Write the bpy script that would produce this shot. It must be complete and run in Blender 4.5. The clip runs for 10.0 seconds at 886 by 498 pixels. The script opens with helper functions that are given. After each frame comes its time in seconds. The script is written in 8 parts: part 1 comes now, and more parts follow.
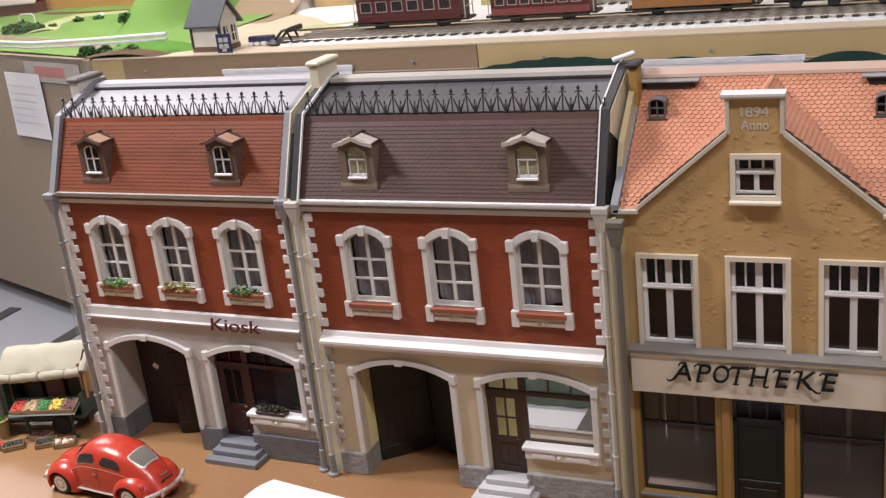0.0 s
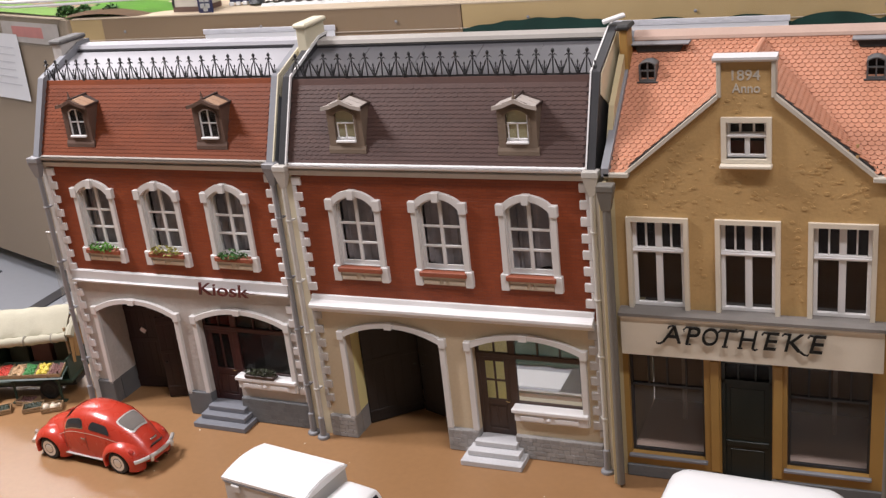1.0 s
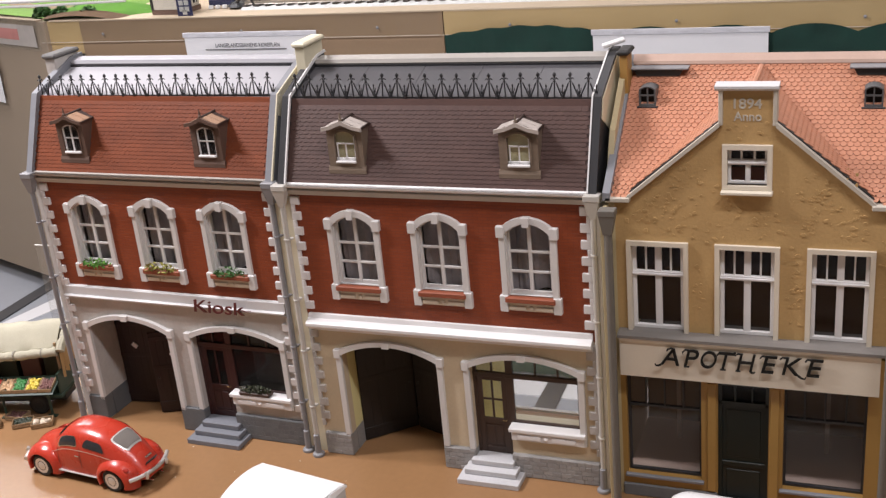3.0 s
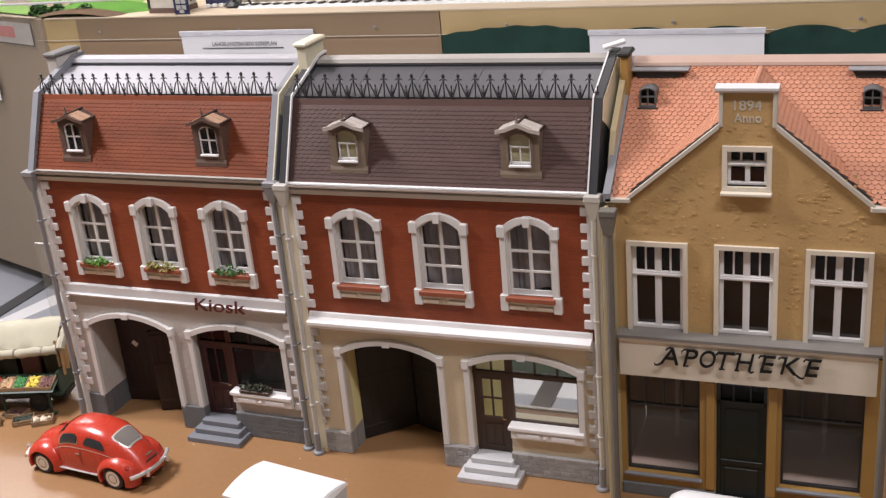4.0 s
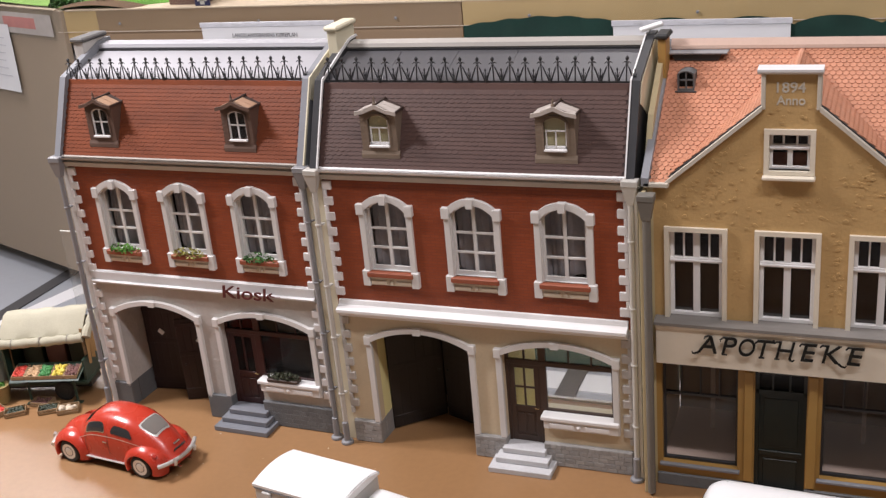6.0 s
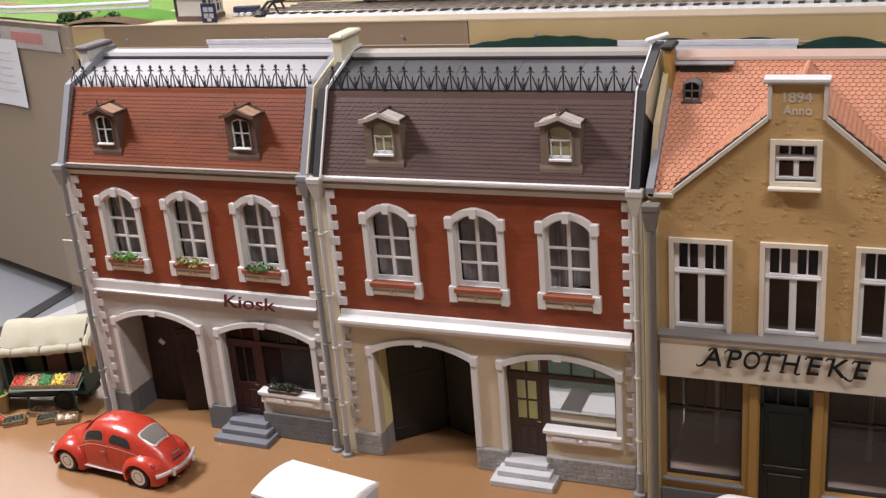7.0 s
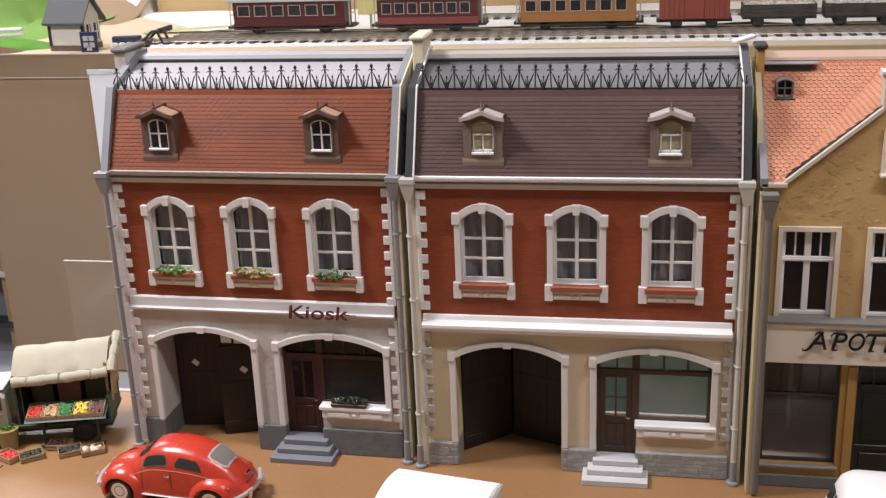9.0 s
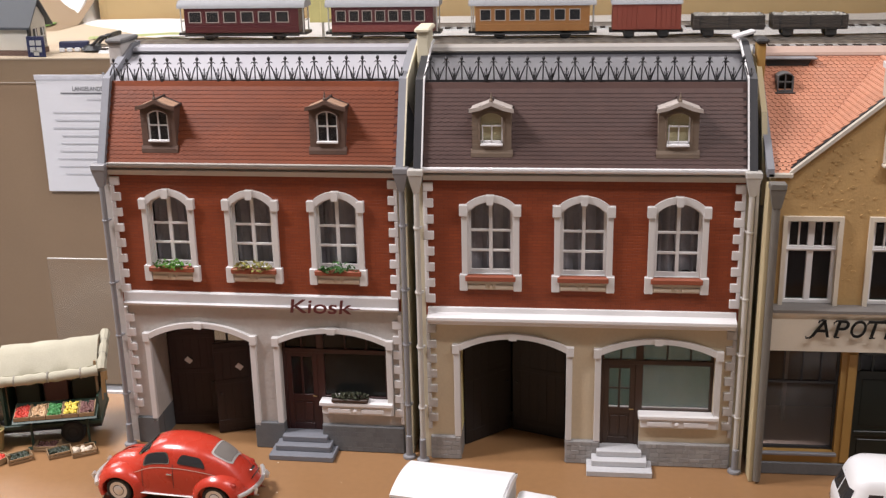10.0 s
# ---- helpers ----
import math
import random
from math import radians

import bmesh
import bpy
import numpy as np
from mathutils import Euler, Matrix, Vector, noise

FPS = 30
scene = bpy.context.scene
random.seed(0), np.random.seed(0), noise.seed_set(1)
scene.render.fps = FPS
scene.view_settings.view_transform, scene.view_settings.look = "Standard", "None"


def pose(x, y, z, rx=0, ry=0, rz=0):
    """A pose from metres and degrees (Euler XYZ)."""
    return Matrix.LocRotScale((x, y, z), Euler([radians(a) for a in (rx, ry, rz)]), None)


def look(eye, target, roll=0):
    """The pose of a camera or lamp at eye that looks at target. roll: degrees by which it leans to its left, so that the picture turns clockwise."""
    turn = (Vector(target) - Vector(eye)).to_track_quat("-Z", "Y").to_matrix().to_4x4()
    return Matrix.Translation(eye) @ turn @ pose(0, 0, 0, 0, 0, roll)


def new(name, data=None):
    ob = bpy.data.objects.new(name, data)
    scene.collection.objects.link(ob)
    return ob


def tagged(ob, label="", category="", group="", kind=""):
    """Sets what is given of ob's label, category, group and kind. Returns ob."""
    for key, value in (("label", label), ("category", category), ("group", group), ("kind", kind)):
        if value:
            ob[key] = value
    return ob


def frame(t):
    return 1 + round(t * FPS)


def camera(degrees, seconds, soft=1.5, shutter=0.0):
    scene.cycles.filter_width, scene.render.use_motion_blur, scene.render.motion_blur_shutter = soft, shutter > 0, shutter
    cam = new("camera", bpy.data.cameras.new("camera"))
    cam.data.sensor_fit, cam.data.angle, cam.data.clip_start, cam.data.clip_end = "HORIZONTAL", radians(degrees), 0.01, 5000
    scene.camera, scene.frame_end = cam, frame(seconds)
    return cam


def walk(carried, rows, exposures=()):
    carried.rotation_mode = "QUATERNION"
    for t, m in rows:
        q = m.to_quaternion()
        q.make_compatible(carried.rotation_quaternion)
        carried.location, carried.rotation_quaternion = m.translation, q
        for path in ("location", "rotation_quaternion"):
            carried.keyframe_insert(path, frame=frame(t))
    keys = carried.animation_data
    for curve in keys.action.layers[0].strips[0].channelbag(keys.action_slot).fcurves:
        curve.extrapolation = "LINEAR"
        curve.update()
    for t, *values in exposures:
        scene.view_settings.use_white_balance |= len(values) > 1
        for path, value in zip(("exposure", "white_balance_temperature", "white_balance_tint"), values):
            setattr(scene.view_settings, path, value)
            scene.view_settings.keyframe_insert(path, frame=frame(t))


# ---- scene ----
cam = camera(43.3, 10.0, 1.35)
PATH = [
    (0, (0.0270, -0.0760, 0.7330), (-0.7681, 1.6500, 0.0776), -6.50),
    (0.5, (0.0180, -0.0810, 0.7340), (-0.7584, 1.6500, 0.0274), -6.60),
    (1, (0.0170, -0.0760, 0.7370), (-0.7498, 1.6500, 0.0057), -6.40),
    (1.5, (0.0070, -0.0780, 0.7450), (-0.7577, 1.6500, 0.0167), -6.20),
    (2, (-0.0030, -0.0810, 0.7560), (-0.7513, 1.6500, 0.0299), -6.10),
    (2.5, (-0.0100, -0.0810, 0.7630), (-0.7330, 1.6500, 0.0299), -5.90),
    (4, (-0.0210, -0.0930, 0.7720), (-0.7208, 1.6500, 0.0298), -5.20),
    (4.5, (-0.0220, -0.0940, 0.7700), (-0.7212, 1.6500, 0.0253), -5.40),
    (5, (-0.0310, -0.0930, 0.7690), (-0.7434, 1.6500, 0.0211), -5.30),
    (5.5, (-0.0460, -0.0900, 0.7640), (-0.7684, 1.6500, 0.0112), -5.50),
    (7, (-0.0480, -0.0860, 0.7380), (-0.7774, 1.6500, 0.0358), -4.80),
    (7.5, (-0.0390, -0.0940, 0.7330), (-0.7648, 1.6500, 0.0682), -4.80),
    (7.8, (-0.0850, -0.1178, 0.7338), (-0.7921, 1.6500, 0.0695), -4.38),
    (8, (-0.1330, -0.1360, 0.7210), (-0.8320, 1.6500, 0.0666), -5.10),
    (8.2, (-0.2070, -0.1530, 0.7220), (-0.8360, 1.6280, 0.0650), -4.70),
    (8.5, (-0.2850, -0.1760, 0.7100), (-0.8100, 1.6500, 0.0615), -3.70),
    (8.7, (-0.3388, -0.1818, 0.7114), (-0.7676, 1.6500, 0.0637), -2.84),
    (9, (-0.3950, -0.1910, 0.7000), (-0.7500, 1.6500, 0.0702), -2.30),
    (9.5, (-0.4570, -0.2070, 0.6900), (-0.7530, 1.6500, 0.0713), -2.00),
    (10, (-0.4910, -0.2130, 0.6740), (-0.7117, 1.6500, 0.0720), -1.20),
]
walk(cam, [(t, look(eye, target, roll)) for t, eye, target, roll in PATH])

# ---------------------------------------------------------------- world and light
world = bpy.data.worlds.new("hall_air")
scene.world = world
world.use_nodes = True
world.node_tree.nodes["Background"].inputs[0].default_value = (1.0, 0.93, 0.84, 1)
world.node_tree.nodes["Background"].inputs[1].default_value = 0.045


def ceiling_lamp(x, y, z, sx, sy, watts, color=(1.0, 0.950, 0.982)):
    data = bpy.data.lights.new("ceiling_lamp", "AREA")
    data.shape, data.size, data.size_y, data.energy, data.color = "RECTANGLE", sx, sy, watts, color
    ob = new("ceiling_lamp", data)
    ob.matrix_world = pose(x, y, z)
    return ob


ceiling_lamp(-1.85, 0.58, 1.90, 0.55, 0.14, 44)
ceiling_lamp(-1.85, 0.92, 1.90, 0.55, 0.14, 30)
ceiling_lamp(0.35, 0.30, 1.90, 1.4, 0.14, 25.5)
ceiling_lamp(-3.2, 2.75, 1.90, 1.5, 0.5, 36)
ceiling_lamp(-3.0, 3.85, 1.90, 2.1, 0.7, 42)
ceiling_lamp(-0.1, 2.4, 1.90, 1.6, 0.3, 20)

# ---------------------------------------------------------------- materials


def surface(name, color, rough=0.6, metal=0.0, vary=0.15, fine=400.0, coarse=30.0, bump=0.15, tint=None, spec=0.5, rand=0.0, coat=0.0, whole=False):
    """A procedural surface: two scales of tone, fine relief, and a difference from piece to piece."""
    m = bpy.data.materials.new(name)
    m.use_nodes = True
    n, l = m.node_tree.nodes, m.node_tree.links
    b = n["Principled BSDF"]
    b.inputs["Roughness"].default_value = rough
    b.inputs["Metallic"].default_value = metal
    b.inputs["Specular IOR Level"].default_value = spec
    b.inputs["Coat Weight"].default_value = coat
    co = n.new("ShaderNodeTexCoord")
    big, small = n.new("ShaderNodeTexNoise"), n.new("ShaderNodeTexNoise")
    big.inputs["Scale"].default_value, big.inputs["Detail"].default_value = coarse, 5
    small.inputs["Scale"].default_value, small.inputs["Detail"].default_value = fine, 4
    for t in (big, small):
        l.new(co.outputs["Object"], t.inputs["Vector"])
    if whole:
        place, stretch = n.new("ShaderNodeNewGeometry"), n.new("ShaderNodeMapping")
        stretch.inputs["Scale"].default_value = (0.45, 1.0, 1.5)
        l.new(place.outputs["Position"], stretch.inputs["Vector"])
        l.new(stretch.outputs[0], big.inputs["Vector"])
    mix = n.new("ShaderNodeMix")
    mix.data_type = "RGBA"
    dark = tint or tuple(c * (1 - vary * 2.2) for c in color)
    light = tuple(min(1, c * (1 + vary)) for c in color)
    mix.inputs[6].default_value, mix.inputs[7].default_value = (*dark, 1), (*light, 1)
    add = n.new("ShaderNodeMath")
    add.operation = "MULTIPLY_ADD"
    add.inputs[1].default_value, add.inputs[2].default_value = 0.45, 0.0
    l.new(small.outputs["Fac"], add.inputs[0])
    sumup = n.new("ShaderNodeMath")
    sumup.operation = "MULTIPLY_ADD"
    sumup.inputs[1].default_value = 0.75
    l.new(big.outputs["Fac"], sumup.inputs[0])
    l.new(add.outputs[0], sumup.inputs[2])
    l.new(sumup.outputs[0], mix.inputs[0])
    last = mix.outputs[2]
    if rand:
        info = n.new("ShaderNodeObjectInfo")
        geo = n.new("ShaderNodeNewGeometry")
        both = n.new("ShaderNodeMath")
        both.operation = "ADD"
        l.new(info.outputs["Random"], both.inputs[0])
        l.new(geo.outputs["Random Per Island"], both.inputs[1])
        fr = n.new("ShaderNodeMath")
        fr.operation = "FRACT"
        l.new(both.outputs[0], fr.inputs[0])
        scale = n.new("ShaderNodeMapRange")
        scale.inputs[3].default_value, scale.inputs[4].default_value = 1 - rand, 1 + rand
        l.new(fr.outputs[0], scale.inputs[0])
        hsv = n.new("ShaderNodeHueSaturation")
        l.new(scale.outputs[0], hsv.inputs["Value"])
        l.new(last, hsv.inputs["Color"])
        last = hsv.outputs[0]
    l.new(last, b.inputs["Base Color"])
    if bump:
        bp = n.new("ShaderNodeBump")
        bp.inputs["Strength"].default_value, bp.inputs["Distance"].default_value = bump, 0.0008
        l.new(small.outputs["Fac"], bp.inputs["Height"])
        l.new(bp.outputs[0], b.inputs["Normal"])
    rr = n.new("ShaderNodeMapRange")
    rr.inputs[3].default_value, rr.inputs[4].default_value = max(0.02, rough - 0.08), min(1, rough + 0.1)
    l.new(big.outputs["Fac"], rr.inputs[0])
    l.new(rr.outputs[0], b.inputs["Roughness"])
    return m


def brickwork(name, brick, brick2, mortar, length=0.0115, height=0.0037):
    """Moulded model brickwork in courses on the x-z plane."""
    m = surface(name, brick, 0.55, bump=0)
    n, l = m.node_tree.nodes, m.node_tree.links
    b = n["Principled BSDF"]
    co = n.new("ShaderNodeTexCoord")
    sep, com = n.new("ShaderNodeSeparateXYZ"), n.new("ShaderNodeCombineXYZ")
    l.new(co.outputs["Object"], sep.inputs[0])
    l.new(sep.outputs[0], com.inputs[0])
    l.new(sep.outputs[2], com.inputs[1])
    t = n.new("ShaderNodeTexBrick")
    t.inputs["Scale"].default_value = 1.0
    t.inputs["Brick Width"].default_value, t.inputs["Row Height"].default_value = length, height
    t.inputs["Mortar Size"].default_value, t.inputs["Mortar Smooth"].default_value = 0.0004, 0.6
    t.inputs["Color1"].default_value, t.inputs["Color2"].default_value, t.inputs["Mortar"].default_value = (*brick, 1), (*brick2, 1), (*mortar, 1)
    l.new(com.outputs[0], t.inputs["Vector"])
    wear = n.new("ShaderNodeTexNoise")
    wear.inputs["Scale"].default_value, wear.inputs["Detail"].default_value = 22, 5
    l.new(co.outputs["Object"], wear.inputs["Vector"])
    mr = n.new("ShaderNodeMapRange")
    mr.inputs[3].default_value, mr.inputs[4].default_value = 0.78, 1.2
    l.new(wear.outputs["Fac"], mr.inputs[0])
    hsv = n.new("ShaderNodeHueSaturation")
    l.new(mr.outputs[0], hsv.inputs["Value"])
    l.new(t.outputs["Color"], hsv.inputs["Color"])
    l.new(hsv.outputs[0], b.inputs["Base Color"])
    bp = n.new("ShaderNodeBump")
    bp.invert = True
    bp.inputs["Strength"].default_value, bp.inputs["Distance"].default_value = 0.5, 0.0006
    l.new(t.outputs["Fac"], bp.inputs["Height"])
    l.new(bp.outputs[0], b.inputs["Normal"])
    return m


def glazing(name, tint=(1, 1, 1), rough=0.02, see=1.0, glare_veil=0.0):
    """Thin clear film: mostly see-through, with a gloss."""
    m = bpy.data.materials.new(name)
    m.use_nodes = True
    n, l = m.node_tree.nodes, m.node_tree.links
    n.remove(n["Principled BSDF"])
    a, g, mix, f = n.new("ShaderNodeBsdfTransparent"), n.new("ShaderNodeBsdfGlossy"), n.new("ShaderNodeMixShader"), n.new("ShaderNodeLayerWeight")
    a.inputs[0].default_value = (*[c * see for c in tint], 1)
    g.inputs["Roughness"].default_value = rough
    f.inputs[0].default_value = 0.5
    pw, ma = n.new("ShaderNodeMath"), n.new("ShaderNodeMath")
    pw.operation, ma.operation = "POWER", "MULTIPLY_ADD"
    pw.inputs[1].default_value, ma.inputs[1].default_value, ma.inputs[2].default_value = 5.0, 0.9, 0.014
    l.new(f.outputs["Facing"], pw.inputs[0])
    l.new(pw.outputs[0], ma.inputs[0])
    l.new(ma.outputs[0], mix.inputs[0])
    last = a.outputs[0]
    # pale diffuse haze painted over the film in place of its reflections
    if glare_veil:
        d, veil = n.new("ShaderNodeBsdfDiffuse"), n.new("ShaderNodeMixShader")
        d.inputs[0].default_value = (0.8, 0.79, 0.77, 1)
        haze, co = n.new("ShaderNodeTexNoise"), n.new("ShaderNodeTexCoord")
        haze.inputs["Scale"].default_value, haze.inputs["Detail"].default_value = 25, 4
        l.new(co.outputs["Object"], haze.inputs["Vector"])
        mr = n.new("ShaderNodeMapRange")
        mr.inputs[3].default_value, mr.inputs[4].default_value = glare_veil * 0.5, glare_veil * 1.5
        l.new(haze.outputs["Fac"], mr.inputs[0])
        l.new(mr.outputs[0], veil.inputs[0])
        l.new(last, veil.inputs[1])
        l.new(d.outputs[0], veil.inputs[2])
        last = veil.outputs[0]
    l.new(last, mix.inputs[1])
    l.new(g.outputs[0], mix.inputs[2])
    l.new(mix.outputs[0], n["Material Output"].inputs[0])
    return m


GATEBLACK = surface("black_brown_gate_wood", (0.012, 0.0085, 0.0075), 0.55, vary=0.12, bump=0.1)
BRICK = brickwork("red_brick", (0.270, 0.053, 0.0130), (0.232, 0.042, 0.0098), (0.18, 0.033, 0.010))
WHITE = surface("white_trim_paint", (0.74, 0.725, 0.72), 0.5, vary=0.04, bump=0.08)
# darker copy of the trim white; weaker light on upright faces put into it
DIMWHITE = surface("dimmed_white_trim", (0.66, 0.645, 0.63), 0.5, vary=0.05, bump=0.08)
GREYWHITE = surface("grey_white_render", (0.495, 0.465, 0.435), 0.75, vary=0.14, coarse=28, fine=190, bump=1.0)
# greyer trim white, with the weaker light at the kiosk cornice mixed in
DULLWHITE = surface("greyed_white_paint", (0.60, 0.59, 0.59), 0.55, vary=0.07, bump=0.1)
CREAM = surface("cream_render", (0.60, 0.50, 0.35), 0.75, vary=0.10, coarse=18, fine=260, bump=0.3)
CREAMEDGE = surface("cream_plastic", (0.68, 0.62, 0.46), 0.5, vary=0.06, bump=0.1)
YELLOW = surface("yellow_plastic_inside", (0.80, 0.73, 0.36), 0.5, vary=0.05, bump=0.0)
OCHRE = surface("ochre_render", (0.50, 0.322, 0.134), 0.7, vary=0.14, coarse=24, fine=300, bump=0.4)
OCHREDARK = surface("ochre_paint", (0.37, 0.215, 0.06), 0.5, vary=0.08, bump=0.1)
OFFWHITE = surface("offwhite_sign_board", (0.69, 0.62, 0.505), 0.55, vary=0.05, bump=0.08)
STONE = surface("grey_plinth_stone", (0.31, 0.30, 0.29), 0.8, vary=0.16, coarse=60, fine=500, bump=0.7, rand=0.12)
SLATEST = surface("dark_plinth_stone", (0.13, 0.135, 0.14), 0.75, vary=0.14, coarse=60, fine=500, bump=0.6, rand=0.10)
STEPGREY = surface("grey_step", (0.17, 0.178, 0.20), 0.6, vary=0.10, fine=300, bump=0.2)
STEPLIGHT = surface("pale_grey_step", (0.52, 0.52, 0.53), 0.6, vary=0.12, fine=300, bump=0.2)
TILE_RED = surface("red_roof_tile", (0.215, 0.052, 0.017), 0.45, vary=0.14, coarse=26, bump=0.2, tint=(0.062, 0.025, 0.018), rand=0.03, spec=0.25, whole=True)
TILE_BROWN = surface("purple_brown_roof_tile", (0.086, 0.045, 0.036), 0.5, spec=0.35, tint=(0.046, 0.027, 0.025), coarse=24, bump=0.2, rand=0.06, whole=True)
TILE_ORANGE = surface("salmon_orange_roof_tile", (0.54, 0.247, 0.150), 0.45, vary=0.09, coarse=18, bump=0.1, rand=0.06, whole=True)
JOINT = surface("dark_tile_joint", (0.36, 0.14, 0.085), 0.7, vary=0.1)
ZINC_LIGHT = surface("pale_zinc_sheet", (0.335, 0.33, 0.35), 0.5, metal=0.0, vary=0.05, coarse=14, bump=0.03)
RIDGEZINC = surface("beige_grey_ridge_sheet", (0.36, 0.335, 0.305), 0.45, vary=0.08, coarse=14, bump=0.03)
ZINC = surface("grey_zinc_sheet", (0.076, 0.074, 0.080), 0.42, metal=0.0, vary=0.10, coarse=14, bump=0.04)
GREY = surface("grey_plastic", (0.215, 0.22, 0.24), 0.5, vary=0.08, bump=0.08)
DARKGREY = surface("dark_grey_plastic", (0.030, 0.030, 0.033), 0.5, vary=0.1, bump=0.08)
PIPE = surface("grey_downpipe", (0.225, 0.225, 0.235), 0.45, vary=0.08, bump=0.05)
PIPELIGHT = surface("beige_grey_downpipe", (0.50, 0.48, 0.44), 0.45, vary=0.08, bump=0.05)
IRON = surface("black_iron", (0.018, 0.018, 0.02), 0.45, vary=0.1, bump=0.05)
WOOD_DARK = surface("dark_brown_wood", (0.05, 0.028, 0.02), 0.45, vary=0.15, bump=0.15)
WOOD_GATE = surface("near_black_gate_wood", (0.019, 0.0085, 0.0085), 0.5, vary=0.12, bump=0.1)
WOOD_RED = surface("dark_red_wood", (0.036, 0.0095, 0.009), 0.4, vary=0.12, bump=0.1)
WOOD_BLACK = surface("green_black_door_paint", (0.010, 0.015, 0.012), 0.4, vary=0.1, bump=0.05)
TERRACOTTA = surface("terracotta_box", (0.28, 0.075, 0.035), 0.6, vary=0.1, bump=0.2)
DORMER_RED = surface("weathered_dormer_umber", (0.115, 0.067, 0.049), 0.65, vary=0.14, coarse=60, bump=0.2)
DORMER_TAN = surface("weathered_dormer_tan", (0.18, 0.132, 0.095), 0.65, vary=0.14, coarse=60, bump=0.2)
ROOFSOOT = surface("sooty_brown_roof", (0.050, 0.030, 0.024), 0.65, vary=0.2, coarse=60, bump=0.2)
TAN_TILE = surface("tan_roof_tile", (0.36, 0.22, 0.14), 0.55, vary=0.12, bump=0.2)
PALE_TILE = surface("pale_roof_tile", (0.45, 0.40, 0.36), 0.55, vary=0.12, bump=0.2)
CURTAIN = surface("grey_net_curtain", (0.31, 0.29, 0.305), 0.9, vary=0.2, coarse=90, bump=0.3)
# near-black backing: the shade inside the unlit rooms is put into its colour
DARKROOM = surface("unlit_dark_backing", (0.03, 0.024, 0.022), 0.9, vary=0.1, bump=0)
LEAF = surface("bright_green_leaf", (0.09, 0.24, 0.03), 0.7, vary=0.3, fine=900, bump=0.4, rand=0.35)
LEAF_YELLOW = surface("yellow_green_leaf", (0.30, 0.28, 0.06), 0.7, vary=0.3, fine=900, bump=0.4, rand=0.3)
LEAF_DARK = surface("dark_green_leaf", (0.05, 0.14, 0.03), 0.7, vary=0.3, fine=900, bump=0.4, rand=0.4)
GLASS = glazing("clear_film")
# whitish veil in these panes stands for bright reflections
GLASS_VEILED = glazing("glare_veiled_film", glare_veil=0.06)
GLASS_SHOP = glazing("brown_tinted_film", (0.84, 0.80, 0.78), glare_veil=0.04)
GLASS_DARK = glazing("smoked_film", (0.15, 0.14, 0.135), glare_veil=0.015)
TABLE = surface("brown_painted_board", (0.292, 0.157, 0.069), 0.37, spec=0.7, vary=0.15, coarse=5, fine=120, bump=0.05)
SILVER = surface("silver_wheel_paint", (0.72, 0.71, 0.69), 0.3, metal=0.6, vary=0.05, bump=0)
FLOOR = surface("grey_hall_floor", (0.36, 0.38, 0.42), 0.5, vary=0.06, coarse=2, fine=40, bump=0.02)
CARRED = surface("glossy_red_car_paint", (0.47, 0.040, 0.021), 0.26, vary=0.03, bump=0, coat=0.3)
CHROME = surface("chrome", (0.75, 0.75, 0.76), 0.15, metal=1.0, vary=0.03, bump=0)
BRASS = surface("dull_brass", (0.22, 0.15, 0.06), 0.45, metal=0.8, vary=0.1, bump=0)
RUBBER = surface("black_rubber", (0.02, 0.02, 0.02), 0.7, vary=0.1, bump=0.1)
CARGLASS = surface("dark_car_glass", (0.03, 0.03, 0.032), 0.08, vary=0.05, bump=0)
REARGLASS = surface("grey_car_glass", (0.18, 0.165, 0.15), 0.12, vary=0.05, bump=0)
VANWHITE = surface("white_van_paint", (0.80, 0.80, 0.80), 0.3, vary=0.02, bump=0.02)
VANGREY = surface("pale_grey_van_side", (0.55, 0.54, 0.52), 0.4, vary=0.04, bump=0.02)
BLACKPLASTIC = surface("black_plastic", (0.03, 0.03, 0.03), 0.5, vary=0.1)

# ---------------------------------------------------------------- mesh tools


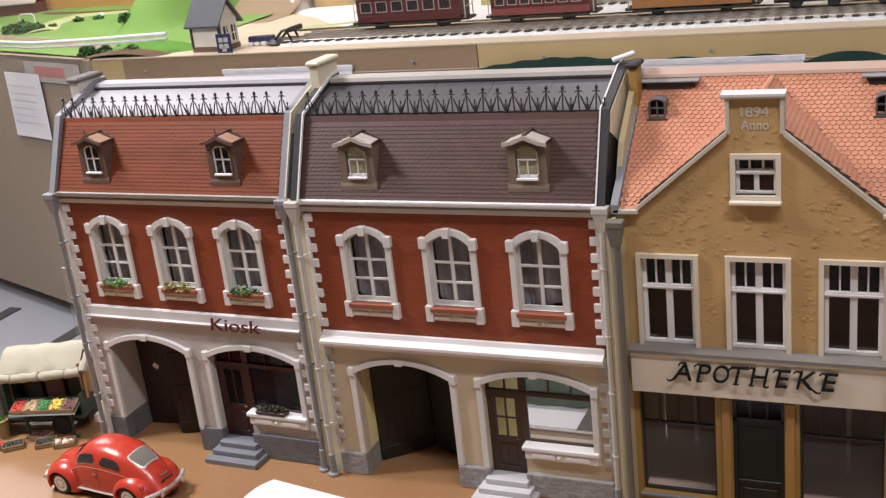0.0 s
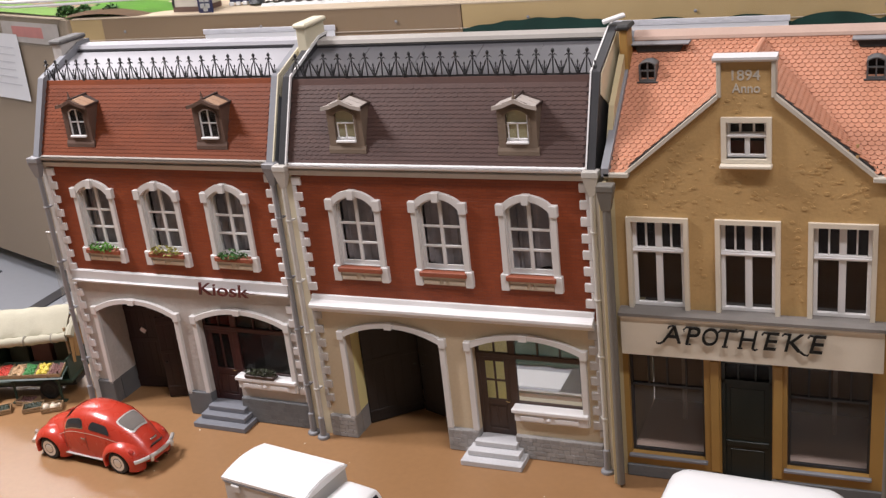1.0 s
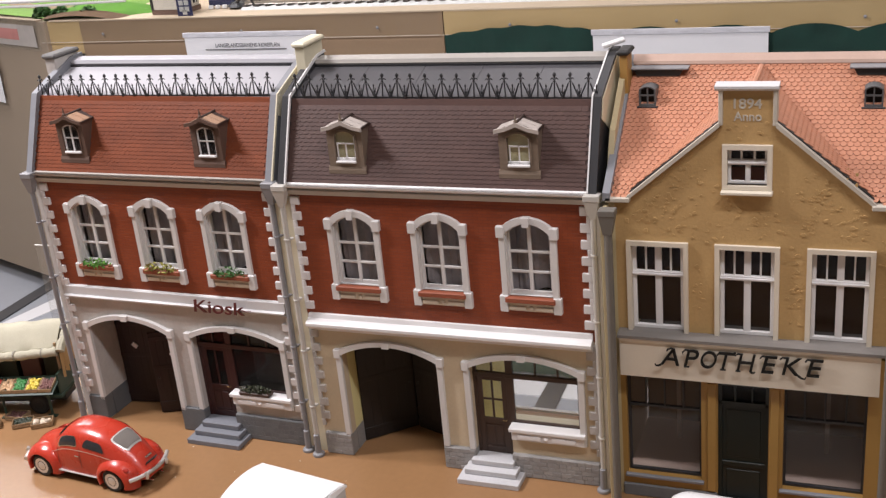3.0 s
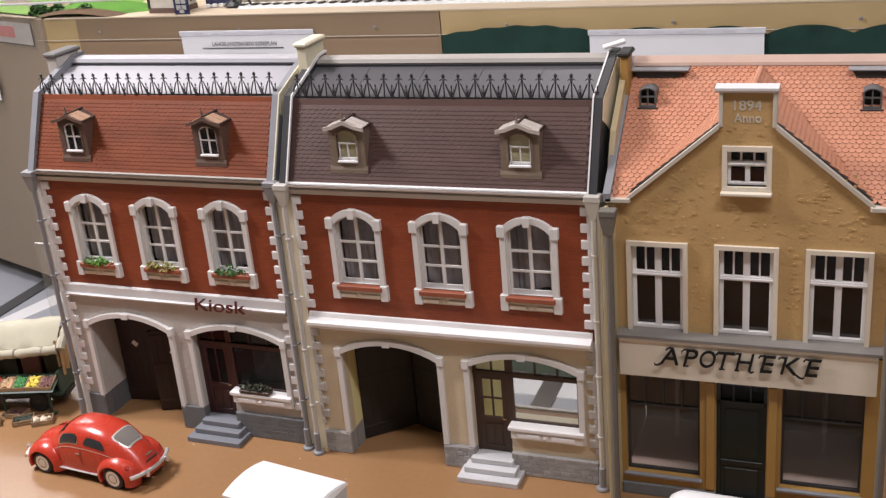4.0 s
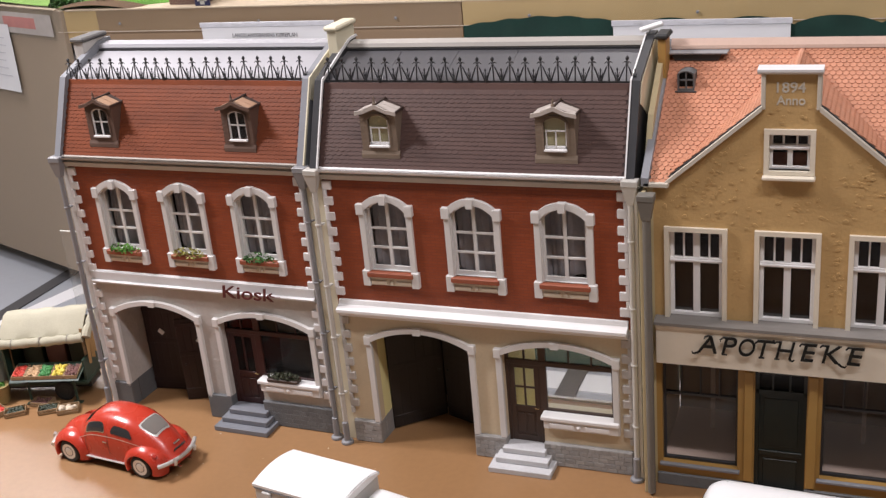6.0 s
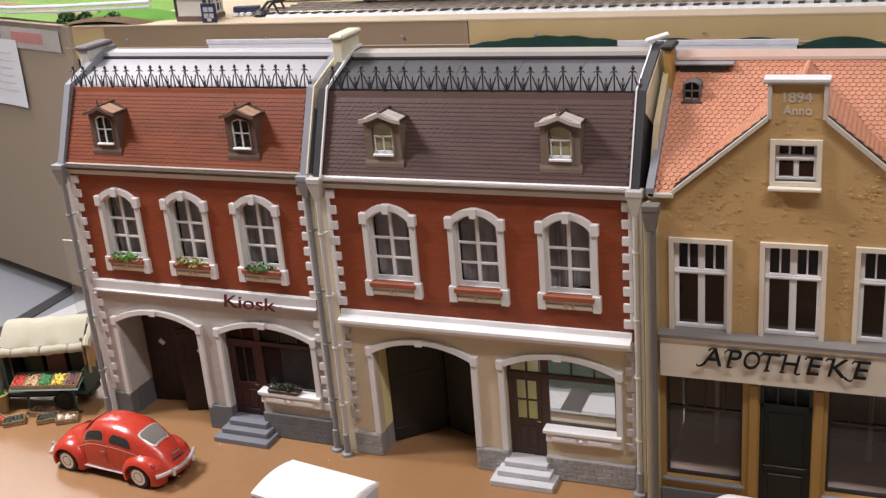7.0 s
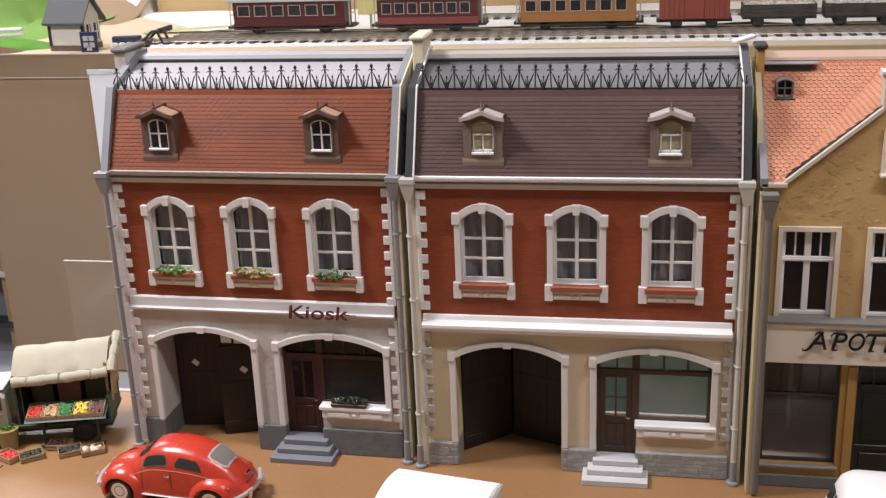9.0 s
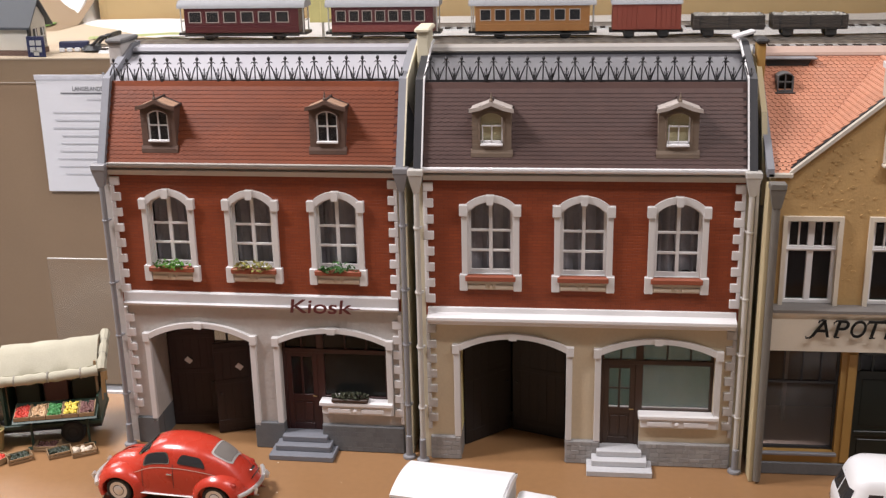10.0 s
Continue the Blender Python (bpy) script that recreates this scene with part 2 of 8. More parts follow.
class Shape:
    """Collects vertices and faces for one part."""

    def __init__(self):
        self.v, self.f = [], []

    def add(self, v, f):
        o = len(self.v)
        self.v += [tuple(p) for p in v]
        self.f += [tuple(i + o for i in q) for q in f]
        return self

    def box(self, x0, x1, y0, y1, z0, z1, b=0.0):
        if b <= 0:
            return self.add([(x, y, z) for x in (x0, x1) for y in (y0, y1) for z in (z0, z1)],
                            [(0, 1, 3, 2), (4, 6, 7, 5), (0, 4, 5, 1), (2, 3, 7, 6), (0, 2, 6, 4), (1, 5, 7, 3)])
        b = min(b, abs(x1 - x0) * 0.45, abs(y1 - y0) * 0.45, abs(z1 - z0) * 0.45)
        v, at = [], {}
        for i, x in enumerate((x0, x1)):
            for j, y in enumerate((y0, y1)):
                for k, z in enumerate((z0, z1)):
                    sx, sy, sz = b * (1 - 2 * i), b * (1 - 2 * j), b * (1 - 2 * k)
                    for a, p in enumerate(((x, y + sy, z + sz), (x + sx, y, z + sz), (x + sx, y + sy, z))):
                        at[i, j, k, a] = len(v)
                        v.append(p)
        f = []
        for s in (0, 1):
            f += [[at[s, j, k, 0] for j, k in ((0, 0), (0, 1), (1, 1), (1, 0))], [at[i, s, k, 1] for i, k in ((0, 0), (1, 0), (1, 1), (0, 1))],
                  [at[i, j, s, 2] for i, j in ((0, 0), (0, 1), (1, 1), (1, 0))]]
            for t in (0, 1):
                f += [[at[0, s, t, 1], at[1, s, t, 1], at[1, s, t, 2], at[0, s, t, 2]], [at[s, 0, t, 0], at[s, 1, t, 0], at[s, 1, t, 2], at[s, 0, t, 2]],
                      [at[s, t, 0, 0], at[s, t, 1, 0], at[s, t, 1, 1], at[s, t, 0, 1]]]
                f += [[at[s, t, k, 0], at[s, t, k, 1], at[s, t, k, 2]] for k in (0, 1)]
        return self.add(v, f)

    def xz(self, poly, y0, y1, holes=()):
        """A plate: the outline in x and z, with holes, from y0 to y1."""
        from mathutils.geometry import tessellate_polygon
        loops = [list(poly)] + [list(h) for h in holes]
        flat = [p for lp in loops for p in lp]
        tri = tessellate_polygon([[Vector((p[0], p[1], 0)) for p in lp] for lp in loops])
        n = len(flat)
        v = [(p[0], y0, p[1]) for p in flat] + [(p[0], y1, p[1]) for p in flat]
        f = [tuple(t) for t in tri] + [tuple(i + n for i in reversed(t)) for t in tri]
        o = 0
        for lp in loops:
            k = len(lp)
            f += [(o + i, o + (i + 1) % k, o + (i + 1) % k + n, o + i + n) for i in range(k)]
            o += k
        return self.add(v, f)

    def yz(self, poly, x0, x1):
        k = len(poly)
        v = [(x0, *p) for p in poly] + [(x1, *p) for p in poly]
        return self.add(v, [tuple(range(k)), tuple(range(2 * k - 1, k - 1, -1))] + [(i, (i + 1) % k, (i + 1) % k + k, i + k) for i in range(k)])

    def xy(self, poly, z0, z1):
        k = len(poly)
        v = [(*p, z0) for p in poly] + [(*p, z1) for p in poly]
        return self.add(v, [tuple(range(k)), tuple(range(2 * k - 1, k - 1, -1))] + [(i, (i + 1) % k, (i + 1) % k + k, i + k) for i in range(k)])

    def tube(self, pts, r, n=8, cap=True):
        pts = [Vector(p) for p in pts]
        rs = r if isinstance(r, (list, tuple)) else [r] * len(pts)
        v, f = [], []
        for i, p in enumerate(pts):
            d = (pts[min(i + 1, len(pts) - 1)] - pts[max(i - 1, 0)]).normalized()
            a = d.orthogonal().normalized() if abs(d.z) < 0.9 else Vector((1, 0, 0))
            a = (a - d * a.dot(d)).normalized()
            c = d.cross(a)
            v += [p + rs[i] * (math.cos(q) * a + math.sin(q) * c) for q in (2 * math.pi * k / n for k in range(n))]
        for i in range(len(pts) - 1):
            f += [(i * n + k, i * n + (k + 1) % n, (i + 1) * n + (k + 1) % n, (i + 1) * n + k) for k in range(n)]
        if cap:
            f += [tuple(range(n)), tuple(range(len(v) - 1, len(v) - n - 1, -1))]
        return self.add(v, f)

    def lathe(self, prof, c=(0, 0, 0), axis="z", n=16):
        v, f = [], []
        for r, h in prof:
            for k in range(n):
                a, b = r * math.cos(2 * math.pi * k / n), r * math.sin(2 * math.pi * k / n)
                v.append({"z": (c[0] + a, c[1] + b, c[2] + h), "y": (c[0] + a, c[1] + h, c[2] + b), "x": (c[0] + h, c[1] + a, c[2] + b)}[axis])
        for i in range(len(prof) - 1):
            f += [(i * n + k, i * n + (k + 1) % n, (i + 1) * n + (k + 1) % n, (i + 1) * n + k) for k in range(n)]
        f += [tuple(range(n)), tuple(range(len(v) - 1, len(v) - n - 1, -1))]
        return self.add(v, f)

    def turned(self, m):
        self.v = [tuple(m @ Vector(p)) for p in self.v]
        return self

    def mesh(self, name, mat, smooth=False):
        me = bpy.data.meshes.new(name)
        me.from_pydata(self.v, [], self.f)
        bm = bmesh.new()
        bm.from_mesh(me)
        bmesh.ops.recalc_face_normals(bm, faces=bm.faces)
        bm.to_mesh(me)
        bm.free()
        me.materials.append(mat)
        if smooth:
            me.polygons.foreach_set("use_smooth", [True] * len(me.polygons))
            me.set_sharp_from_angle(angle=radians(38))
        return me


def part(name, shape, mat, parent=None, label="", smooth=False, m=None):
    ob = new(name, shape.mesh(name, mat, smooth))
    ob.parent = parent
    if m is not None:
        ob.matrix_local = m
    return tagged(ob, label)


def thing(name, m, label, category, group=""):
    ob = new(name)
    ob.empty_display_size = 0.05
    ob.matrix_world = m
    return tagged(ob, label, category, group)


def arc(x0, x1, z, rise, n=12):
    """A flat arch from x0 to x1 springing at z."""
    h = (x1 - x0) / 2
    r = (h * h + rise * rise) / (2 * rise)
    a = math.asin(min(1, h / r))
    return [((x0 + x1) / 2 + r * math.sin(-a + 2 * a * i / n), z + rise - r + r * math.cos(-a + 2 * a * i / n)) for i in range(n + 1)]


def words(name, text, mat, parent, x, z, wide, high, y, deep=0.0012, shear=0.0, label="", spacing=1.0, bold=0.0):
    """Built-in letters, fitted to a width and height, standing on the x-z plane."""
    cu = bpy.data.curves.new(name, "FONT")
    cu.body, cu.extrude, cu.shear, cu.space_character, cu.offset = text, 0.03, shear, spacing, bold
    tmp = bpy.data.objects.new(name, cu)
    scene.collection.objects.link(tmp)
    me = bpy.data.meshes.new_from_object(tmp.evaluated_get(bpy.context.evaluated_depsgraph_get()))
    bpy.data.objects.remove(tmp)
    co = np.array([v.co for v in me.vertices])
    lo, hi = co.min(0), co.max(0)
    me.transform(Matrix(((wide / (hi[0] - lo[0]), 0, 0, x - lo[0] * wide / (hi[0] - lo[0])), (0, 0, -deep / (hi[2] - lo[2]), y),
                         (0, high / (hi[1] - lo[1]), 0, z - lo[1] * high / (hi[1] - lo[1])), (0, 0, 0, 1))))
    me.flip_normals()
    me.materials.clear()
    me.materials.append(mat)
    ob = new(name, me)
    ob.parent = parent
    return tagged(ob, label)


def clump(cx, cy, cz, rx, ry, rz, count, size, rng):
    """Many small leaf flakes in a low cushion."""
    s = Shape()
    for _ in range(count):
        a, u = rng.uniform(0, 2 * math.pi), math.sqrt(rng.random())
        h = rng.random() * math.sqrt(max(0.0, 1 - u * u * 0.8))
        p = Vector((cx + rx * u * math.cos(a), cy + ry * u * math.sin(a), cz + rz * h))
        m = Matrix.Translation(p) @ Euler((rng.uniform(-1, 1), rng.uniform(-1, 1), rng.uniform(0, 6))).to_matrix().to_4x4()
        k = size * rng.uniform(0.6, 1.3)
        s.add([m @ Vector(q) for q in ((-k, 0, 0), (0, -k * 0.5, k * 0.3), (k, 0, 0), (0, k * 0.5, -k * 0.2))], [(0, 1, 2, 3)])
    return s

# ---------------------------------------------------------------- the hall
FLOOR_Z = -0.85


def setting(name, shape, mat, label, category, m=None):
    return tagged(part(name, shape, mat, None, label, m=m), "", category, "", "structure")


setting("floor", Shape().box(-5.5, 3.5, -3.0, 6.0, FLOOR_Z - 0.1, FLOOR_Z), FLOOR, "smooth blue-grey hall floor under the display tables", "floor")
HALLWALL = surface("pale_hall_wall", (0.55, 0.50, 0.43), 0.8, vary=0.05, coarse=2, fine=30, bump=0.05)
setting("ceiling", Shape().box(-5.5, 3.5, -3.0, 6.0, 1.96, 2.06), surface("white_ceiling", (0.75, 0.73, 0.70), 0.8, vary=0.03, coarse=2, fine=30, bump=0), "plain white hall ceiling", "ceiling")
for nm, b in (("wall_north", (-5.5, 3.5, 6.0, 6.1)), ("wall_south", (-5.5, 3.5, -3.1, -3.0)), ("wall_east", (3.5, 3.6, -3.1, 6.1)), ("wall_west", (-5.6, -5.5, -3.1, 6.1))):
    setting(nm, Shape().box(*b, FLOOR_Z, 1.96), HALLWALL, "plain pale hall wall", "wall")

# the display table with the model street
table = thing("display_table", pose(0, 0, 0), "long display table with a brown painted top", "table")
part("tabletop", Shape().box(-2.6, 1.2, 0.35, 1.180, -0.02, 0.0, 0.002), TABLE, table, "brown painted board top")
part("edge_strip", Shape().box(-2.6, 1.2, 1.1805, 1.186, -0.022, 0.002), WHITE, table, "white edge strip")
LEGWOOD = surface("pale_leg_wood", (0.5, 0.36, 0.2), 0.6, vary=0.1, coarse=20)
for lx in (-2.5, -0.7, 1.1):
    for ly in (0.42, 1.12):
        part("leg", Shape().box(lx - 0.025, lx + 0.025, ly - 0.025, ly + 0.025, FLOOR_Z, -0.02, 0.003), LEGWOOD, table)

# ---------------------------------------------------------------- parts that the houses share


def stones(parent, mat, x0, x1, z0, z1, y, seed, rows=4, deep=0.004, side=None):
    """Rough stone facing in courses, each stone a piece."""
    rng = random.Random(seed)
    h = (z1 - z0) / rows
    for r in range(rows):
        x = x0
        while x < x1 - 0.002:
            w = min(rng.uniform(0.005, 0.0135), x1 - x)
            if x1 - x - w < 0.004:
                w = x1 - x
            d = deep * rng.uniform(0.7, 1.1)
            part("stone", Shape().box(x + 0.00012, x + w - 0.00012, y - d, y + 0.001, z0 + r * h + 0.00012, z0 + (r + 1) * h - 0.00012, 0.00045), mat, parent)
            x += w


def arched_window(parent, cx, zs, sx, flowers=None, box_mat=TERRACOTTA, seed=1):
    """An upper window: moulded surround with keystone, sill, box, sashes, film and curtain."""
    w = thing_part("window", parent)
    hw, ow = 0.0265 * sx, 0.0337 * sx
    z0, zsp, rise = zs + 0.018, zs + 0.0952, 0.0135
    sur = Shape()
    inner, outer = arc(cx - hw, cx + hw, zsp, rise), arc(cx - ow, cx + ow, zsp + 0.004, rise + 0.0035)
    n = len(inner)
    ring = inner + outer[::-1]
    sur.xz(ring, -0.005, 0.001)
    for s in (-1, 1):
        a, b = sorted((cx + s * hw, cx + s * ow))
        sur.box(a, b, -0.004, 0.001, z0, zsp - 0.003, 0.0006)
        a, b = sorted((cx + s * (hw - 0.0003), cx + s * (ow + 0.0022)))
        sur.box(a, b, -0.0062, 0.001, zsp - 0.004, zsp + 0.0095, 0.0006)
        a, b = sorted((cx + s * (hw + 0.0005), cx + s * (ow + 0.0028)))
        sur.box(a, b, -0.0062, 0.001, zs, z0 + 0.002, 0.0006)
    part("surround", sur, DIMWHITE, w, "white moulded arched window surround")
    part("keystone", Shape().xz([(cx - 0.0036, zsp + rise - 0.003), (cx + 0.0036, zsp + rise - 0.003), (cx + 0.0047, zsp + rise + 0.0080), (cx - 0.0047, zsp + rise + 0.0080)], -0.0085, 0.001), DIMWHITE, w)
    apron = Shape().box(cx - ow, cx + ow, -0.0035, 0.001, zs + 0.001, zs + 0.016, 0.0006)
    apron.box(cx - ow * 0.78, cx - 0.006, -0.0052, -0.002, zs + 0.003, zs + 0.0075, 0.0005)
    apron.box(cx + 0.006, cx + ow * 0.78, -0.0052, -0.002, zs + 0.003, zs + 0.0075, 0.0005)
    apron.lathe([(0.0005, -0.0055), (0.003, -0.0045), (0.0034, -0.002)], (cx, 0, zs + 0.0052), "y", 10)
    part("apron", apron, OFFWHITE, w, "panelled apron under the sill")
    part("planter", Shape().box(cx - ow * 0.88, cx + ow * 0.88, -0.0085, 0.002, zs + 0.0125, zs + 0.0190, 0.001), box_mat, w, "terracotta window box")
    lip = hw - 0.0012
    part("reveal", Shape().xz([(cx - hw + 0.0001, z0), (cx + hw - 0.0001, z0)] + arc(cx - hw + 0.0001, cx + hw - 0.0001, zsp, rise - 0.0001)[::-1], -0.001, 0.0125, [[(cx - lip, z0 + 0.001), (cx + lip, z0 + 0.001)] + arc(cx - lip, cx + lip, zsp, rise - 0.0012)[::-1]]), DIMWHITE, w, "white painted reveal")
    fr = Shape()
    y0, y1 = 0.0038, 0.0068
    for a, b in ((cx - hw, cx - hw + 0.0036), (cx - 0.0021, cx + 0.0021), (cx + hw - 0.0036, cx + hw)):
        fr.box(a, b, y0, y1, z0, zsp + (rise if abs(a + b - 2 * cx) < 1e-6 else 0.002), 0.0004)
    for zz in (z0, z0 + 0.028, z0 + 0.0525):
        fr.box(cx - hw, cx + hw, y0 + 0.0003, y1 - 0.0003, zz, zz + (0.0065 if zz == z0 else 0.0030), 0.0004)
    inn = arc(cx - hw + 0.0032, cx + hw - 0.0032, zsp, rise - 0.0028)
    fr.xz(inner + inn[::-1], y0, y1)
    part("sash_frame", fr, DIMWHITE, w, "white sash bars, six lights")
    pane = part("pane", Shape().xz([(cx - hw, z0), (cx + hw, z0)] + inner[::-1], 0.0072, 0.0075), GLASS, w)
    pane.visible_shadow = False
    cur, rng = Shape(), random.Random(seed)
    ph, k = rng.uniform(0, 6), 22
    pts = [(cx - hw - 0.004 + (2 * hw + 0.008) * i / k, 0.0205 + 0.0030 * math.sin(ph + i * 1.05 + 0.9 * math.sin(i * 0.7)) + 0.0008 * math.sin(i * 2.7)) for i in range(k + 1)]
    lift = [zs + 0.012 + 0.010 * max(0.0, math.sin(ph + i * 0.28)) for i in range(k + 1)]
    cur.add([(x, y, z) for (x, y), z in zip(pts, lift)] + [(x, y + 0.0006, zsp + rise + 0.006) for x, y in pts], [(i, i + 1, i + k + 2, i + k + 1) for i in range(k)])
    part("curtain", cur, CURTAIN, w, "grey net curtain with soft folds", smooth=True)
    if flowers:
        part("window_plant", clump(cx + rng.uniform(-0.002, 0.002), -0.006, zs + 0.017, hw * 0.95, 0.005, 0.013, 130, 0.0028, rng), flowers, w, "leafy plants in the window box")
    return w


def thing_part(name, parent):
    ob = new(name)
    ob.empty_display_size = 0.01
    ob.parent = parent
    return ob


def arch_trim(parent, x0, x1, zsp, rise, zbase, label, zright=None):
    """Surround of a wide ground-floor arch."""
    t = 0.0094
    s = Shape()
    inner, outer = arc(x0, x1, zsp, rise, 18), arc(x0 - t + 0.002, x1 + t - 0.002, zsp + 0.0040, rise + 0.0022, 18)
    s.xz(inner + outer[::-1], -0.0055, 0.001)
    for a, b, s1 in ((x0 - t + 0.002, x0, -1), (x1, x1 + t - 0.002, 1)):
        s.box(a, b, -0.0045, 0.001, zright if zright and s1 > 0 else zbase, zsp - 0.004, 0.0006)
        s.box(a - (0.0016 if s1 < 0 else -0.0002), b + (0.0016 if s1 > 0 else -0.0002), -0.0062, 0.001, zsp - 0.0045, zsp + 0.0075, 0.0006)
    part("arch_surround", s, DIMWHITE, parent, label)
    c, zt = (x0 + x1) / 2, zsp + rise
    part("keystone", Shape().xz([(c - 0.0046, zt - 0.001), (c + 0.0046, zt - 0.001), (c + 0.0058, zt + 0.0066), (c - 0.0058, zt + 0.0066)], -0.0078, 0.001), DIMWHITE, parent)


def frustum(ax, ay, za, bx, by, zb):
    v = [(sx_ * w, sy_ * d, z) for w, d, z in ((ax, ay, za), (bx, by, zb)) for sx_, sy_ in ((-1, -1), (1, -1), (1, 1), (-1, 1))]
    return Shape().add(v, [(3, 2, 1, 0), (4, 5, 6, 7)] + [(i, (i + 1) % 4, (i + 1) % 4 + 4, i + 4) for i in range(4)])


def downpipe(name, m, mat, top, parent=None, label="", shoe=True, r=0.0033, ringed=True):
    p = thing_part(name, parent)
    p.matrix_local = m
    s = Shape().tube([(0, 0, 0.004), (0, 0, top - 0.018)], r, 12)
    part("pipe", s, mat, p, label, smooth=True)
    part("hopper", frustum(r, r, top - 0.028, 0.0085, 0.0065, top - 0.007).box(-0.009, 0.009, -0.007, 0.007, top - 0.0072, top, 0.0008), mat, p)
    if shoe:
        part("shoe", Shape().lathe([(0.0080, 0.0), (0.0084, 0.0014), (0.0076, 0.0034), (r + 0.0010, 0.0046), (r + 0.0006, 0.0300), (r, 0.0306)], (0, -0.002, 0), n=16), PIPE, p, "rounded grey pipe shoe", smooth=True)
    for z in (0.07, 0.15, 0.22, 0.30) if ringed else ():
        part("bracket", Shape().lathe([(r + 0.0006, z), (r + 0.001, z + 0.0006), (r + 0.001, z + 0.0022), (r + 0.0006, z + 0.0028)], n=12).box(-r - 0.0018, r + 0.0018, r * 0.2, r + 0.004, z + 0.0006, z + 0.0022), mat, p)
    return p


def tile_piece(w, l, t, mat, point=0.35):
    """One roof tile hung by its upper edge at the origin, lying on x and -z, its tail cut to a flat arch."""
    out = [(-w / 2, 0), (w / 2, 0), (w / 2, -l * (1 - point)), (w * 0.28, -l * 0.95), (0, -l), (-w * 0.28, -l * 0.95), (-w / 2, -l * (1 - point))]
    k = len(out)
    v = [(x, -t * (0.25 + 0.9 * -z / l), z) for x, z in out] + [(x, 0.0, z) for x, z in out]
    s = Shape().add(v, [tuple(range(k)), tuple(range(2 * k - 1, k - 1, -1))] + [(i, (i + 1) % k, (i + 1) % k + k, i + k) for i in range(k)])
    return s


def tile_field(parent, a, b, height, tilt, w, l, t, mat, keep, near, seed=0, point=0.35, snug=0.975, jitter=0.5):
    """Tiles in staggered rows on a slope: a is the left eave, b the right one; keep(u, h) says where tiles lie, near(u, h) which ones are pieces of their own."""
    rng = random.Random(seed)
    a, b = Vector(a), Vector(b)
    along = (b - a).normalized()
    up = Matrix.Rotation(-tilt, 3, along) @ Vector((0, 0, 1))
    out = along.cross(up)
    basis = Matrix((along, -out, up)).transposed().to_4x4()
    span, rows = (b - a).length, int(height / l + 0.5)
    shape = tile_piece(w * snug, l * 1.28, t, mat, point)
    me = shape.mesh("tile", mat)
    rest = Shape()
    single = 0
    for r in range(rows):
        h = (r + 1) * l
        c, off = 0, (w / 2 if r % 2 else 0.0)
        n = int(span / w) + 1
        for i in range(n):
            u = off + (i + 0.5) * w - w * 0.25
            if u > span - w * 0.3 or not keep(u, h):
                continue
            m = Matrix.Translation(a + along * u + up * h) @ basis @ pose(0, 0, 0, rng.uniform(-jitter, jitter), rng.uniform(-jitter, jitter), 0)
            if near(u, h) and single < 300:
                ob = new("tile", me)
                ob.parent = parent
                ob.matrix_local = m
                single += 1
            else:
                rest.add([m @ Vector(p) for p in shape.v], shape.f)
    if rest.v:
        tagged(part("tile_rest", rest, mat, parent), kind="stuff")


def cresting(parent, x0, x1, y, z, count, first, pitch, stretch, lean):
    """Iron ridge cresting: spires with curled wings and a small bud between them, each unit a piece."""
    s = Shape().tube([(0, 0, 0), (0, 0, 0.0235)], 0.0008, 5)
    s.lathe([(0.0004, 0.0228), (0.0010, 0.0236), (0.0019, 0.0250), (0.0021, 0.0262), (0.0013, 0.0277), (0.0002, 0.0288)], n=7)
    s.lathe([(0.0006, 0.0198), (0.0017, 0.0206), (0.0017, 0.0216), (0.0006, 0.0224)], n=6)
    for q in range(4):
        a = q * math.pi / 2 + 0.3
        s.tube([(0, 0, 0.0212), (0.0022 * math.cos(a), 0.0022 * math.sin(a), 0.0224), (0.0044 * math.cos(a), 0.0044 * math.sin(a), 0.0206)], [0.0009, 0.0008, 0.0004], 4)
    p = pitch
    for d in (-1, 1):
        s.tube([(d * 0.0007, 0, 0.0192), (d * 0.0026, 0, 0.0160), (d * 0.0046, 0, 0.0108), (d * (p / 2 - 0.0024), 0, 0.0052), (d * (p / 2 - 0.0008), 0, 0.0006)], [0.0006, 0.0008, 0.0008, 0.0009, 0.0010], 5)
    s.tube([(p / 2, 0, 0.0), (p / 2, 0, 0.0128)], 0.0006, 5)
    s.lathe([(0.0016, 0.0), (0.0020, 0.0012), (0.0014, 0.0034), (0.0007, 0.0050)], (p / 2, 0, 0), n=6)
    s.lathe([(0.0003, 0.0118), (0.0011, 0.0132), (0.0009, 0.0146), (0.0002, 0.0158)], (p / 2, 0, 0), n=6)
    for d in (-1, 1):
        s.tube([(p / 2, 0, 0.004), (p / 2 + d * 0.0016, 0, 0.0078), (p / 2 + d * 0.0024, 0, 0.0112)], [0.0007, 0.0005, 0.0003], 4)
    me = s.mesh("cresting_spire", IRON)
    rng = random.Random(5)
    c = thing_part("cresting", parent)
    for i in range(count):
        ob = new("cresting_spire", me)
        ob.parent = c
        ob.matrix_local = pose(first + pitch * i + stretch * i * i, y, z + lean * (2 * i / count - 1), rng.uniform(-4, 4), rng.uniform(-3, 3), rng.uniform(-8, 8))
    part("base_rail", Shape().xz([(x0, z - lean - 0.0006), (x1, z + lean - 0.0006), (x1, z + lean + 0.0014), (x0, z - lean + 0.0014)], y - 0.0010, y + 0.0010), IRON, c)


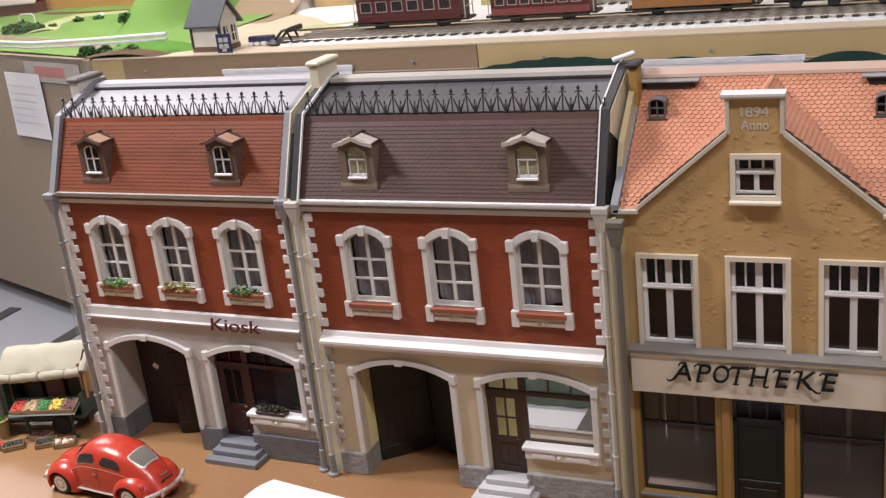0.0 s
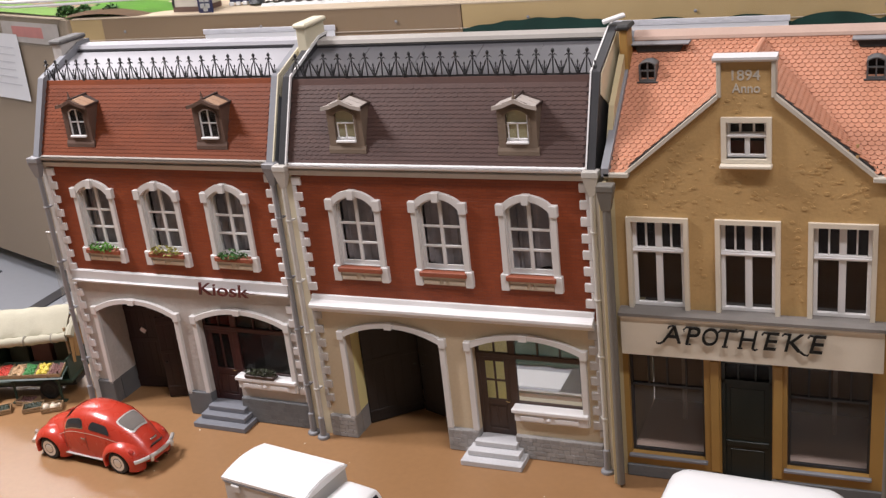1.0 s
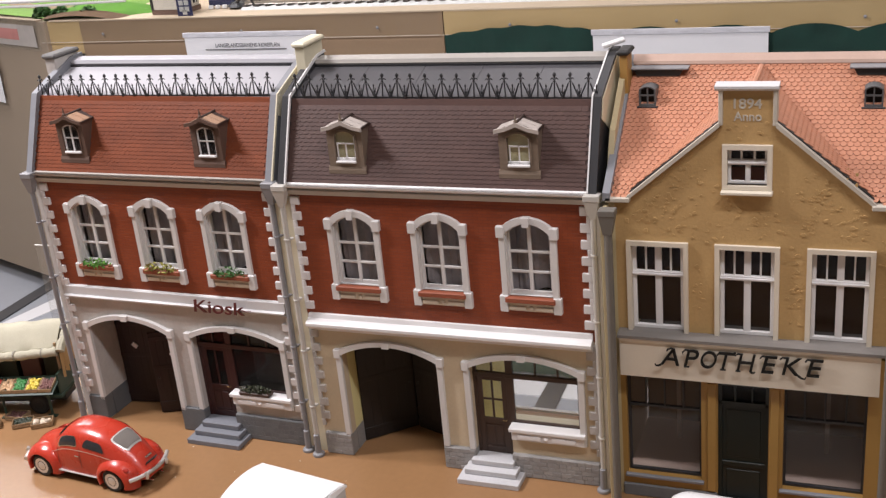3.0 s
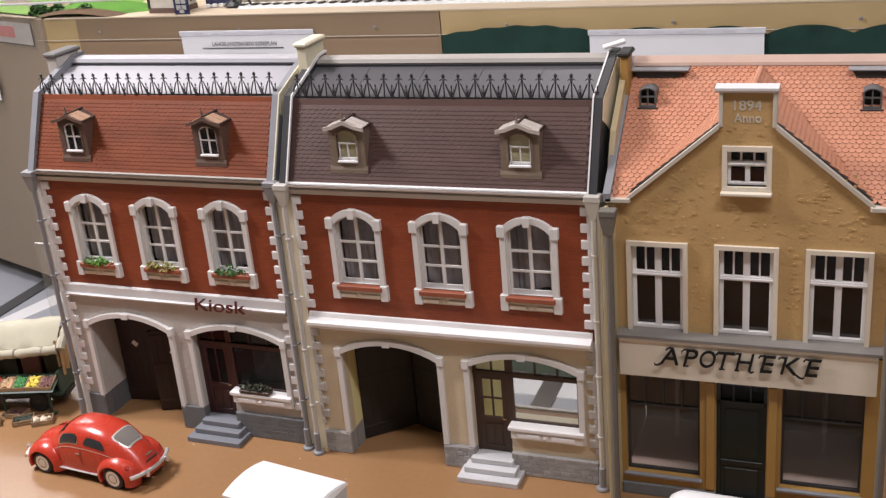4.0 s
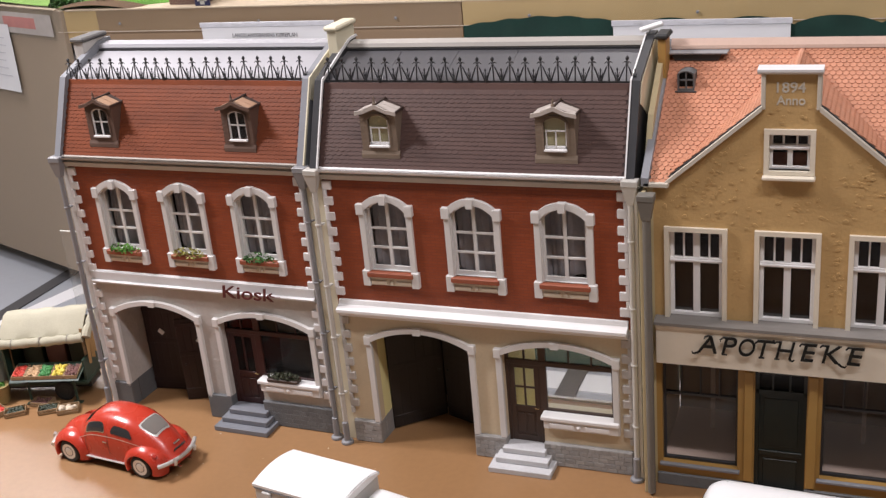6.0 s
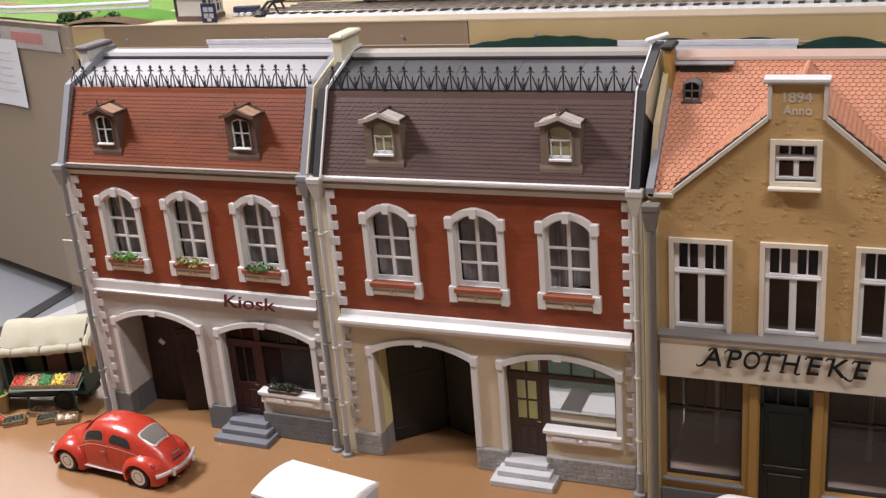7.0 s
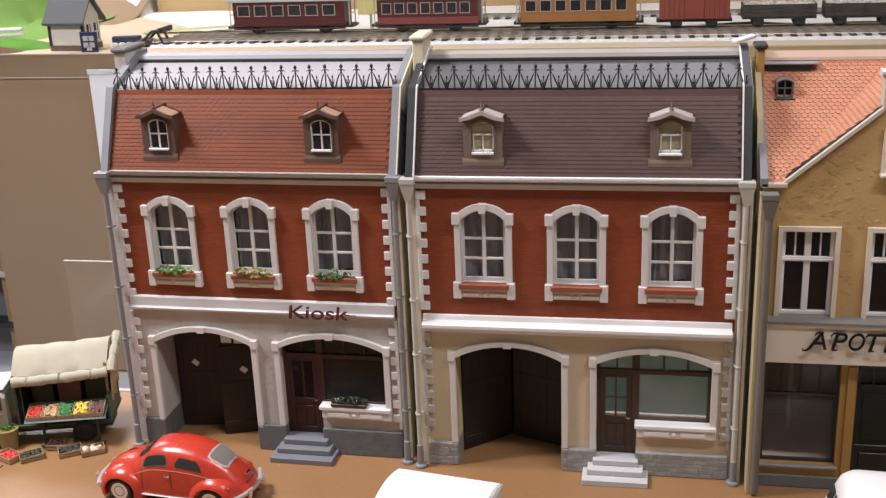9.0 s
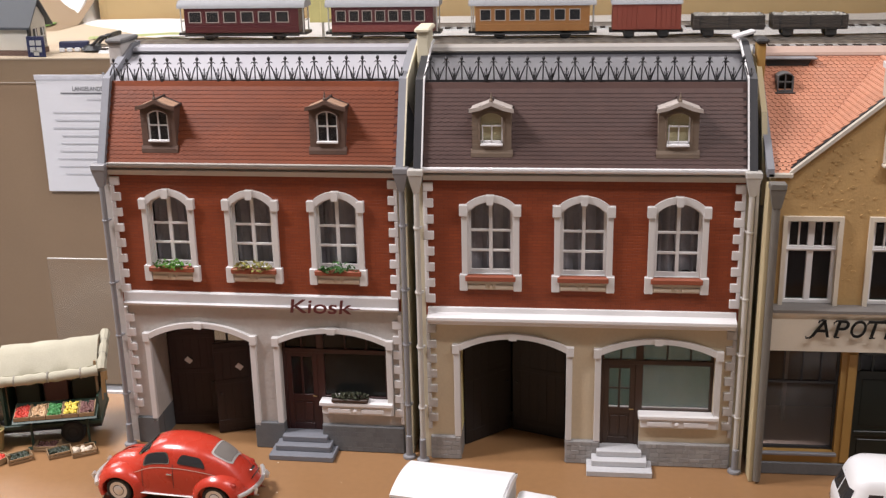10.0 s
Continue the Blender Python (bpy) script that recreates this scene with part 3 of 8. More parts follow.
def dormer(parent, cx, yf, zb, hw, body, rooft, back, lit, sash, dropped):
    """A small gabled roof window standing on the steep slope; the sash may have slipped down in its arch."""
    d = thing_part("dormer", parent)
    h, ws, z0, zs = 0.050, 0.0127, zb + 0.0125, zb + 0.0425
    arch = lambda w, z, rise: arc(cx - w, cx + w, z, rise, 8)  # noqa: E731
    hole = [(cx - ws, z0), (cx + ws, z0)] + arch(ws, zs, 0.0055)[::-1]
    s = Shape().xz([(cx - hw, zb), (cx + hw, zb), (cx + hw, zb + h), (cx, zb + h + 0.0075), (cx - hw, zb + h)], yf, yf + 0.004, [hole])
    part("front", s, body, d, "weathered dormer front with an arched opening")
    part("foot", Shape().yz([(yf - 0.0016, zb - 0.003), (yf - 0.0014, zb + 0.0015), (yf + 0.0002, zb + 0.006), (yf + 0.014, zb + 0.006), (yf + 0.010, zb - 0.003)], cx - hw - 0.0016, cx + hw + 0.0016), body, d)
    for x in (cx - hw, cx + hw - 0.003):
        part("cheek", Shape().yz([(yf + 0.004, zb), (yf + 0.004, zb + h + 0.001), (yf + 0.050, zb + h + 0.001), (yf + 0.010, zb)], x, x + 0.003), body, d)
    mould = Shape().xz(arch(ws + 0.0024, zs, 0.0079) + arch(ws, zs, 0.0055)[::-1], yf - 0.0012, yf + 0.001)
    for k in (-1, 1):
        a, b = sorted((cx + k * ws, cx + k * (ws + 0.0022)))
        mould.box(a, b, yf - 0.0010, yf + 0.001, z0, zs, 0.0003)
    part("arch_moulding", mould, body, d)
    for k in (-1, 1):
        e = cx + k * (hw + 0.0016)
        o = [(cx, zb + h + 0.0105), (e, zb + h + 0.0022), (e, zb + h - 0.0004), (cx, zb + h + 0.0075)]
        part("roof_slope", Shape().xz(o, yf - 0.004, yf + 0.046), back, d, "dark weathered roof slope")
        r = Shape()
        for i in range(2):
            yy = yf - 0.0036 + i * 0.0115
            r.xz([(cx + k * 0.0022, zb + h + 0.0105), (e - k * 0.0008, zb + h + 0.0030), (e - k * 0.0008, zb + h + 0.0020), (cx + k * 0.0022, zb + h + 0.0092)], yy, yy + 0.0108 - 0.001 * i)
        part("tile_panel", r, rooft, d, "pale tile panel")
        g = [(cx, zb + h + 0.0118), (cx + k * hw * 0.6, zb + h + 0.0056), (e + k * 0.0012, zb + h + 0.0034), (e + k * 0.0016, zb + h - 0.0012), (cx + k * hw * 0.6, zb + h + 0.0014), (cx, zb + h + 0.0068)]
        part("gable_board", Shape().xz(g, yf - 0.0066, yf - 0.0040), rooft if dropped else body, d)
        part("eaves_knob", Shape().lathe([(0.0004, -0.004), (0.0018, -0.002), (0.0016, 0.002), (0.0004, 0.004)], (e, yf + 0.030, zb + h + 0.002), "y", 7), back, d)
    part("ridge", Shape().tube([(cx, yf - 0.005, zb + h + 0.0108), (cx, yf + 0.046, zb + h + 0.0108)], 0.0016, 7), back, d, smooth=True)
    part("finial", Shape().lathe([(0.0016, zb + h + 0.0098), (0.0024, zb + h + 0.0125), (0.0012, zb + h + 0.0150), (0.0013, zb + h + 0.0165), (0.0002, zb + h + 0.0215)], (cx, yf - 0.004, 0), n=8), body, d)
    f = Shape()
    y0, y1 = yf + 0.0012, yf + 0.0030
    if dropped:
        zr = zb + 0.0335
        f.box(cx - ws + 0.002, cx + ws, y0, y1, zr - 0.0016, zr, 0.0002).box(cx + ws - 0.0018, cx + ws, y0, y1, z0, zs + 0.001, 0.0002)
        f.box(cx - ws + 0.0015, cx - ws + 0.0028, y0, y1, z0, zr, 0.0002).box(cx - 0.0006, cx + 0.0008, y0, y1, z0, zr, 0.0002)
        f.box(cx - ws, cx + ws, y0, y1, z0, z0 + 0.0034, 0.0003)
    else:
        f.xz(arch(ws, zs, 0.0055) + arch(ws - 0.0018, zs, 0.0037)[::-1], y0, y1)
        for x in (cx - ws, cx - 0.0008, cx + ws - 0.0018):
            f.box(x, x + 0.0018, y0, y1, z0, zs + (0.005 if abs(x - cx) < 0.002 else 0.0004), 0.0002)
        f.box(cx - ws, cx + ws, y0 + 0.0002, y1, z0 + 0.0165, z0 + 0.0182, 0.0002)
    part("sash_frame", f, sash, d, "small white arched sash with four lights")
    part("sill", Shape().box(cx - ws, cx + ws, yf - 0.0030, yf + 0.001, z0 - 0.0024, z0 + 0.0002, 0.0005), WHITE, d, "white sill")
    pane = part("pane", Shape().xz([(cx - ws, z0), (cx + ws, z0)] + arch(ws, zs, 0.0055)[::-1], yf + 0.0031, yf + 0.0034), GLASS, d)
    pane.visible_shadow = False
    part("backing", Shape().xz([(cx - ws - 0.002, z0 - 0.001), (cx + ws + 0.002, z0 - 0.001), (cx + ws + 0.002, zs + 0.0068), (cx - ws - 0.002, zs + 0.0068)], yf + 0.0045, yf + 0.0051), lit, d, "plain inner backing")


def steps(parent, x0, x1, mat, y):
    for i, (inset, d) in enumerate(((0.0, 0.034), (0.006, 0.022), (0.012, 0.011))):
        part("step", Shape().box(x0 + inset, x1 - inset, y - d, y + 0.004, i * 0.0075, (i + 1) * 0.0075 - 0.0002, 0.0007), mat, parent, "moulded door step" if i == 0 else "")


def gate_leaf(parent, hinge, width, height, mat, angle, right, note=False):
    """A boarded gate leaf on its hinge; the angle opens it inwards."""
    g = thing_part("gate_leaf", parent)
    g.matrix_local = pose(hinge[0], hinge[1], 0.001, 0, 0, angle)
    s = -1 if right else 1
    b = Shape()
    xs = sorted((0, s * width))
    b.box(xs[0], xs[1], 0, 0.003, 0, height, 0.0006)
    for i in range(6):
        a = xs[0] + (xs[1] - xs[0]) * i / 6
        b.box(a + 0.0008, a + (xs[1] - xs[0]) / 6 - 0.0008, -0.0004, 0.0, 0.004, height - 0.004, 0.0003)
    part("board_panel", b, mat, g, "dark boarded gate leaf")
    for z in (0.012, height * 0.55, height - 0.012):
        part("rail", Shape().box(xs[0], xs[1], -0.0009, -0.0002, z, z + 0.006, 0.0003), mat, g)
    part("handle", Shape().lathe([(0.0014, -0.004), (0.0018, -0.003), (0.0006, 0.0)], (s * width * 0.9, 0, height * 0.45), "y", 8), IRON, g)
    if note:
        c = Vector((s * width * (0.50 if right else 0.42), 0, height * (0.725 if right else 0.685)))
        part("note", Shape().box(-0.0045, 0.0045, -0.0020, -0.0012, -0.0033, 0.0033).turned(Matrix.Translation(c) @ pose(0, 0, 0, 0, 42, 0)), WHITE, g, "small white paper note pinned askew")
    return g

# ---------------------------------------------------------------- the two brick town houses


GUTTERGREY = surface("grey_beige_gutter", (0.36, 0.33, 0.30), 0.5, vary=0.1)


def town_house(m, sx, wide, plaster, plinth, rows_mat, joint, zinc, para_mat, body, dorm_roof, dorm_back, dorm_lit, step_mat, gate_mat, door_mat, flowers, pipe_mat, rough_plinth, label, inside, group="row of model town houses"):
    h = thing("town_house", m, label, "model house", group)
    X = lambda x: x * sx  # noqa: E731
    deep = 0.137
    # upper wall
    cxs = [0.0780, 0.1858, 0.2932] if rough_plinth else [0.0692, 0.1730, 0.2772]
    holes = []
    for c in cxs:
        hw = 0.0265 * sx
        holes.append([(c - hw, 0.2415), (c + hw, 0.2415)] + arc(c - hw, c + hw, 0.3187, 0.0135)[::-1])
    part("brick_wall", Shape().xz([(0, 0.190), (wide, 0.190), (wide, 0.364), (0, 0.364)], 0, 0.012, holes), BRICK, h, "fine red moulded brickwork")
    for i, c in enumerate(cxs):
        arched_window(h, c, 0.2235, sx, flowers[i], seed=i + 3)
    # ground floor wall
    gx0, gx1, sx0, sx1, dx = (0.0400, 0.168, 0.2095, 0.3430, 0.257) if rough_plinth else (0.0305, 0.1595, 0.1970, 0.3315, 0.2470)
    gate = [(gx0, 0.0), (gx1, 0.0)] + arc(gx0, gx1, 0.146, 0.0165, 18)[::-1]
    shop = [(sx0, 0.0), (dx, 0.0), (dx, 0.064), (sx1, 0.064)] + arc(sx0, sx1, 0.145, 0.0155, 18)[::-1]
    outline = [(0, 0.0), (gx0, 0.0)] + arc(gx0, gx1, 0.146, 0.0165, 18) + [(gx1, 0.0), (sx0, 0.0)] + arc(sx0, sx1, 0.145, 0.0155, 18) + [(sx1, 0.064), (dx, 0.064), (dx, 0.0), (wide, 0.0), (wide, 0.190), (0, 0.190)]
    part("plaster_wall", Shape().xz(outline, 0, 0.012), plaster, h, "rendered ground-floor wall")
    arch_trim(h, gx0, gx1, 0.146, 0.0165, 0.031, "white moulded gate arch surround")
    arch_trim(h, sx0, sx1, 0.145, 0.0155, 0.031 if rough_plinth else 0.036, "white moulded shop arch surround", 0.0515)
    # cornice band
    if rough_plinth:
        prof = [(0.001, 0.179), (-0.006, 0.180), (-0.0065, 0.1845), (-0.0125, 0.1862), (-0.0140, 0.1880), (-0.0140, 0.1915), (-0.0110, 0.1935), (-0.0045, 0.1955), (-0.0030, 0.2005), (0.001, 0.2015)]
    else:
        prof = [(0.001, 0.189), (-0.003, 0.1895), (-0.0075, 0.1920), (-0.0080, 0.1942), (-0.0042, 0.1956), (-0.0040, 0.2070), (-0.0028, 0.2086), (0.001, 0.2090)]
    part("cornice", Shape().yz(prof, X(0.003), wide - 0.003), WHITE if rough_plinth else DULLWHITE, h, "white storey cornice")
    # plinth
    zt = 0.031 if rough_plinth else 0.036
    for a, b, face in ((X(0.003), gx0, 1), (gx1, sx0, 1), (dx, wide - 0.001, 1)):
        core = Shape().box(a - 0.0004, b + 0.0004, -0.0045, 0.013, 0, zt, 0.001)
        part("plinth", core, plinth, h, "grey stone plinth")
        if rough_plinth or a > 0.2:
            stones(h, plinth, a + 0.0005, b - 0.0005, 0.0005, zt - 0.001, -0.0045, int(a * 1e4) + 7, 5, 0.0008 if rough_plinth else 0.0002)
    # gate reveals
    for x in (gx0 - 0.003, gx1):
        part("gate_reveal", Shape().box(x, x + 0.003, 0.012, 0.060, zt, 0.166), inside if rough_plinth else plaster, h)
        part("plinth_reveal", Shape().box(x - (0.0 if x > 0.1 else 0.0), x + 0.0036, 0.0132, 0.060, 0, zt), plinth, h)
    part("base_floor", Shape().box(sx0 - 0.003, wide - 0.002, 0.0145, deep, 0.0, 0.002), CREAMEDGE, h, "cream base plate of the shop")
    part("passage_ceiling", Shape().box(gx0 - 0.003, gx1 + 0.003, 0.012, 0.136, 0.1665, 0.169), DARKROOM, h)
    # quoins
    k = 0
    z = 0.040
    while z < 0.352:
        if not 0.178 < z < 0.206:
            wq = (0.0045, 0.0118)[k % 2]
            for s in (0, 1):
                a, b = (0.0, wq) if s == 0 else (wide - wq, wide)
                part("quoin", Shape().box(a, b, -0.0032, 0.001, z, z + 0.0096 + 0.0008 * (k % 2), 0.0006), WHITE if z > 0.2 or not rough_plinth else GREYWHITE, h)
        z += 0.0098
        k += 1
    # side walls, upper floor deck
    for x, mat in ((-0.010, CREAMEDGE if rough_plinth else GREYWHITE), (wide, CREAMEDGE)):
        part("side_wall", Shape().box(x, x + 0.010, 0.0, deep, 0, 0.364), mat, h, "plain side wall")
        xi = x + 0.0102 if x < 0 else x - 0.0012
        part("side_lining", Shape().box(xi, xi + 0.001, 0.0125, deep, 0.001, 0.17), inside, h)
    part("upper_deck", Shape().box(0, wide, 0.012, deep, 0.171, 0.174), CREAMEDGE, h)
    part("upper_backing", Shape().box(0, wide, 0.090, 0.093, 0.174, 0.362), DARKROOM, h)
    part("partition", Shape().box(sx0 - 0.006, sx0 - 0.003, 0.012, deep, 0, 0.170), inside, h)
    # shop front
    sf = thing_part("shop_front", h)
    fr = Shape()
    y0, y1 = 0.008, 0.012
    inner = arc(sx0, sx1, 0.145, 0.0155, 18)
    fr.xz(inner + arc(sx0 + 0.004, sx1 - 0.004, 0.145, 0.0115, 18)[::-1], y0, y1)
    for a, b, c, d in ((sx0, sx0 + 0.004, 0.0, 0.146), (dx - 0.006, dx + 0.003, 0.0, 0.157), (sx1 - 0.004, sx1, 0.064, 0.146)):
        fr.box(a, b, y0, y1, c, d, 0.0004)
    fr.box(sx0, sx1, y0 - 0.001, y1, 0.1285, 0.1345, 0.0005)
    fr.box(dx, sx1, y0, y1, 0.064, 0.071, 0.0005)
    for x in (sx0 + (dx - sx0) * 0.5, dx + (sx1 - dx) * 0.36, dx + (sx1 - dx) * 0.68):
        fr.box(x - 0.001, x + 0.001, y0 + 0.0005, y1, 0.134, 0.158, 0.0003)
    part("timber_frame", fr, door_mat, sf, "dark timber shop frame with fanlights")
    p = part("pane", Shape().xz([(dx, 0.070), (sx1 - 0.003, 0.070), (sx1 - 0.003, 0.129), (dx, 0.129)], 0.0105, 0.0108), GLASS_VEILED if rough_plinth else GLASS_DARK, sf)
    p.visible_shadow = False
    p = part("fanlight_pane", Shape().xz([(sx0 + 0.002, 0.133), (sx1 - 0.002, 0.133)] + arc(sx0 + 0.002, sx1 - 0.002, 0.144, 0.0135, 18)[::-1], 0.0105, 0.0108), GLASS_VEILED if rough_plinth else GLASS_DARK, sf)
    p.visible_shadow = False
    dr = thing_part("door", h)
    a, b = sx0 + 0.004, dx - 0.006
    zb = 0.0222
    dl = Shape()
    ml, mr = a + 0.0065, b - 0.0065
    dl.box(a, ml, 0.009, 0.0115, zb, 0.1285, 0.0004).box(mr, b, 0.009, 0.0115, zb, 0.1285, 0.0004)
    dl.box(ml, mr, 0.009, 0.0115, zb, 0.031, 0.0004).box(ml, mr, 0.009, 0.0115, 0.063, 0.071, 0.0004).box(ml, mr, 0.009, 0.0115, 0.1225, 0.1285, 0.0004)
    dl.box(ml, mr, 0.0102, 0.0115, 0.031, 0.063)
    cm = (ml + mr) / 2
    dl.box(ml + 0.002, cm - 0.0012, 0.0094, 0.0104, 0.034, 0.060, 0.0005).box(cm + 0.0012, mr - 0.002, 0.0094, 0.0104, 0.034, 0.060, 0.0005)
    dl.box(cm - 0.0012, cm + 0.0012, 0.0092, 0.0113, 0.071, 0.1225, 0.0003)
    if rough_plinth:
        dl.box(ml, mr, 0.0093, 0.0112, 0.0955, 0.0978, 0.0003)
    part("leaf", dl, door_mat, dr, "panelled and glazed shop door")
    p = part("pane", Shape().box(ml, mr, 0.0108, 0.011, 0.071, 0.1225), GLASS if rough_plinth else GLASS_DARK, dr)
    p.visible_shadow = False
    part("handle", Shape().tube([(b - 0.002, 0.009, 0.070), (b - 0.002, 0.0055, 0.070), (b - 0.0065, 0.0055, 0.0708)], 0.0006, 6), BRASS, dr, "small brass handle")
    part("threshold", Shape().box(sx0, dx - 0.001, -0.002, 0.014, 0, zb, 0.0006), step_mat, h)
    # shop sill
    sl = Shape().box(dx - 0.002, sx1 + 0.007, -0.0085, 0.008, 0.0635, 0.069, 0.001)
    sl.box(dx + 0.001, sx1 + 0.005, -0.006, 0.001, 0.052, 0.0635, 0.0006)
    for q in (0.08, 0.58):
        sl.box(dx + (sx1 - dx) * q + 0.002, dx + (sx1 - dx) * (q + 0.36), -0.0075, -0.004, 0.0545, 0.0605, 0.0006)
    sl.lathe([(0.0005, -0.0085), (0.0028, -0.0075), (0.0032, -0.004)], ((dx + sx1) / 2 + 0.001, 0, 0.0575), "y", 10)
    part("shop_sill", sl, WHITE, h, "white panelled shop-window sill")
    steps(h, *((0.194, 0.272) if rough_plinth else (0.184, 0.266)), step_mat, -0.002)
    # eaves, gutter
    part("eaves_board", Shape().yz([(0.001, 0.356), (-0.006, 0.358), (-0.008, 0.364), (0.001, 0.367)], 0.001, wide - 0.001), PIPELIGHT, h)
    g = [(-0.004, 0.3668)] + [(-0.0078 + 0.0042 * math.cos(math.pi * (1 + i / 8)), 0.3712 + 0.0042 * math.sin(math.pi * (1 + i / 8))) for i in range(9)] + [(-0.004, 0.3728), (-0.0078, 0.3720)]
    part("gutter", Shape().yz(g, 0.0, wide), WHITE if rough_plinth else GUTTERGREY, h, "eaves gutter")
    # mansard
    e, k1, r1 = (-0.005, 0.369), (0.038, 0.4635), (0.118, 0.4885)
    part("lower_slope", Shape().yz([e, k1, (k1[0] + 0.004, k1[1] - 0.002), (0.0, 0.367)], 0, wide), joint, h)
    part("upper_slope", Shape().yz([k1, r1, (r1[0], r1[1] - 0.004), (k1[0] + 0.001, k1[1] - 0.006)], 0, wide), zinc, h, "folded sheet-metal upper roof")
    part("ridge_cap", Shape().yz([(r1[0] - 0.0095, r1[1] - 0.0010), (r1[0] - 0.0105, r1[1] + 0.0008), (r1[0] - 0.0085, r1[1] + 0.0052), (r1[0] + 0.010, r1[1] + 0.0068), (r1[0] + 0.014, r1[1] - 0.004)], 0, wide), RIDGEZINC if rough_plinth else zinc, h, "folded ridge capping")
    # dark strip drawn for the shadow gap below the capping
    part("ridge_seam", Shape().yz([(r1[0] - 0.0112, r1[1] - 0.0036), (r1[0] - 0.0115, r1[1] - 0.0012), (r1[0] - 0.0085, r1[1] - 0.0008), (r1[0] - 0.0085, r1[1] - 0.004)], 0, wide), DARKGREY, h, "dark strip painted for the shade under the ridge capping")
    for i in range(1, 5) if rough_plinth else ():
        part("standing_seam", Shape().yz([(k1[0] + 0.003, k1[1] + 0.0009), (k1[0] + 0.003, k1[1] + 0.0014), (r1[0] - 0.012, r1[1] - 0.0031), (r1[0] - 0.012, r1[1] - 0.0038)], wide * i / 5 - 0.0005, wide * i / 5 + 0.0005), zinc, h)
    part("rear_slope", Shape().yz([(r1[0] + 0.012, r1[1] - 0.002), (deep, 0.40), (deep, 0.364), (r1[0], r1[1] - 0.006)], 0, wide), zinc, h)
    part("verge_board", Shape().yz([(k1[0] - 0.0045, k1[1] - 0.010), (k1[0] - 0.001, k1[1] - 0.0005), (k1[0] + 0.003, k1[1] + 0.0005), (k1[0] + 0.002, k1[1] - 0.009)], 0, wide), rows_mat, h)
    cresting(h, 0.002, wide - 0.002, k1[0] + 0.001, k1[1] + (0.0008 if rough_plinth else 0.0), 20, *((0.0065, 0.01855, 0.0, -0.0004) if rough_plinth else (0.003, 0.0169, 0.00006, 0.0016)))
    tilt = math.atan2(k1[0] - e[0], k1[1] - e[1])
    dxs = (0.0800, 0.2885) if rough_plinth else (0.0665, 0.2710)
    skip = lambda u, hh: not any(abs(u - d) < 0.020 and 0.020 < hh < 0.060 for d in dxs)  # noqa: E731
    slope = math.hypot(k1[0] - e[0], k1[1] - e[1])
    if rough_plinth:
        tile_field(h, (0, e[0], e[1]), (wide, e[0], e[1]), slope - 0.008, tilt, 0.0078, 0.0048, 0.0008, rows_mat, skip, lambda u, hh: u > wide * 0.5 and hh < 0.09, 3, 0.18, 0.995, 0.2)
    else:
        tile_field(h, (0, e[0], e[1]), (wide, e[0], e[1]), slope - 0.006, tilt, 0.0076, 0.0049, 0.0007, rows_mat, skip, lambda u, hh: u > wide * 0.5 and hh < 0.09, 4, 0.16, 0.995, 0.2)
    for d in dxs:
        dormer(h, d, 0.0020, 0.3866, 0.0222 if rough_plinth else 0.0208, body, dorm_roof, dorm_back, dorm_lit, WHITE, rough_plinth)
    # gable parapets
    for x, kk in ((-0.0095, 0), (wide + 0.0005, 1)):
        pr = [(-0.008, 0.362), (-0.0095, 0.372), (k1[0] - 0.0060, k1[1] + 0.0040), (r1[0] - 0.004, r1[1] + 0.010), (r1[0] + 0.018, r1[1] + 0.011), (deep, 0.41), (deep, 0.364)]
        part("parapet", Shape().yz(pr, x, x + 0.009), para_mat, h, "stepped gable parapet following the roof")
        pe = [(p[0] - 0.0004, p[1] + 0.0012) for p in pr[1:5]] + [(p[0] + 0.002, p[1] - 0.002) for p in pr[1:5]][::-1]
        if rough_plinth:
            xc = x + 0.009 if kk == 0 else x - 0.0016
            part("parapet_edge", Shape().yz(pe, xc, xc + 0.0016), WHITE, h, "white coping edge")
        if kk:
            # cream face cut short; bare parapet below stands for shade in the gap
            inner = [(k1[0] - 0.010, k1[1] - 0.020)] + [(p[0] + 0.003, p[1] - 0.003) for p in pr[2:5]] + [(deep - 0.002, 0.408), (deep - 0.002, 0.380)]
            part("parapet_side", Shape().yz(inner, x + 0.0091, x + 0.0100), CREAMEDGE, h, "bare cream outer face of the parapet")
        if kk and not rough_plinth:
            part("parapet_edge", Shape().yz(pe, x + 0.0088, x + 0.0104), CREAMEDGE, h, "cream coping edge")
    # downpipes
    downpipe("downpipe", pose(-0.0065, -0.0105, 0), pipe_mat, 0.372, h, "grey downpipe with hopper and shoe")
    downpipe("downpipe", pose(wide + (0.0050 if rough_plinth else 0.0065), -0.0105, 0), pipe_mat, 0.372, h, "grey downpipe with hopper and shoe")
    if rough_plinth:
        part("side_strip", Shape().box(wide + 0.0088, wide + 0.0126, -0.012, 0.004, 0, 0.360, 0.0006), PIPELIGHT, h, "beige edge strip of the side wall")
    return h, (gx0, gx1)


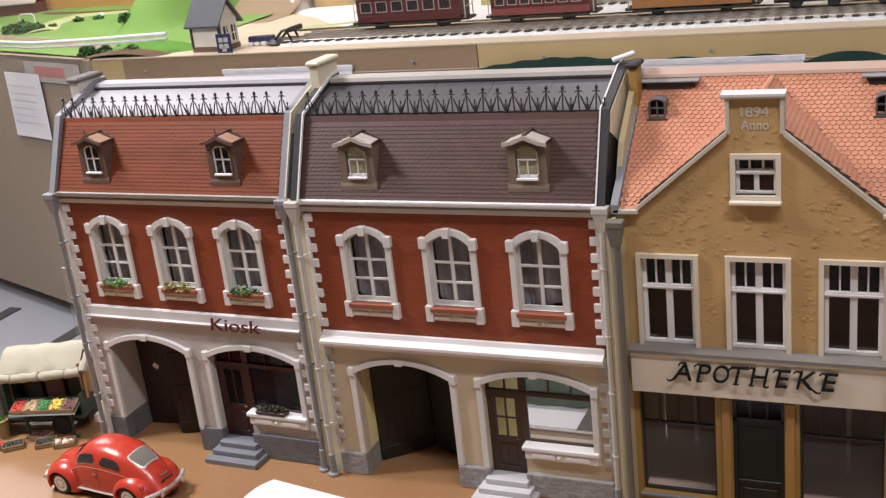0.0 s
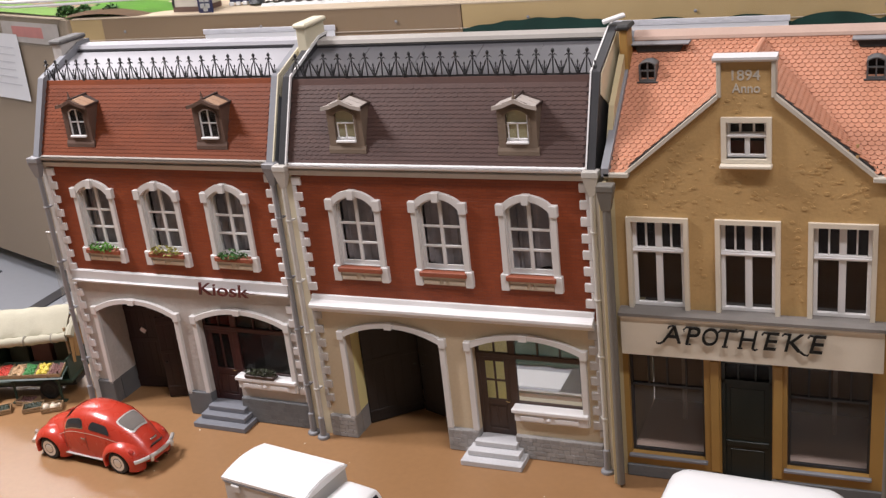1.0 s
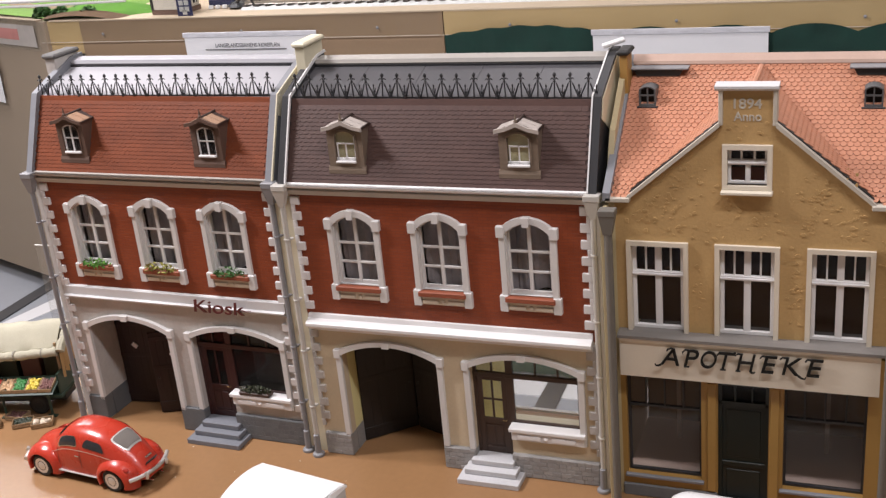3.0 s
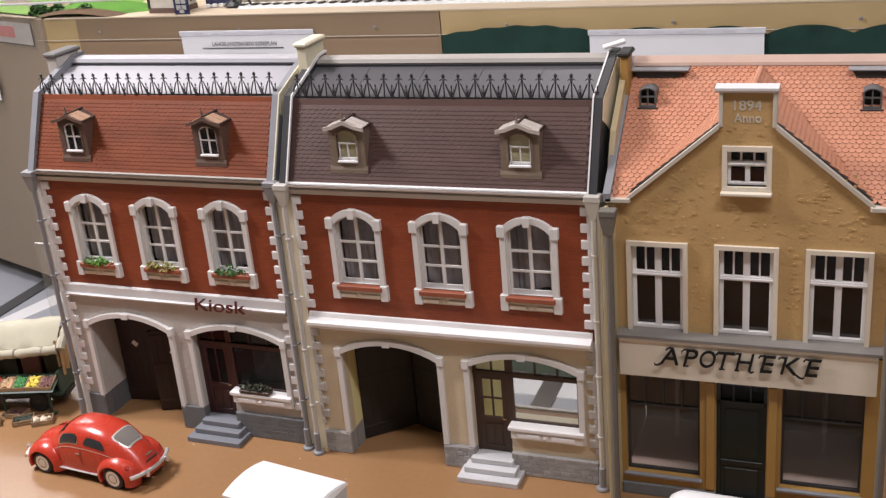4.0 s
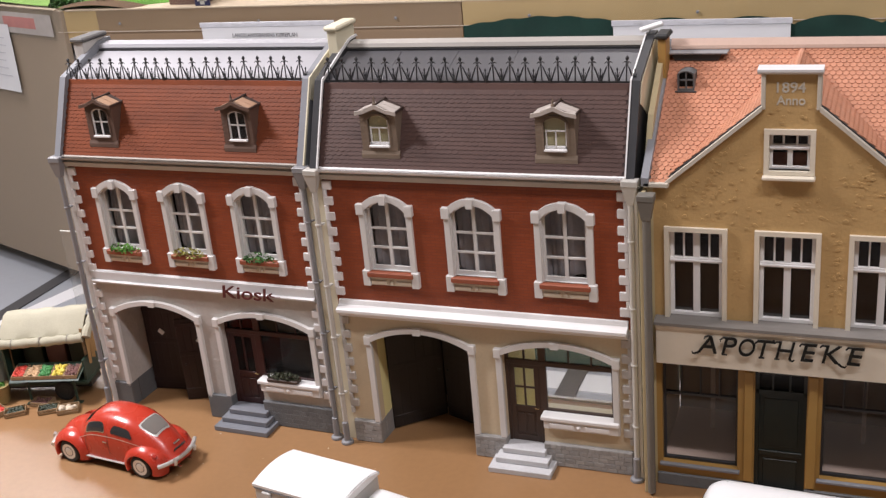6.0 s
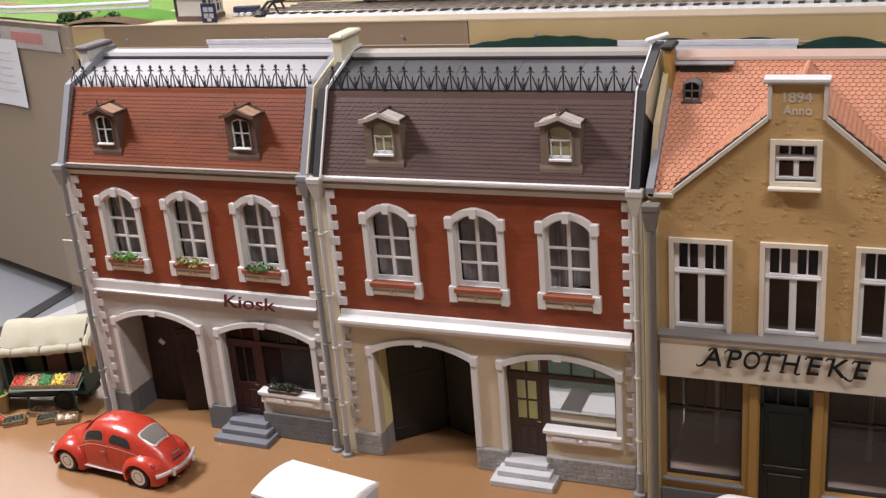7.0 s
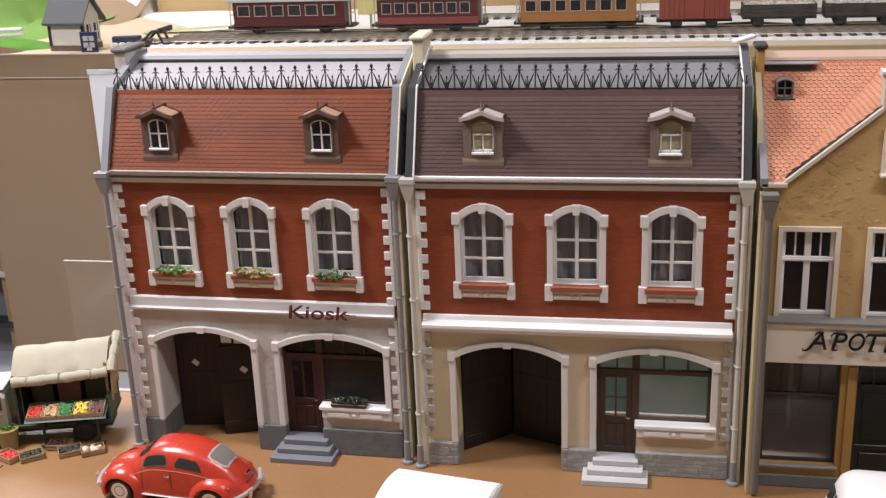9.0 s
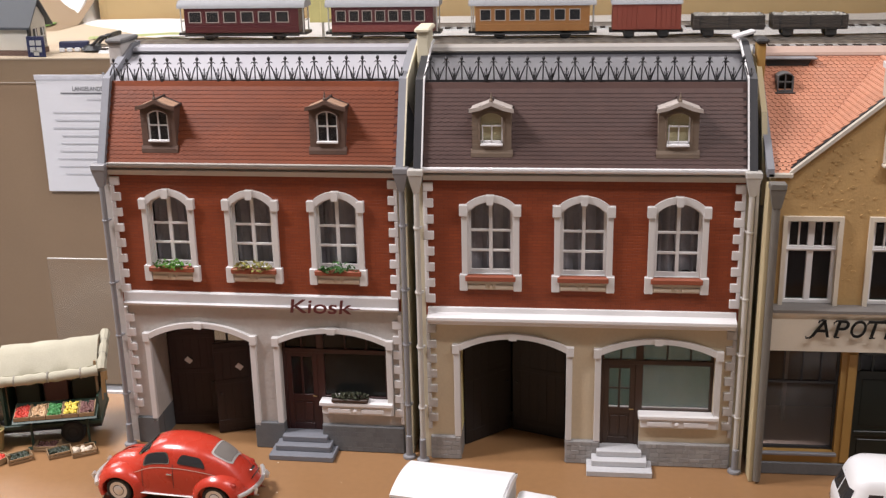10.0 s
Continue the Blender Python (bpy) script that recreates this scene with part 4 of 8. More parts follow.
W2, W1 = 0.366, 0.352
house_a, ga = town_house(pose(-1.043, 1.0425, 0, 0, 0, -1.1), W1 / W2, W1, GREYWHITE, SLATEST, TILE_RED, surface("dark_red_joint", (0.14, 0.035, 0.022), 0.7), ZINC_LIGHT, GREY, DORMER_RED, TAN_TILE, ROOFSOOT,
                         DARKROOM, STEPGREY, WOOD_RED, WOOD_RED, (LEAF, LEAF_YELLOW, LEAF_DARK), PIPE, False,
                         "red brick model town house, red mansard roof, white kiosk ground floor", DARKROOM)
house_b, gb = town_house(pose(-0.660, 1.028, 0), 1.0, W2, CREAM, STONE, TILE_BROWN, surface("dark_brown_joint", (0.05, 0.03, 0.028), 0.7), ZINC, DARKGREY, DORMER_TAN, PALE_TILE, ROOFSOOT,
                         surface("dull_yellow_backing", (0.44, 0.40, 0.24), 0.7, vary=0.08), STEPLIGHT, WOOD_DARK, WOOD_DARK, (None, None, None), PIPELIGHT, True,
                         "red brick model town house, brown mansard roof, cream ground floor", YELLOW)
# gate leaves
gate_leaf(house_a, (ga[0] + 0.001, 0.047), 0.062, 0.136, WOOD_GATE, 8, False, True)
gate_leaf(house_a, (ga[1] - 0.001, 0.052), 0.064, 0.126, WOOD_GATE, 22, True, True)
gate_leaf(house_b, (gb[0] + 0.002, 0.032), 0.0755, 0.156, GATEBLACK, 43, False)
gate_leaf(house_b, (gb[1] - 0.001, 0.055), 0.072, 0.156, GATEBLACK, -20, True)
for hh, g in ((house_a, ga), (house_b, gb)):
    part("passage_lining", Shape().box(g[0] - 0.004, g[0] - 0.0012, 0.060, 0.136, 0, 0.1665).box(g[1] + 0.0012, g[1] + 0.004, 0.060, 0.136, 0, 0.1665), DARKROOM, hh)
# added near-black sheet closes the passage; its colour carries the shade inside
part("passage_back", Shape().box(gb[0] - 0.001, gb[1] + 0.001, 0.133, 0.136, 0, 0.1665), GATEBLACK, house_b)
bars = Shape().box(ga[0], ga[1], 0.0565, 0.0585, 0.117, 0.1205)
for q in (0.22, 0.41, 0.60, 0.80):
    bars.box(ga[0] + (ga[1] - ga[0]) * q, ga[0] + (ga[1] - ga[0]) * q + 0.0025, 0.0565, 0.0585, 0.1205, 0.166)
part("transom_bar", bars, WOOD_GATE, house_a)
# dark sheet added behind the kiosk gate for the shade there
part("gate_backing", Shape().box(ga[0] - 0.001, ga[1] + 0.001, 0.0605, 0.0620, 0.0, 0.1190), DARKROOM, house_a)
# lettering of the kiosk
SIGNRED = surface("dark_red_letters", (0.10, 0.018, 0.018), 0.5)
words("kiosk_lettering", "Kiosk", SIGNRED, house_a, 0.2165, 0.1885, 0.076, 0.0175, -0.0105, 0.0015, 0.10, "dark red lettering on the cornice", bold=0.006)
part("lettering_tail", Shape().tube([(0.2880, -0.0108, 0.1965), (0.2960, -0.0108, 0.1950), (0.3030, -0.0108, 0.1958)], [0.0008, 0.0007, 0.0004], 5), SIGNRED, house_a)

rng = random.Random(9)
part("shop_plant", clump(0.284, -0.003, 0.0735, 0.024, 0.006, 0.009, 260, 0.0024, rng), surface("dusty_olive_leaves", (0.050, 0.056, 0.028), 0.7, vary=0.3), house_a, "dusty olive plants along the shop sill")
part("flower", clump(0.284, -0.004, 0.0765, 0.023, 0.005, 0.007, 12, 0.0011, rng), WHITE, house_a, "tiny pale flowers")
part("flower_trough", Shape().box(0.261, 0.307, -0.009, 0.004, 0.0692, 0.074, 0.001), WOOD_DARK, house_a)

CAPGREY = surface("weathered_grey_cap", (0.13, 0.125, 0.12), 0.7, vary=0.2)


# chimneys on the parapets
def chimney(parent, x0, x1, y0, y1, z0, z1, mat, cap, label):
    c = thing_part("chimney", parent)
    part("shaft", Shape().box(x0, x1, y0, y1, z0, z1 - 0.006, 0.001), mat, c, label)
    part("cap", Shape().box(x0 - 0.003, x1 + 0.003, y0 - 0.003, y1 + 0.003, z1 - 0.006, z1, 0.002), cap, c)
    return c


chimney(house_b, -0.0140, -0.001, 0.085, 0.135, 0.47, 0.520, CREAMEDGE, CREAMEDGE, "cream chimney block on the parapet")
chimney(house_a, -0.0205, -0.004, 0.082, 0.130, 0.46, 0.508, GREYWHITE, CAPGREY, "white chimney block with grey cap")
part("loose_cap", Shape().box(-0.014, 0.012, -0.006, 0.006, 0.0, 0.004, 0.001), WHITE, house_b, "white plastic cap lying askew", m=pose(W2 + 0.006, 0.122, 0.5045, 0, -14, 18))

# ---------------------------------------------------------------- the pharmacy
PX = 0.276
C3 = 0.1365
pharm = thing("pharmacy_house", pose(-0.265, 1.018, 0), "ochre rendered gabled model house with salmon tiled roof and pharmacy shop", "model house", "row of model town houses")
wz = 0.2165
wxs = [0.0115, 0.1045, 0.1965]
ww, wh = 0.0655, 0.105
holes = [[(x + 0.004, wz - 0.001), (x + ww - 0.004, wz - 0.001), (x + ww - 0.004, wz + wh - 0.004), (x + 0.004, wz + wh - 0.004)] for x in wxs]
GW = (C3 - 0.0245, C3 + 0.0245, 0.383, 0.430)
holes.append([(GW[0] + 0.004, GW[2] + 0.004), (GW[1] - 0.004, GW[2] + 0.004), (GW[1] - 0.004, GW[3] - 0.004), (GW[0] + 0.004, GW[3] - 0.004)])
gable = [(0, 0.205), (PX + 0.004, 0.205), (PX + 0.004, 0.368), (C3 + 0.123, 0.368), (C3 + 0.0262, 0.4508), (C3 + 0.0262, 0.486), (C3 - 0.0262, 0.486), (C3 - 0.0262, 0.4508), (C3 - 0.123, 0.368), (0, 0.368)]
part("rendered_gable", Shape().xz(gable, 0, 0.012, holes), OCHRE, pharm, "ochre rendered gable wall with patchy plaster")
STONEGREY = surface("grey_beige_stone", (0.52, 0.475, 0.40), 0.6, vary=0.08)
# patches of broken plaster
rng = random.Random(21)
for cx, cz, n in ((0.055, 0.372, 9), (0.035, 0.352, 6), (0.075, 0.395, 4), (0.205, 0.378, 9), (0.225, 0.395, 6), (0.240, 0.350, 6), (0.120, 0.372, 3), (0.150, 0.345, 4), (0.087, 0.27, 4), (0.182, 0.29, 6), (0.188, 0.25, 5), (0.085, 0.33, 4), (0.20, 0.345, 3), (0.13, 0.36, 4), (0.06, 0.345, 4), (0.215, 0.36, 5), (0.135, 0.442, 4), (0.268, 0.30, 3)):
    for _ in range(2 * n + 5):
        x, z = cx + rng.gauss(0, 0.014 if 0.30 < cz else 0.0035), cz + rng.gauss(0, 0.009 if 0.30 < cz else 0.022)
        if any(w - 0.004 < x < w + ww + 0.004 and z < wz + wh + 0.003 for w in wxs) or (GW[0] - 0.004 < x < GW[1] + 0.004 and GW[2] - 0.010 < z < GW[3] + 0.003):
            continue
        k = rng.randint(5, 7)
        r = rng.uniform(0.0007, 0.0026)
        pts = [(x + r * rng.uniform(0.6, 1.4) * math.cos(6.283 * i / k), z + r * rng.uniform(0.55, 1.1) * math.sin(6.283 * i / k)) for i in range(k)]
        part("plaster_patch", Shape().xz(pts, -rng.uniform(0.0003, 0.0009), 0.0005), OCHRE, pharm)
# coping
for s in (-1, 1):
    q = [(C3 + s * 0.124, 0.3665), (C3 + s * 0.0272, 0.4490), (C3 + s * 0.0272, 0.4538), (C3 + s * 0.124, 0.3712)]
    part("coping", Shape().xz(q, -0.006, 0.014), STONEGREY, pharm, "pale gable coping")
    q = [(C3 + s * 0.122, 0.3716), (C3 + s * 0.0272, 0.4536), (C3 + s * 0.0272, 0.4550), (C3 + s * 0.125, 0.3726)]
    part("coping_flashing", Shape().xz(q, 0.001, 0.016), DARKGREY, pharm)
    a, b = sorted((C3 + s * 0.0240, C3 + s * 0.0282))
    part("gable_pilaster", Shape().box(a, b, -0.004, 0.013, 0.4500, 0.486, 0.0006), STONEGREY, pharm)
    a, b = sorted((C3 + s * 0.119, C3 + s * 0.146))
    part("eaves_return", Shape().box(a, b, -0.008, 0.012, 0.366, 0.3715, 0.001), STONEGREY, pharm)
part("gable_cap", Shape().yz([(0.009, 0.4855), (-0.004, 0.4855), (-0.0065, 0.4880), (-0.0065, 0.4905), (0.009, 0.492)], C3 - 0.0318, C3 + 0.0295), DULLWHITE, pharm, "white cap stone")
LEDGE = surface("grey_brown_ledge", (0.19, 0.175, 0.16), 0.6, vary=0.12)
words("year_lettering", "1894", STONEGREY, pharm, C3 - 0.0138, 0.4665, 0.027, 0.0105, 0.0, 0.0013, 0, "raised stone numerals", bold=0.012)
words("year_word", "Anno", STONEGREY, pharm, C3 - 0.0138, 0.4540, 0.027, 0.0095, 0.0, 0.0013, 0, "raised stone lettering", bold=0.012)


def cross_window(parent, x0, x1, z0, z1, gable_kind=False):
    w = thing_part("window", parent)
    t = 0.005
    if gable_kind:
        s = Shape().xz([(x0, z0), (x1, z0), (x1, z1), (x0, z1)], -0.004, 0.006, [[(x0 + t, z0 + t * 0.8), (x1 - t, z0 + t * 0.8), (x1 - t, z1 - t), (x0 + t, z1 - t)]])
    else:
        s = Shape().xz([(x0, z0), (x0 + t, z0), (x0 + t, z1 - t), (x1 - t, z1 - t), (x1 - t, z0), (x1, z0), (x1, z1), (x0, z1)], -0.004, 0.006)
    part("surround", s, OFFWHITE, w, "pale flat window surround")
    a, b, c, d = x0 + t, x1 - t, z0 + (t * 0.8 if gable_kind else 0.0005), z1 - t
    st = 0.003 if gable_kind else 0.0042
    f = Shape()
    y0, y1 = 0.004, 0.008
    m = (a + b) / 2
    tr = c + (d - c) * (0.655 if not gable_kind else 0.60)
    for u, v in ((a, a + st), (m - st * 0.85, m + st * 0.85), (b - st, b)):
        f.box(u, v, y0, y1, c, tr if (gable_kind and abs(u + v - 2 * m) < 1e-6) else d, 0.0005)
    f.box(a, b, y0 - 0.001, y1, tr - 0.0025, tr + 0.003, 0.0005).box(a, b, y0 - 0.0024, y0, tr - 0.0012, tr + 0.0010, 0.0004).box(a, b, y0 - 0.0003, y1, c, c + st, 0.0004).box(a, b, y0 - 0.0003, y1, d - 0.003, d, 0.0004)
    if gable_kind:
        for q in (1 / 3, 2 / 3):
            f.box(a + (b - a) * q - 0.001, a + (b - a) * q + 0.001, y0, y1, tr, d, 0.0003)
    else:
        for q in (0.26, 0.74):
            f.box(a + (b - a) * q - 0.0009, a + (b - a) * q + 0.0009, y0, y1, tr, d, 0.0003)
    part("sash_frame", f, WHITE, w, "white cross-shaped casement frame")
    p = part("pane", Shape().box(a, b, 0.0065, 0.0068, c, d), GLASS, w)
    p.visible_shadow = False
    # near-black sheet behind the pane, coloured for the shade of the room
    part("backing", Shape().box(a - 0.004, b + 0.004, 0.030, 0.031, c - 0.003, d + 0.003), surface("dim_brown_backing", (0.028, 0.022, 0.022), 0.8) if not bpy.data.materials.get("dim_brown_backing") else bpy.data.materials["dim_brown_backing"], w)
    if gable_kind:
        part("sill", Shape().box(x0 - 0.001, x1 + 0.001, -0.010, 0.0, z0 - 0.0045, z0 - 0.0005, 0.001), OFFWHITE, w, "deep pale sill")


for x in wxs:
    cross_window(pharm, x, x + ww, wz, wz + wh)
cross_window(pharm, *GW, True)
# sign board and ledge
part("ledge", Shape().yz([(0.012, 0.2172), (-0.010, 0.2164), (-0.0165, 0.2150), (-0.0165, 0.2116), (0.012, 0.2116)], 0.001, PX), LEDGE, pharm, "grey ledge above the sign")
part("sign_board", Shape().yz([(0.001, 0.2114), (-0.0156, 0.2114), (-0.0156, 0.2090), (-0.0145, 0.2068), (-0.0132, 0.204), (-0.0125, 0.1640), (0.001, 0.1640)], 0.003, PX - 0.004), OFFWHITE, pharm, "off-white fascia sign board")
SIGNBLACK = surface("dark_sign_letters", (0.011, 0.0105, 0.009), 0.7, spec=0.2)
LET = thing_part("sign_lettering", pharm)
for ch, lx, lw in (("A", 0.0480, 0.0205), ("P", 0.0735, 0.0165), ("O", 0.0915, 0.0170), ("T", 0.1100, 0.0175), ("H", 0.1290, 0.0200), ("E", 0.1545, 0.0165), ("K", 0.1755, 0.0195), ("E", 0.2000, 0.0170)):
    words("letter", ch, SIGNBLACK, LET, lx, 0.1835, lw, 0.0205, -0.0165, 0.0022, 0.22, bold=0.001)
# flourishes: (start x, start z, then steps)
for x0, z0, steps_ in ((0.0492, 0.1840, ((-0.0030, -0.0016), (-0.0030, -0.0002), (-0.0006, 0.0022))), (0.0640, 0.2035, ((-0.0040, 0.0010), (-0.0035, -0.0016), (-0.0008, -0.0022))),
                       (0.0800, 0.2036, ((-0.0045, 0.0004), (-0.0032, -0.0030), (0.0004, -0.0024))), (0.1115, 0.2030, ((-0.0022, -0.0020), (-0.0012, -0.0030))),
                       (0.1265, 0.2035, ((0.0016, 0.0020),)), (0.1345, 0.2036, ((-0.0040, 0.0006), (-0.0030, -0.0026))), (0.1435, 0.1838, ((0.0028, -0.0012), (0.0022, 0.0014))),
                       (0.1590, 0.2036, ((-0.0036, 0.0002), (-0.0020, -0.0030))), (0.1800, 0.2036, ((-0.0042, 0.0004), (-0.0022, -0.0026))),
                       (0.1920, 0.1842, ((0.0030, -0.0026), (0.0036, -0.0008), (0.0012, 0.0020))), (0.2045, 0.2036, ((-0.0036, 0.0002), (-0.0020, -0.0030))), (0.0760, 0.1838, ((-0.0020, 0.0), (0.0056, 0.0))),
                       (0.1140, 0.1838, ((-0.0018, 0.0), (0.0060, 0.0))), (0.1305, 0.1838, ((-0.0022, 0.0), (0.0052, 0.0)))):
    pts = [(x0, -0.0176, z0)]
    for dx_, dz_ in steps_:
        pts.append((pts[-1][0] + dx_, -0.0176, pts[-1][2] + dz_))
    part("lettering_swash", Shape().tube(pts, [0.0014 - 0.0007 * i / len(pts) for i in range(len(pts))], 6), SIGNBLACK, LET)
# shop floor
SW = [(0.0060, 0.0895, 0.0300, 0.1600), (0.1775, 0.2620, 0.0315, 0.1600)]
DR = (0.1075, 0.1620)
low = [(0, 0.0), (DR[0], 0.0), (DR[0], 0.1600), (DR[1], 0.1600), (DR[1], 0.0), (PX, 0.0), (PX, 0.2), (0, 0.2)]
part("shop_wall", Shape().xz(low, 0, 0.010, [[(a, c), (b, c), (b, d), (a, d)] for a, b, c, d in SW]), OCHREDARK, pharm, "ochre painted shop wall")
for x in (DR[0] - 0.011, DR[1] + 0.0015):
    part("pilaster", Shape().box(x, x + 0.0095, -0.003, 0.001, 0.018, 0.157, 0.0006), OCHREDARK, pharm)
part("plinth", Shape().box(0, DR[0], -0.003, 0.004, 0, 0.0155, 0.001).box(DR[1], PX, -0.003, 0.004, 0, 0.0155, 0.001), SLATEST, pharm, "dark grey plinth")
for a, b, c, d in SW:
    w = thing_part("shop_window", pharm)
    f = Shape().xz([(a, c), (b, c), (b, d), (a, d)], 0.007, 0.012, [[(a + 0.0028, c + 0.0028), (b - 0.0028, c + 0.0028), (b - 0.0028, d - 0.0028), (a + 0.0028, d - 0.0028)]])
    tz = c + (d - c) * 0.665
    f.box(a, b, 0.007, 0.012, tz - 0.0015, tz + 0.0015, 0.0003)
    for q in (0.25, 0.5, 0.75):
        f.box(a + (b - a) * q - 0.001, a + (b - a) * q + 0.001, 0.0075, 0.0115, tz, d, 0.0003)
    part("frame", f, DARKGREY, w, "black shop-window frame with small top lights")
    p = part("pane", Shape().box(a, b, 0.0095, 0.0098, c, d), GLASS_SHOP, w)
    p.visible_shadow = False
    part("sill", Shape().box(a - 0.003, b + 0.003, -0.0045, 0.004, c - 0.0042, c - 0.0003, 0.0008), GREY, w, "grey sill")
    part("interior_post", Shape().box((a + b) / 2 - 0.002, (a + b) / 2 + 0.003, 0.100, 0.104, 0.0, d), PALE_TILE, w)
sd = thing_part("door", pharm)
a, b = DR
f = Shape()
for u, v in ((a, a + 0.004), (b - 0.004, b)):
    f.box(u, v, 0.004, 0.009, 0.004, 0.1565)
f.box(a, b, 0.004, 0.009, 0.129, 0.1335).box(a, b, 0.004, 0.009, 0.1535, 0.1565)
for q in (1 / 3, 2 / 3):
    f.box(a + (b - a) * q - 0.0009, a + (b - a) * q + 0.0009, 0.0045, 0.0085, 0.133, 0.154)
part("frame", f, WOOD_BLACK, sd, "black door frame with fanlight")
lf = Shape().box(a + 0.004, b - 0.004, 0.0075, 0.0095, 0.004, 0.129)
lf.box(a + 0.009, b - 0.009, 0.0065, 0.0078, 0.010, 0.045, 0.0008).box(a + 0.004, b - 0.004, 0.0055, 0.0078, 0.050, 0.056, 0.0006)
lf.box(a + 0.009, b - 0.009, 0.0068, 0.0078, 0.062, 0.122, 0.0006)
part("leaf", lf, WOOD_BLACK, sd, "green-black panelled door")
p = part("fanlight_pane", Shape().box(a + 0.004, b - 0.004, 0.007, 0.0073, 0.133, 0.154), GLASS_DARK, sd)
p.visible_shadow = False
part("door_step", Shape().box(a - 0.002, b + 0.002, -0.012, 0.006, 0, 0.005, 0.001), STEPGREY, pharm)
# shell
YSIDE = surface("cream_yellow_side", (0.50, 0.42, 0.25), 0.5, vary=0.06)
part("side_wall", Shape().box(-0.006, 0.0, 0.0, 0.150, 0, 0.366), YSIDE, pharm, "plain cream side wall")
part("party_wall", Shape().yz([(0.012, 0.330), (0.012, 0.366), (0.045, 0.430), (0.112, 0.482), (0.150, 0.482), (0.150, 0.330)], -0.0126, -0.0064), YSIDE, pharm, "plain cream wall in the gap")
part("side_wall", Shape().box(PX, PX + 0.006, 0.0, 0.150, 0, 0.366), YSIDE, pharm)
part("shop_floor", Shape().box(0.002, PX - 0.002, 0.013, 0.148, 0.016, 0.020), surface("pinkish_shop_floor", (0.74, 0.62, 0.56), 0.6, vary=0.08), pharm, "pale pinkish bare shop floor")
part("back_wall", Shape().box(0.002, PX - 0.002, 0.144, 0.147, 0.0202, 0.1655), surface("dim_brown_shop_wall", (0.17, 0.125, 0.085), 0.7, vary=0.15), pharm, "brown back wall of the shop")
part("upper_deck", Shape().box(0, PX, 0.012, 0.150, 0.166, 0.169), DARKROOM, pharm)
# roof
RE, RR = (-0.004, 0.3705), (0.146, 0.4855)
x0r, x1r = -0.004, PX + 0.010
part("main_slope", Shape().yz([(0.0125, RE[1] + 0.0127), RR, (RR[0] + 0.004, RR[1] - 0.004), (0.0165, RE[1] + 0.0095)], x0r, x1r), JOINT, pharm)
RIDGEPALE = surface("pale_pink_ridge", (0.52, 0.37, 0.30), 0.5, vary=0.08)
part("rear_slope", Shape().yz([RR, (0.16, 0.40), (0.156, 0.40), (RR[0], RR[1] - 0.005)], x0r, x1r), TILE_ORANGE, pharm)
part("ridge_capping", Shape().yz([(RR[0] - 0.010, RR[1] - 0.0055), (RR[0] - 0.009, RR[1] - 0.002), (RR[0] - 0.001, RR[1] + 0.0045), (RR[0] + 0.008, RR[1])], x0r, x1r), RIDGEPALE, pharm, "pale pink ridge tiles")
slope3 = math.hypot(RR[0] - RE[0], RR[1] - RE[1])
tilt3 = math.atan2(RR[0] - RE[0], RR[1] - RE[1])
CH, CHW = 0.477, 0.1285  # cross roof: ridge height, half width at the eaves


def valley(hh):
    """Half width of the cross roof where the main slope is hh up from the eaves."""
    z = RE[1] + hh * math.cos(tilt3)
    return CHW * (CH - z) / (CH - 0.3705)


keep3 = lambda u, hh: abs(u + x0r - C3) > valley(hh - 0.004) - 0.002 and not any(abs(u + x0r - q) < 0.010 and 0.128 < hh < 0.150 for q in (0.020, 0.252))  # noqa: E731
tile_field(pharm, (x0r, *RE), (x1r, *RE), slope3 - 0.010, tilt3, 0.0066, 0.0055, 0.0011, TILE_ORANGE, keep3, lambda u, hh: u < 0.10, 8, 0.5)
yv = (CH - RE[1]) / math.tan(math.pi / 2 - tilt3) + RE[0]
for s in (-1, 1):
    base = Shape().add([(C3, 0.002, CH - 0.001), (C3 + s * CHW, 0.002, 0.3675), (C3, yv, CH - 0.001), (C3, 0.002, CH - 0.004), (C3 + s * CHW, 0.002, 0.3655), (C3, yv, CH - 0.004)], [(0, 1, 2), (3, 5, 4), (0, 3, 4, 1), (1, 4, 5, 2), (0, 2, 5, 3)])
    part("cross_slope", base, JOINT, pharm)
    # courses of the cross roof run towards the valley
    run = math.hypot(CHW, CH - 0.3705)
    d = Vector((s * CHW, 0, -(CH - 0.3705))).normalized()
    nrm = Vector((s * (CH - 0.3705), 0, CHW)).normalized()
    rows = int(run / 0.0057)
    cs = Shape()
    tp = tile_piece(0.0065, 0.0073, 0.0011, None, 0.5)
    for r in range(rows):
        a = r * 0.0057
        end = yv * (1 - (a + 0.0057) / run)
        y, i = 0.006 + (0.0033 if r % 2 else 0), 0
        while y < end + 0.003:
            o = Vector((C3, y, CH)) + d * a
            m = Matrix((Vector((0, s * 1.0, 0)), -nrm, -d)).transposed().to_4x4()
            m.translation = o
            cs.add([m @ Vector(q) for q in tp.v], tp.f)
            y += 0.0066
    tagged(part("tile_rest", cs, TILE_ORANGE, pharm), kind="stuff")
part("cross_ridge", Shape().tube([(C3, 0.004, CH + 0.0005), (C3, yv - 0.002, CH + 0.0005)], 0.0032, 8), TILE_ORANGE, pharm, smooth=True)
SASHGREY = surface("dark_grey_sash", (0.10, 0.10, 0.10), 0.5, vary=0.1)
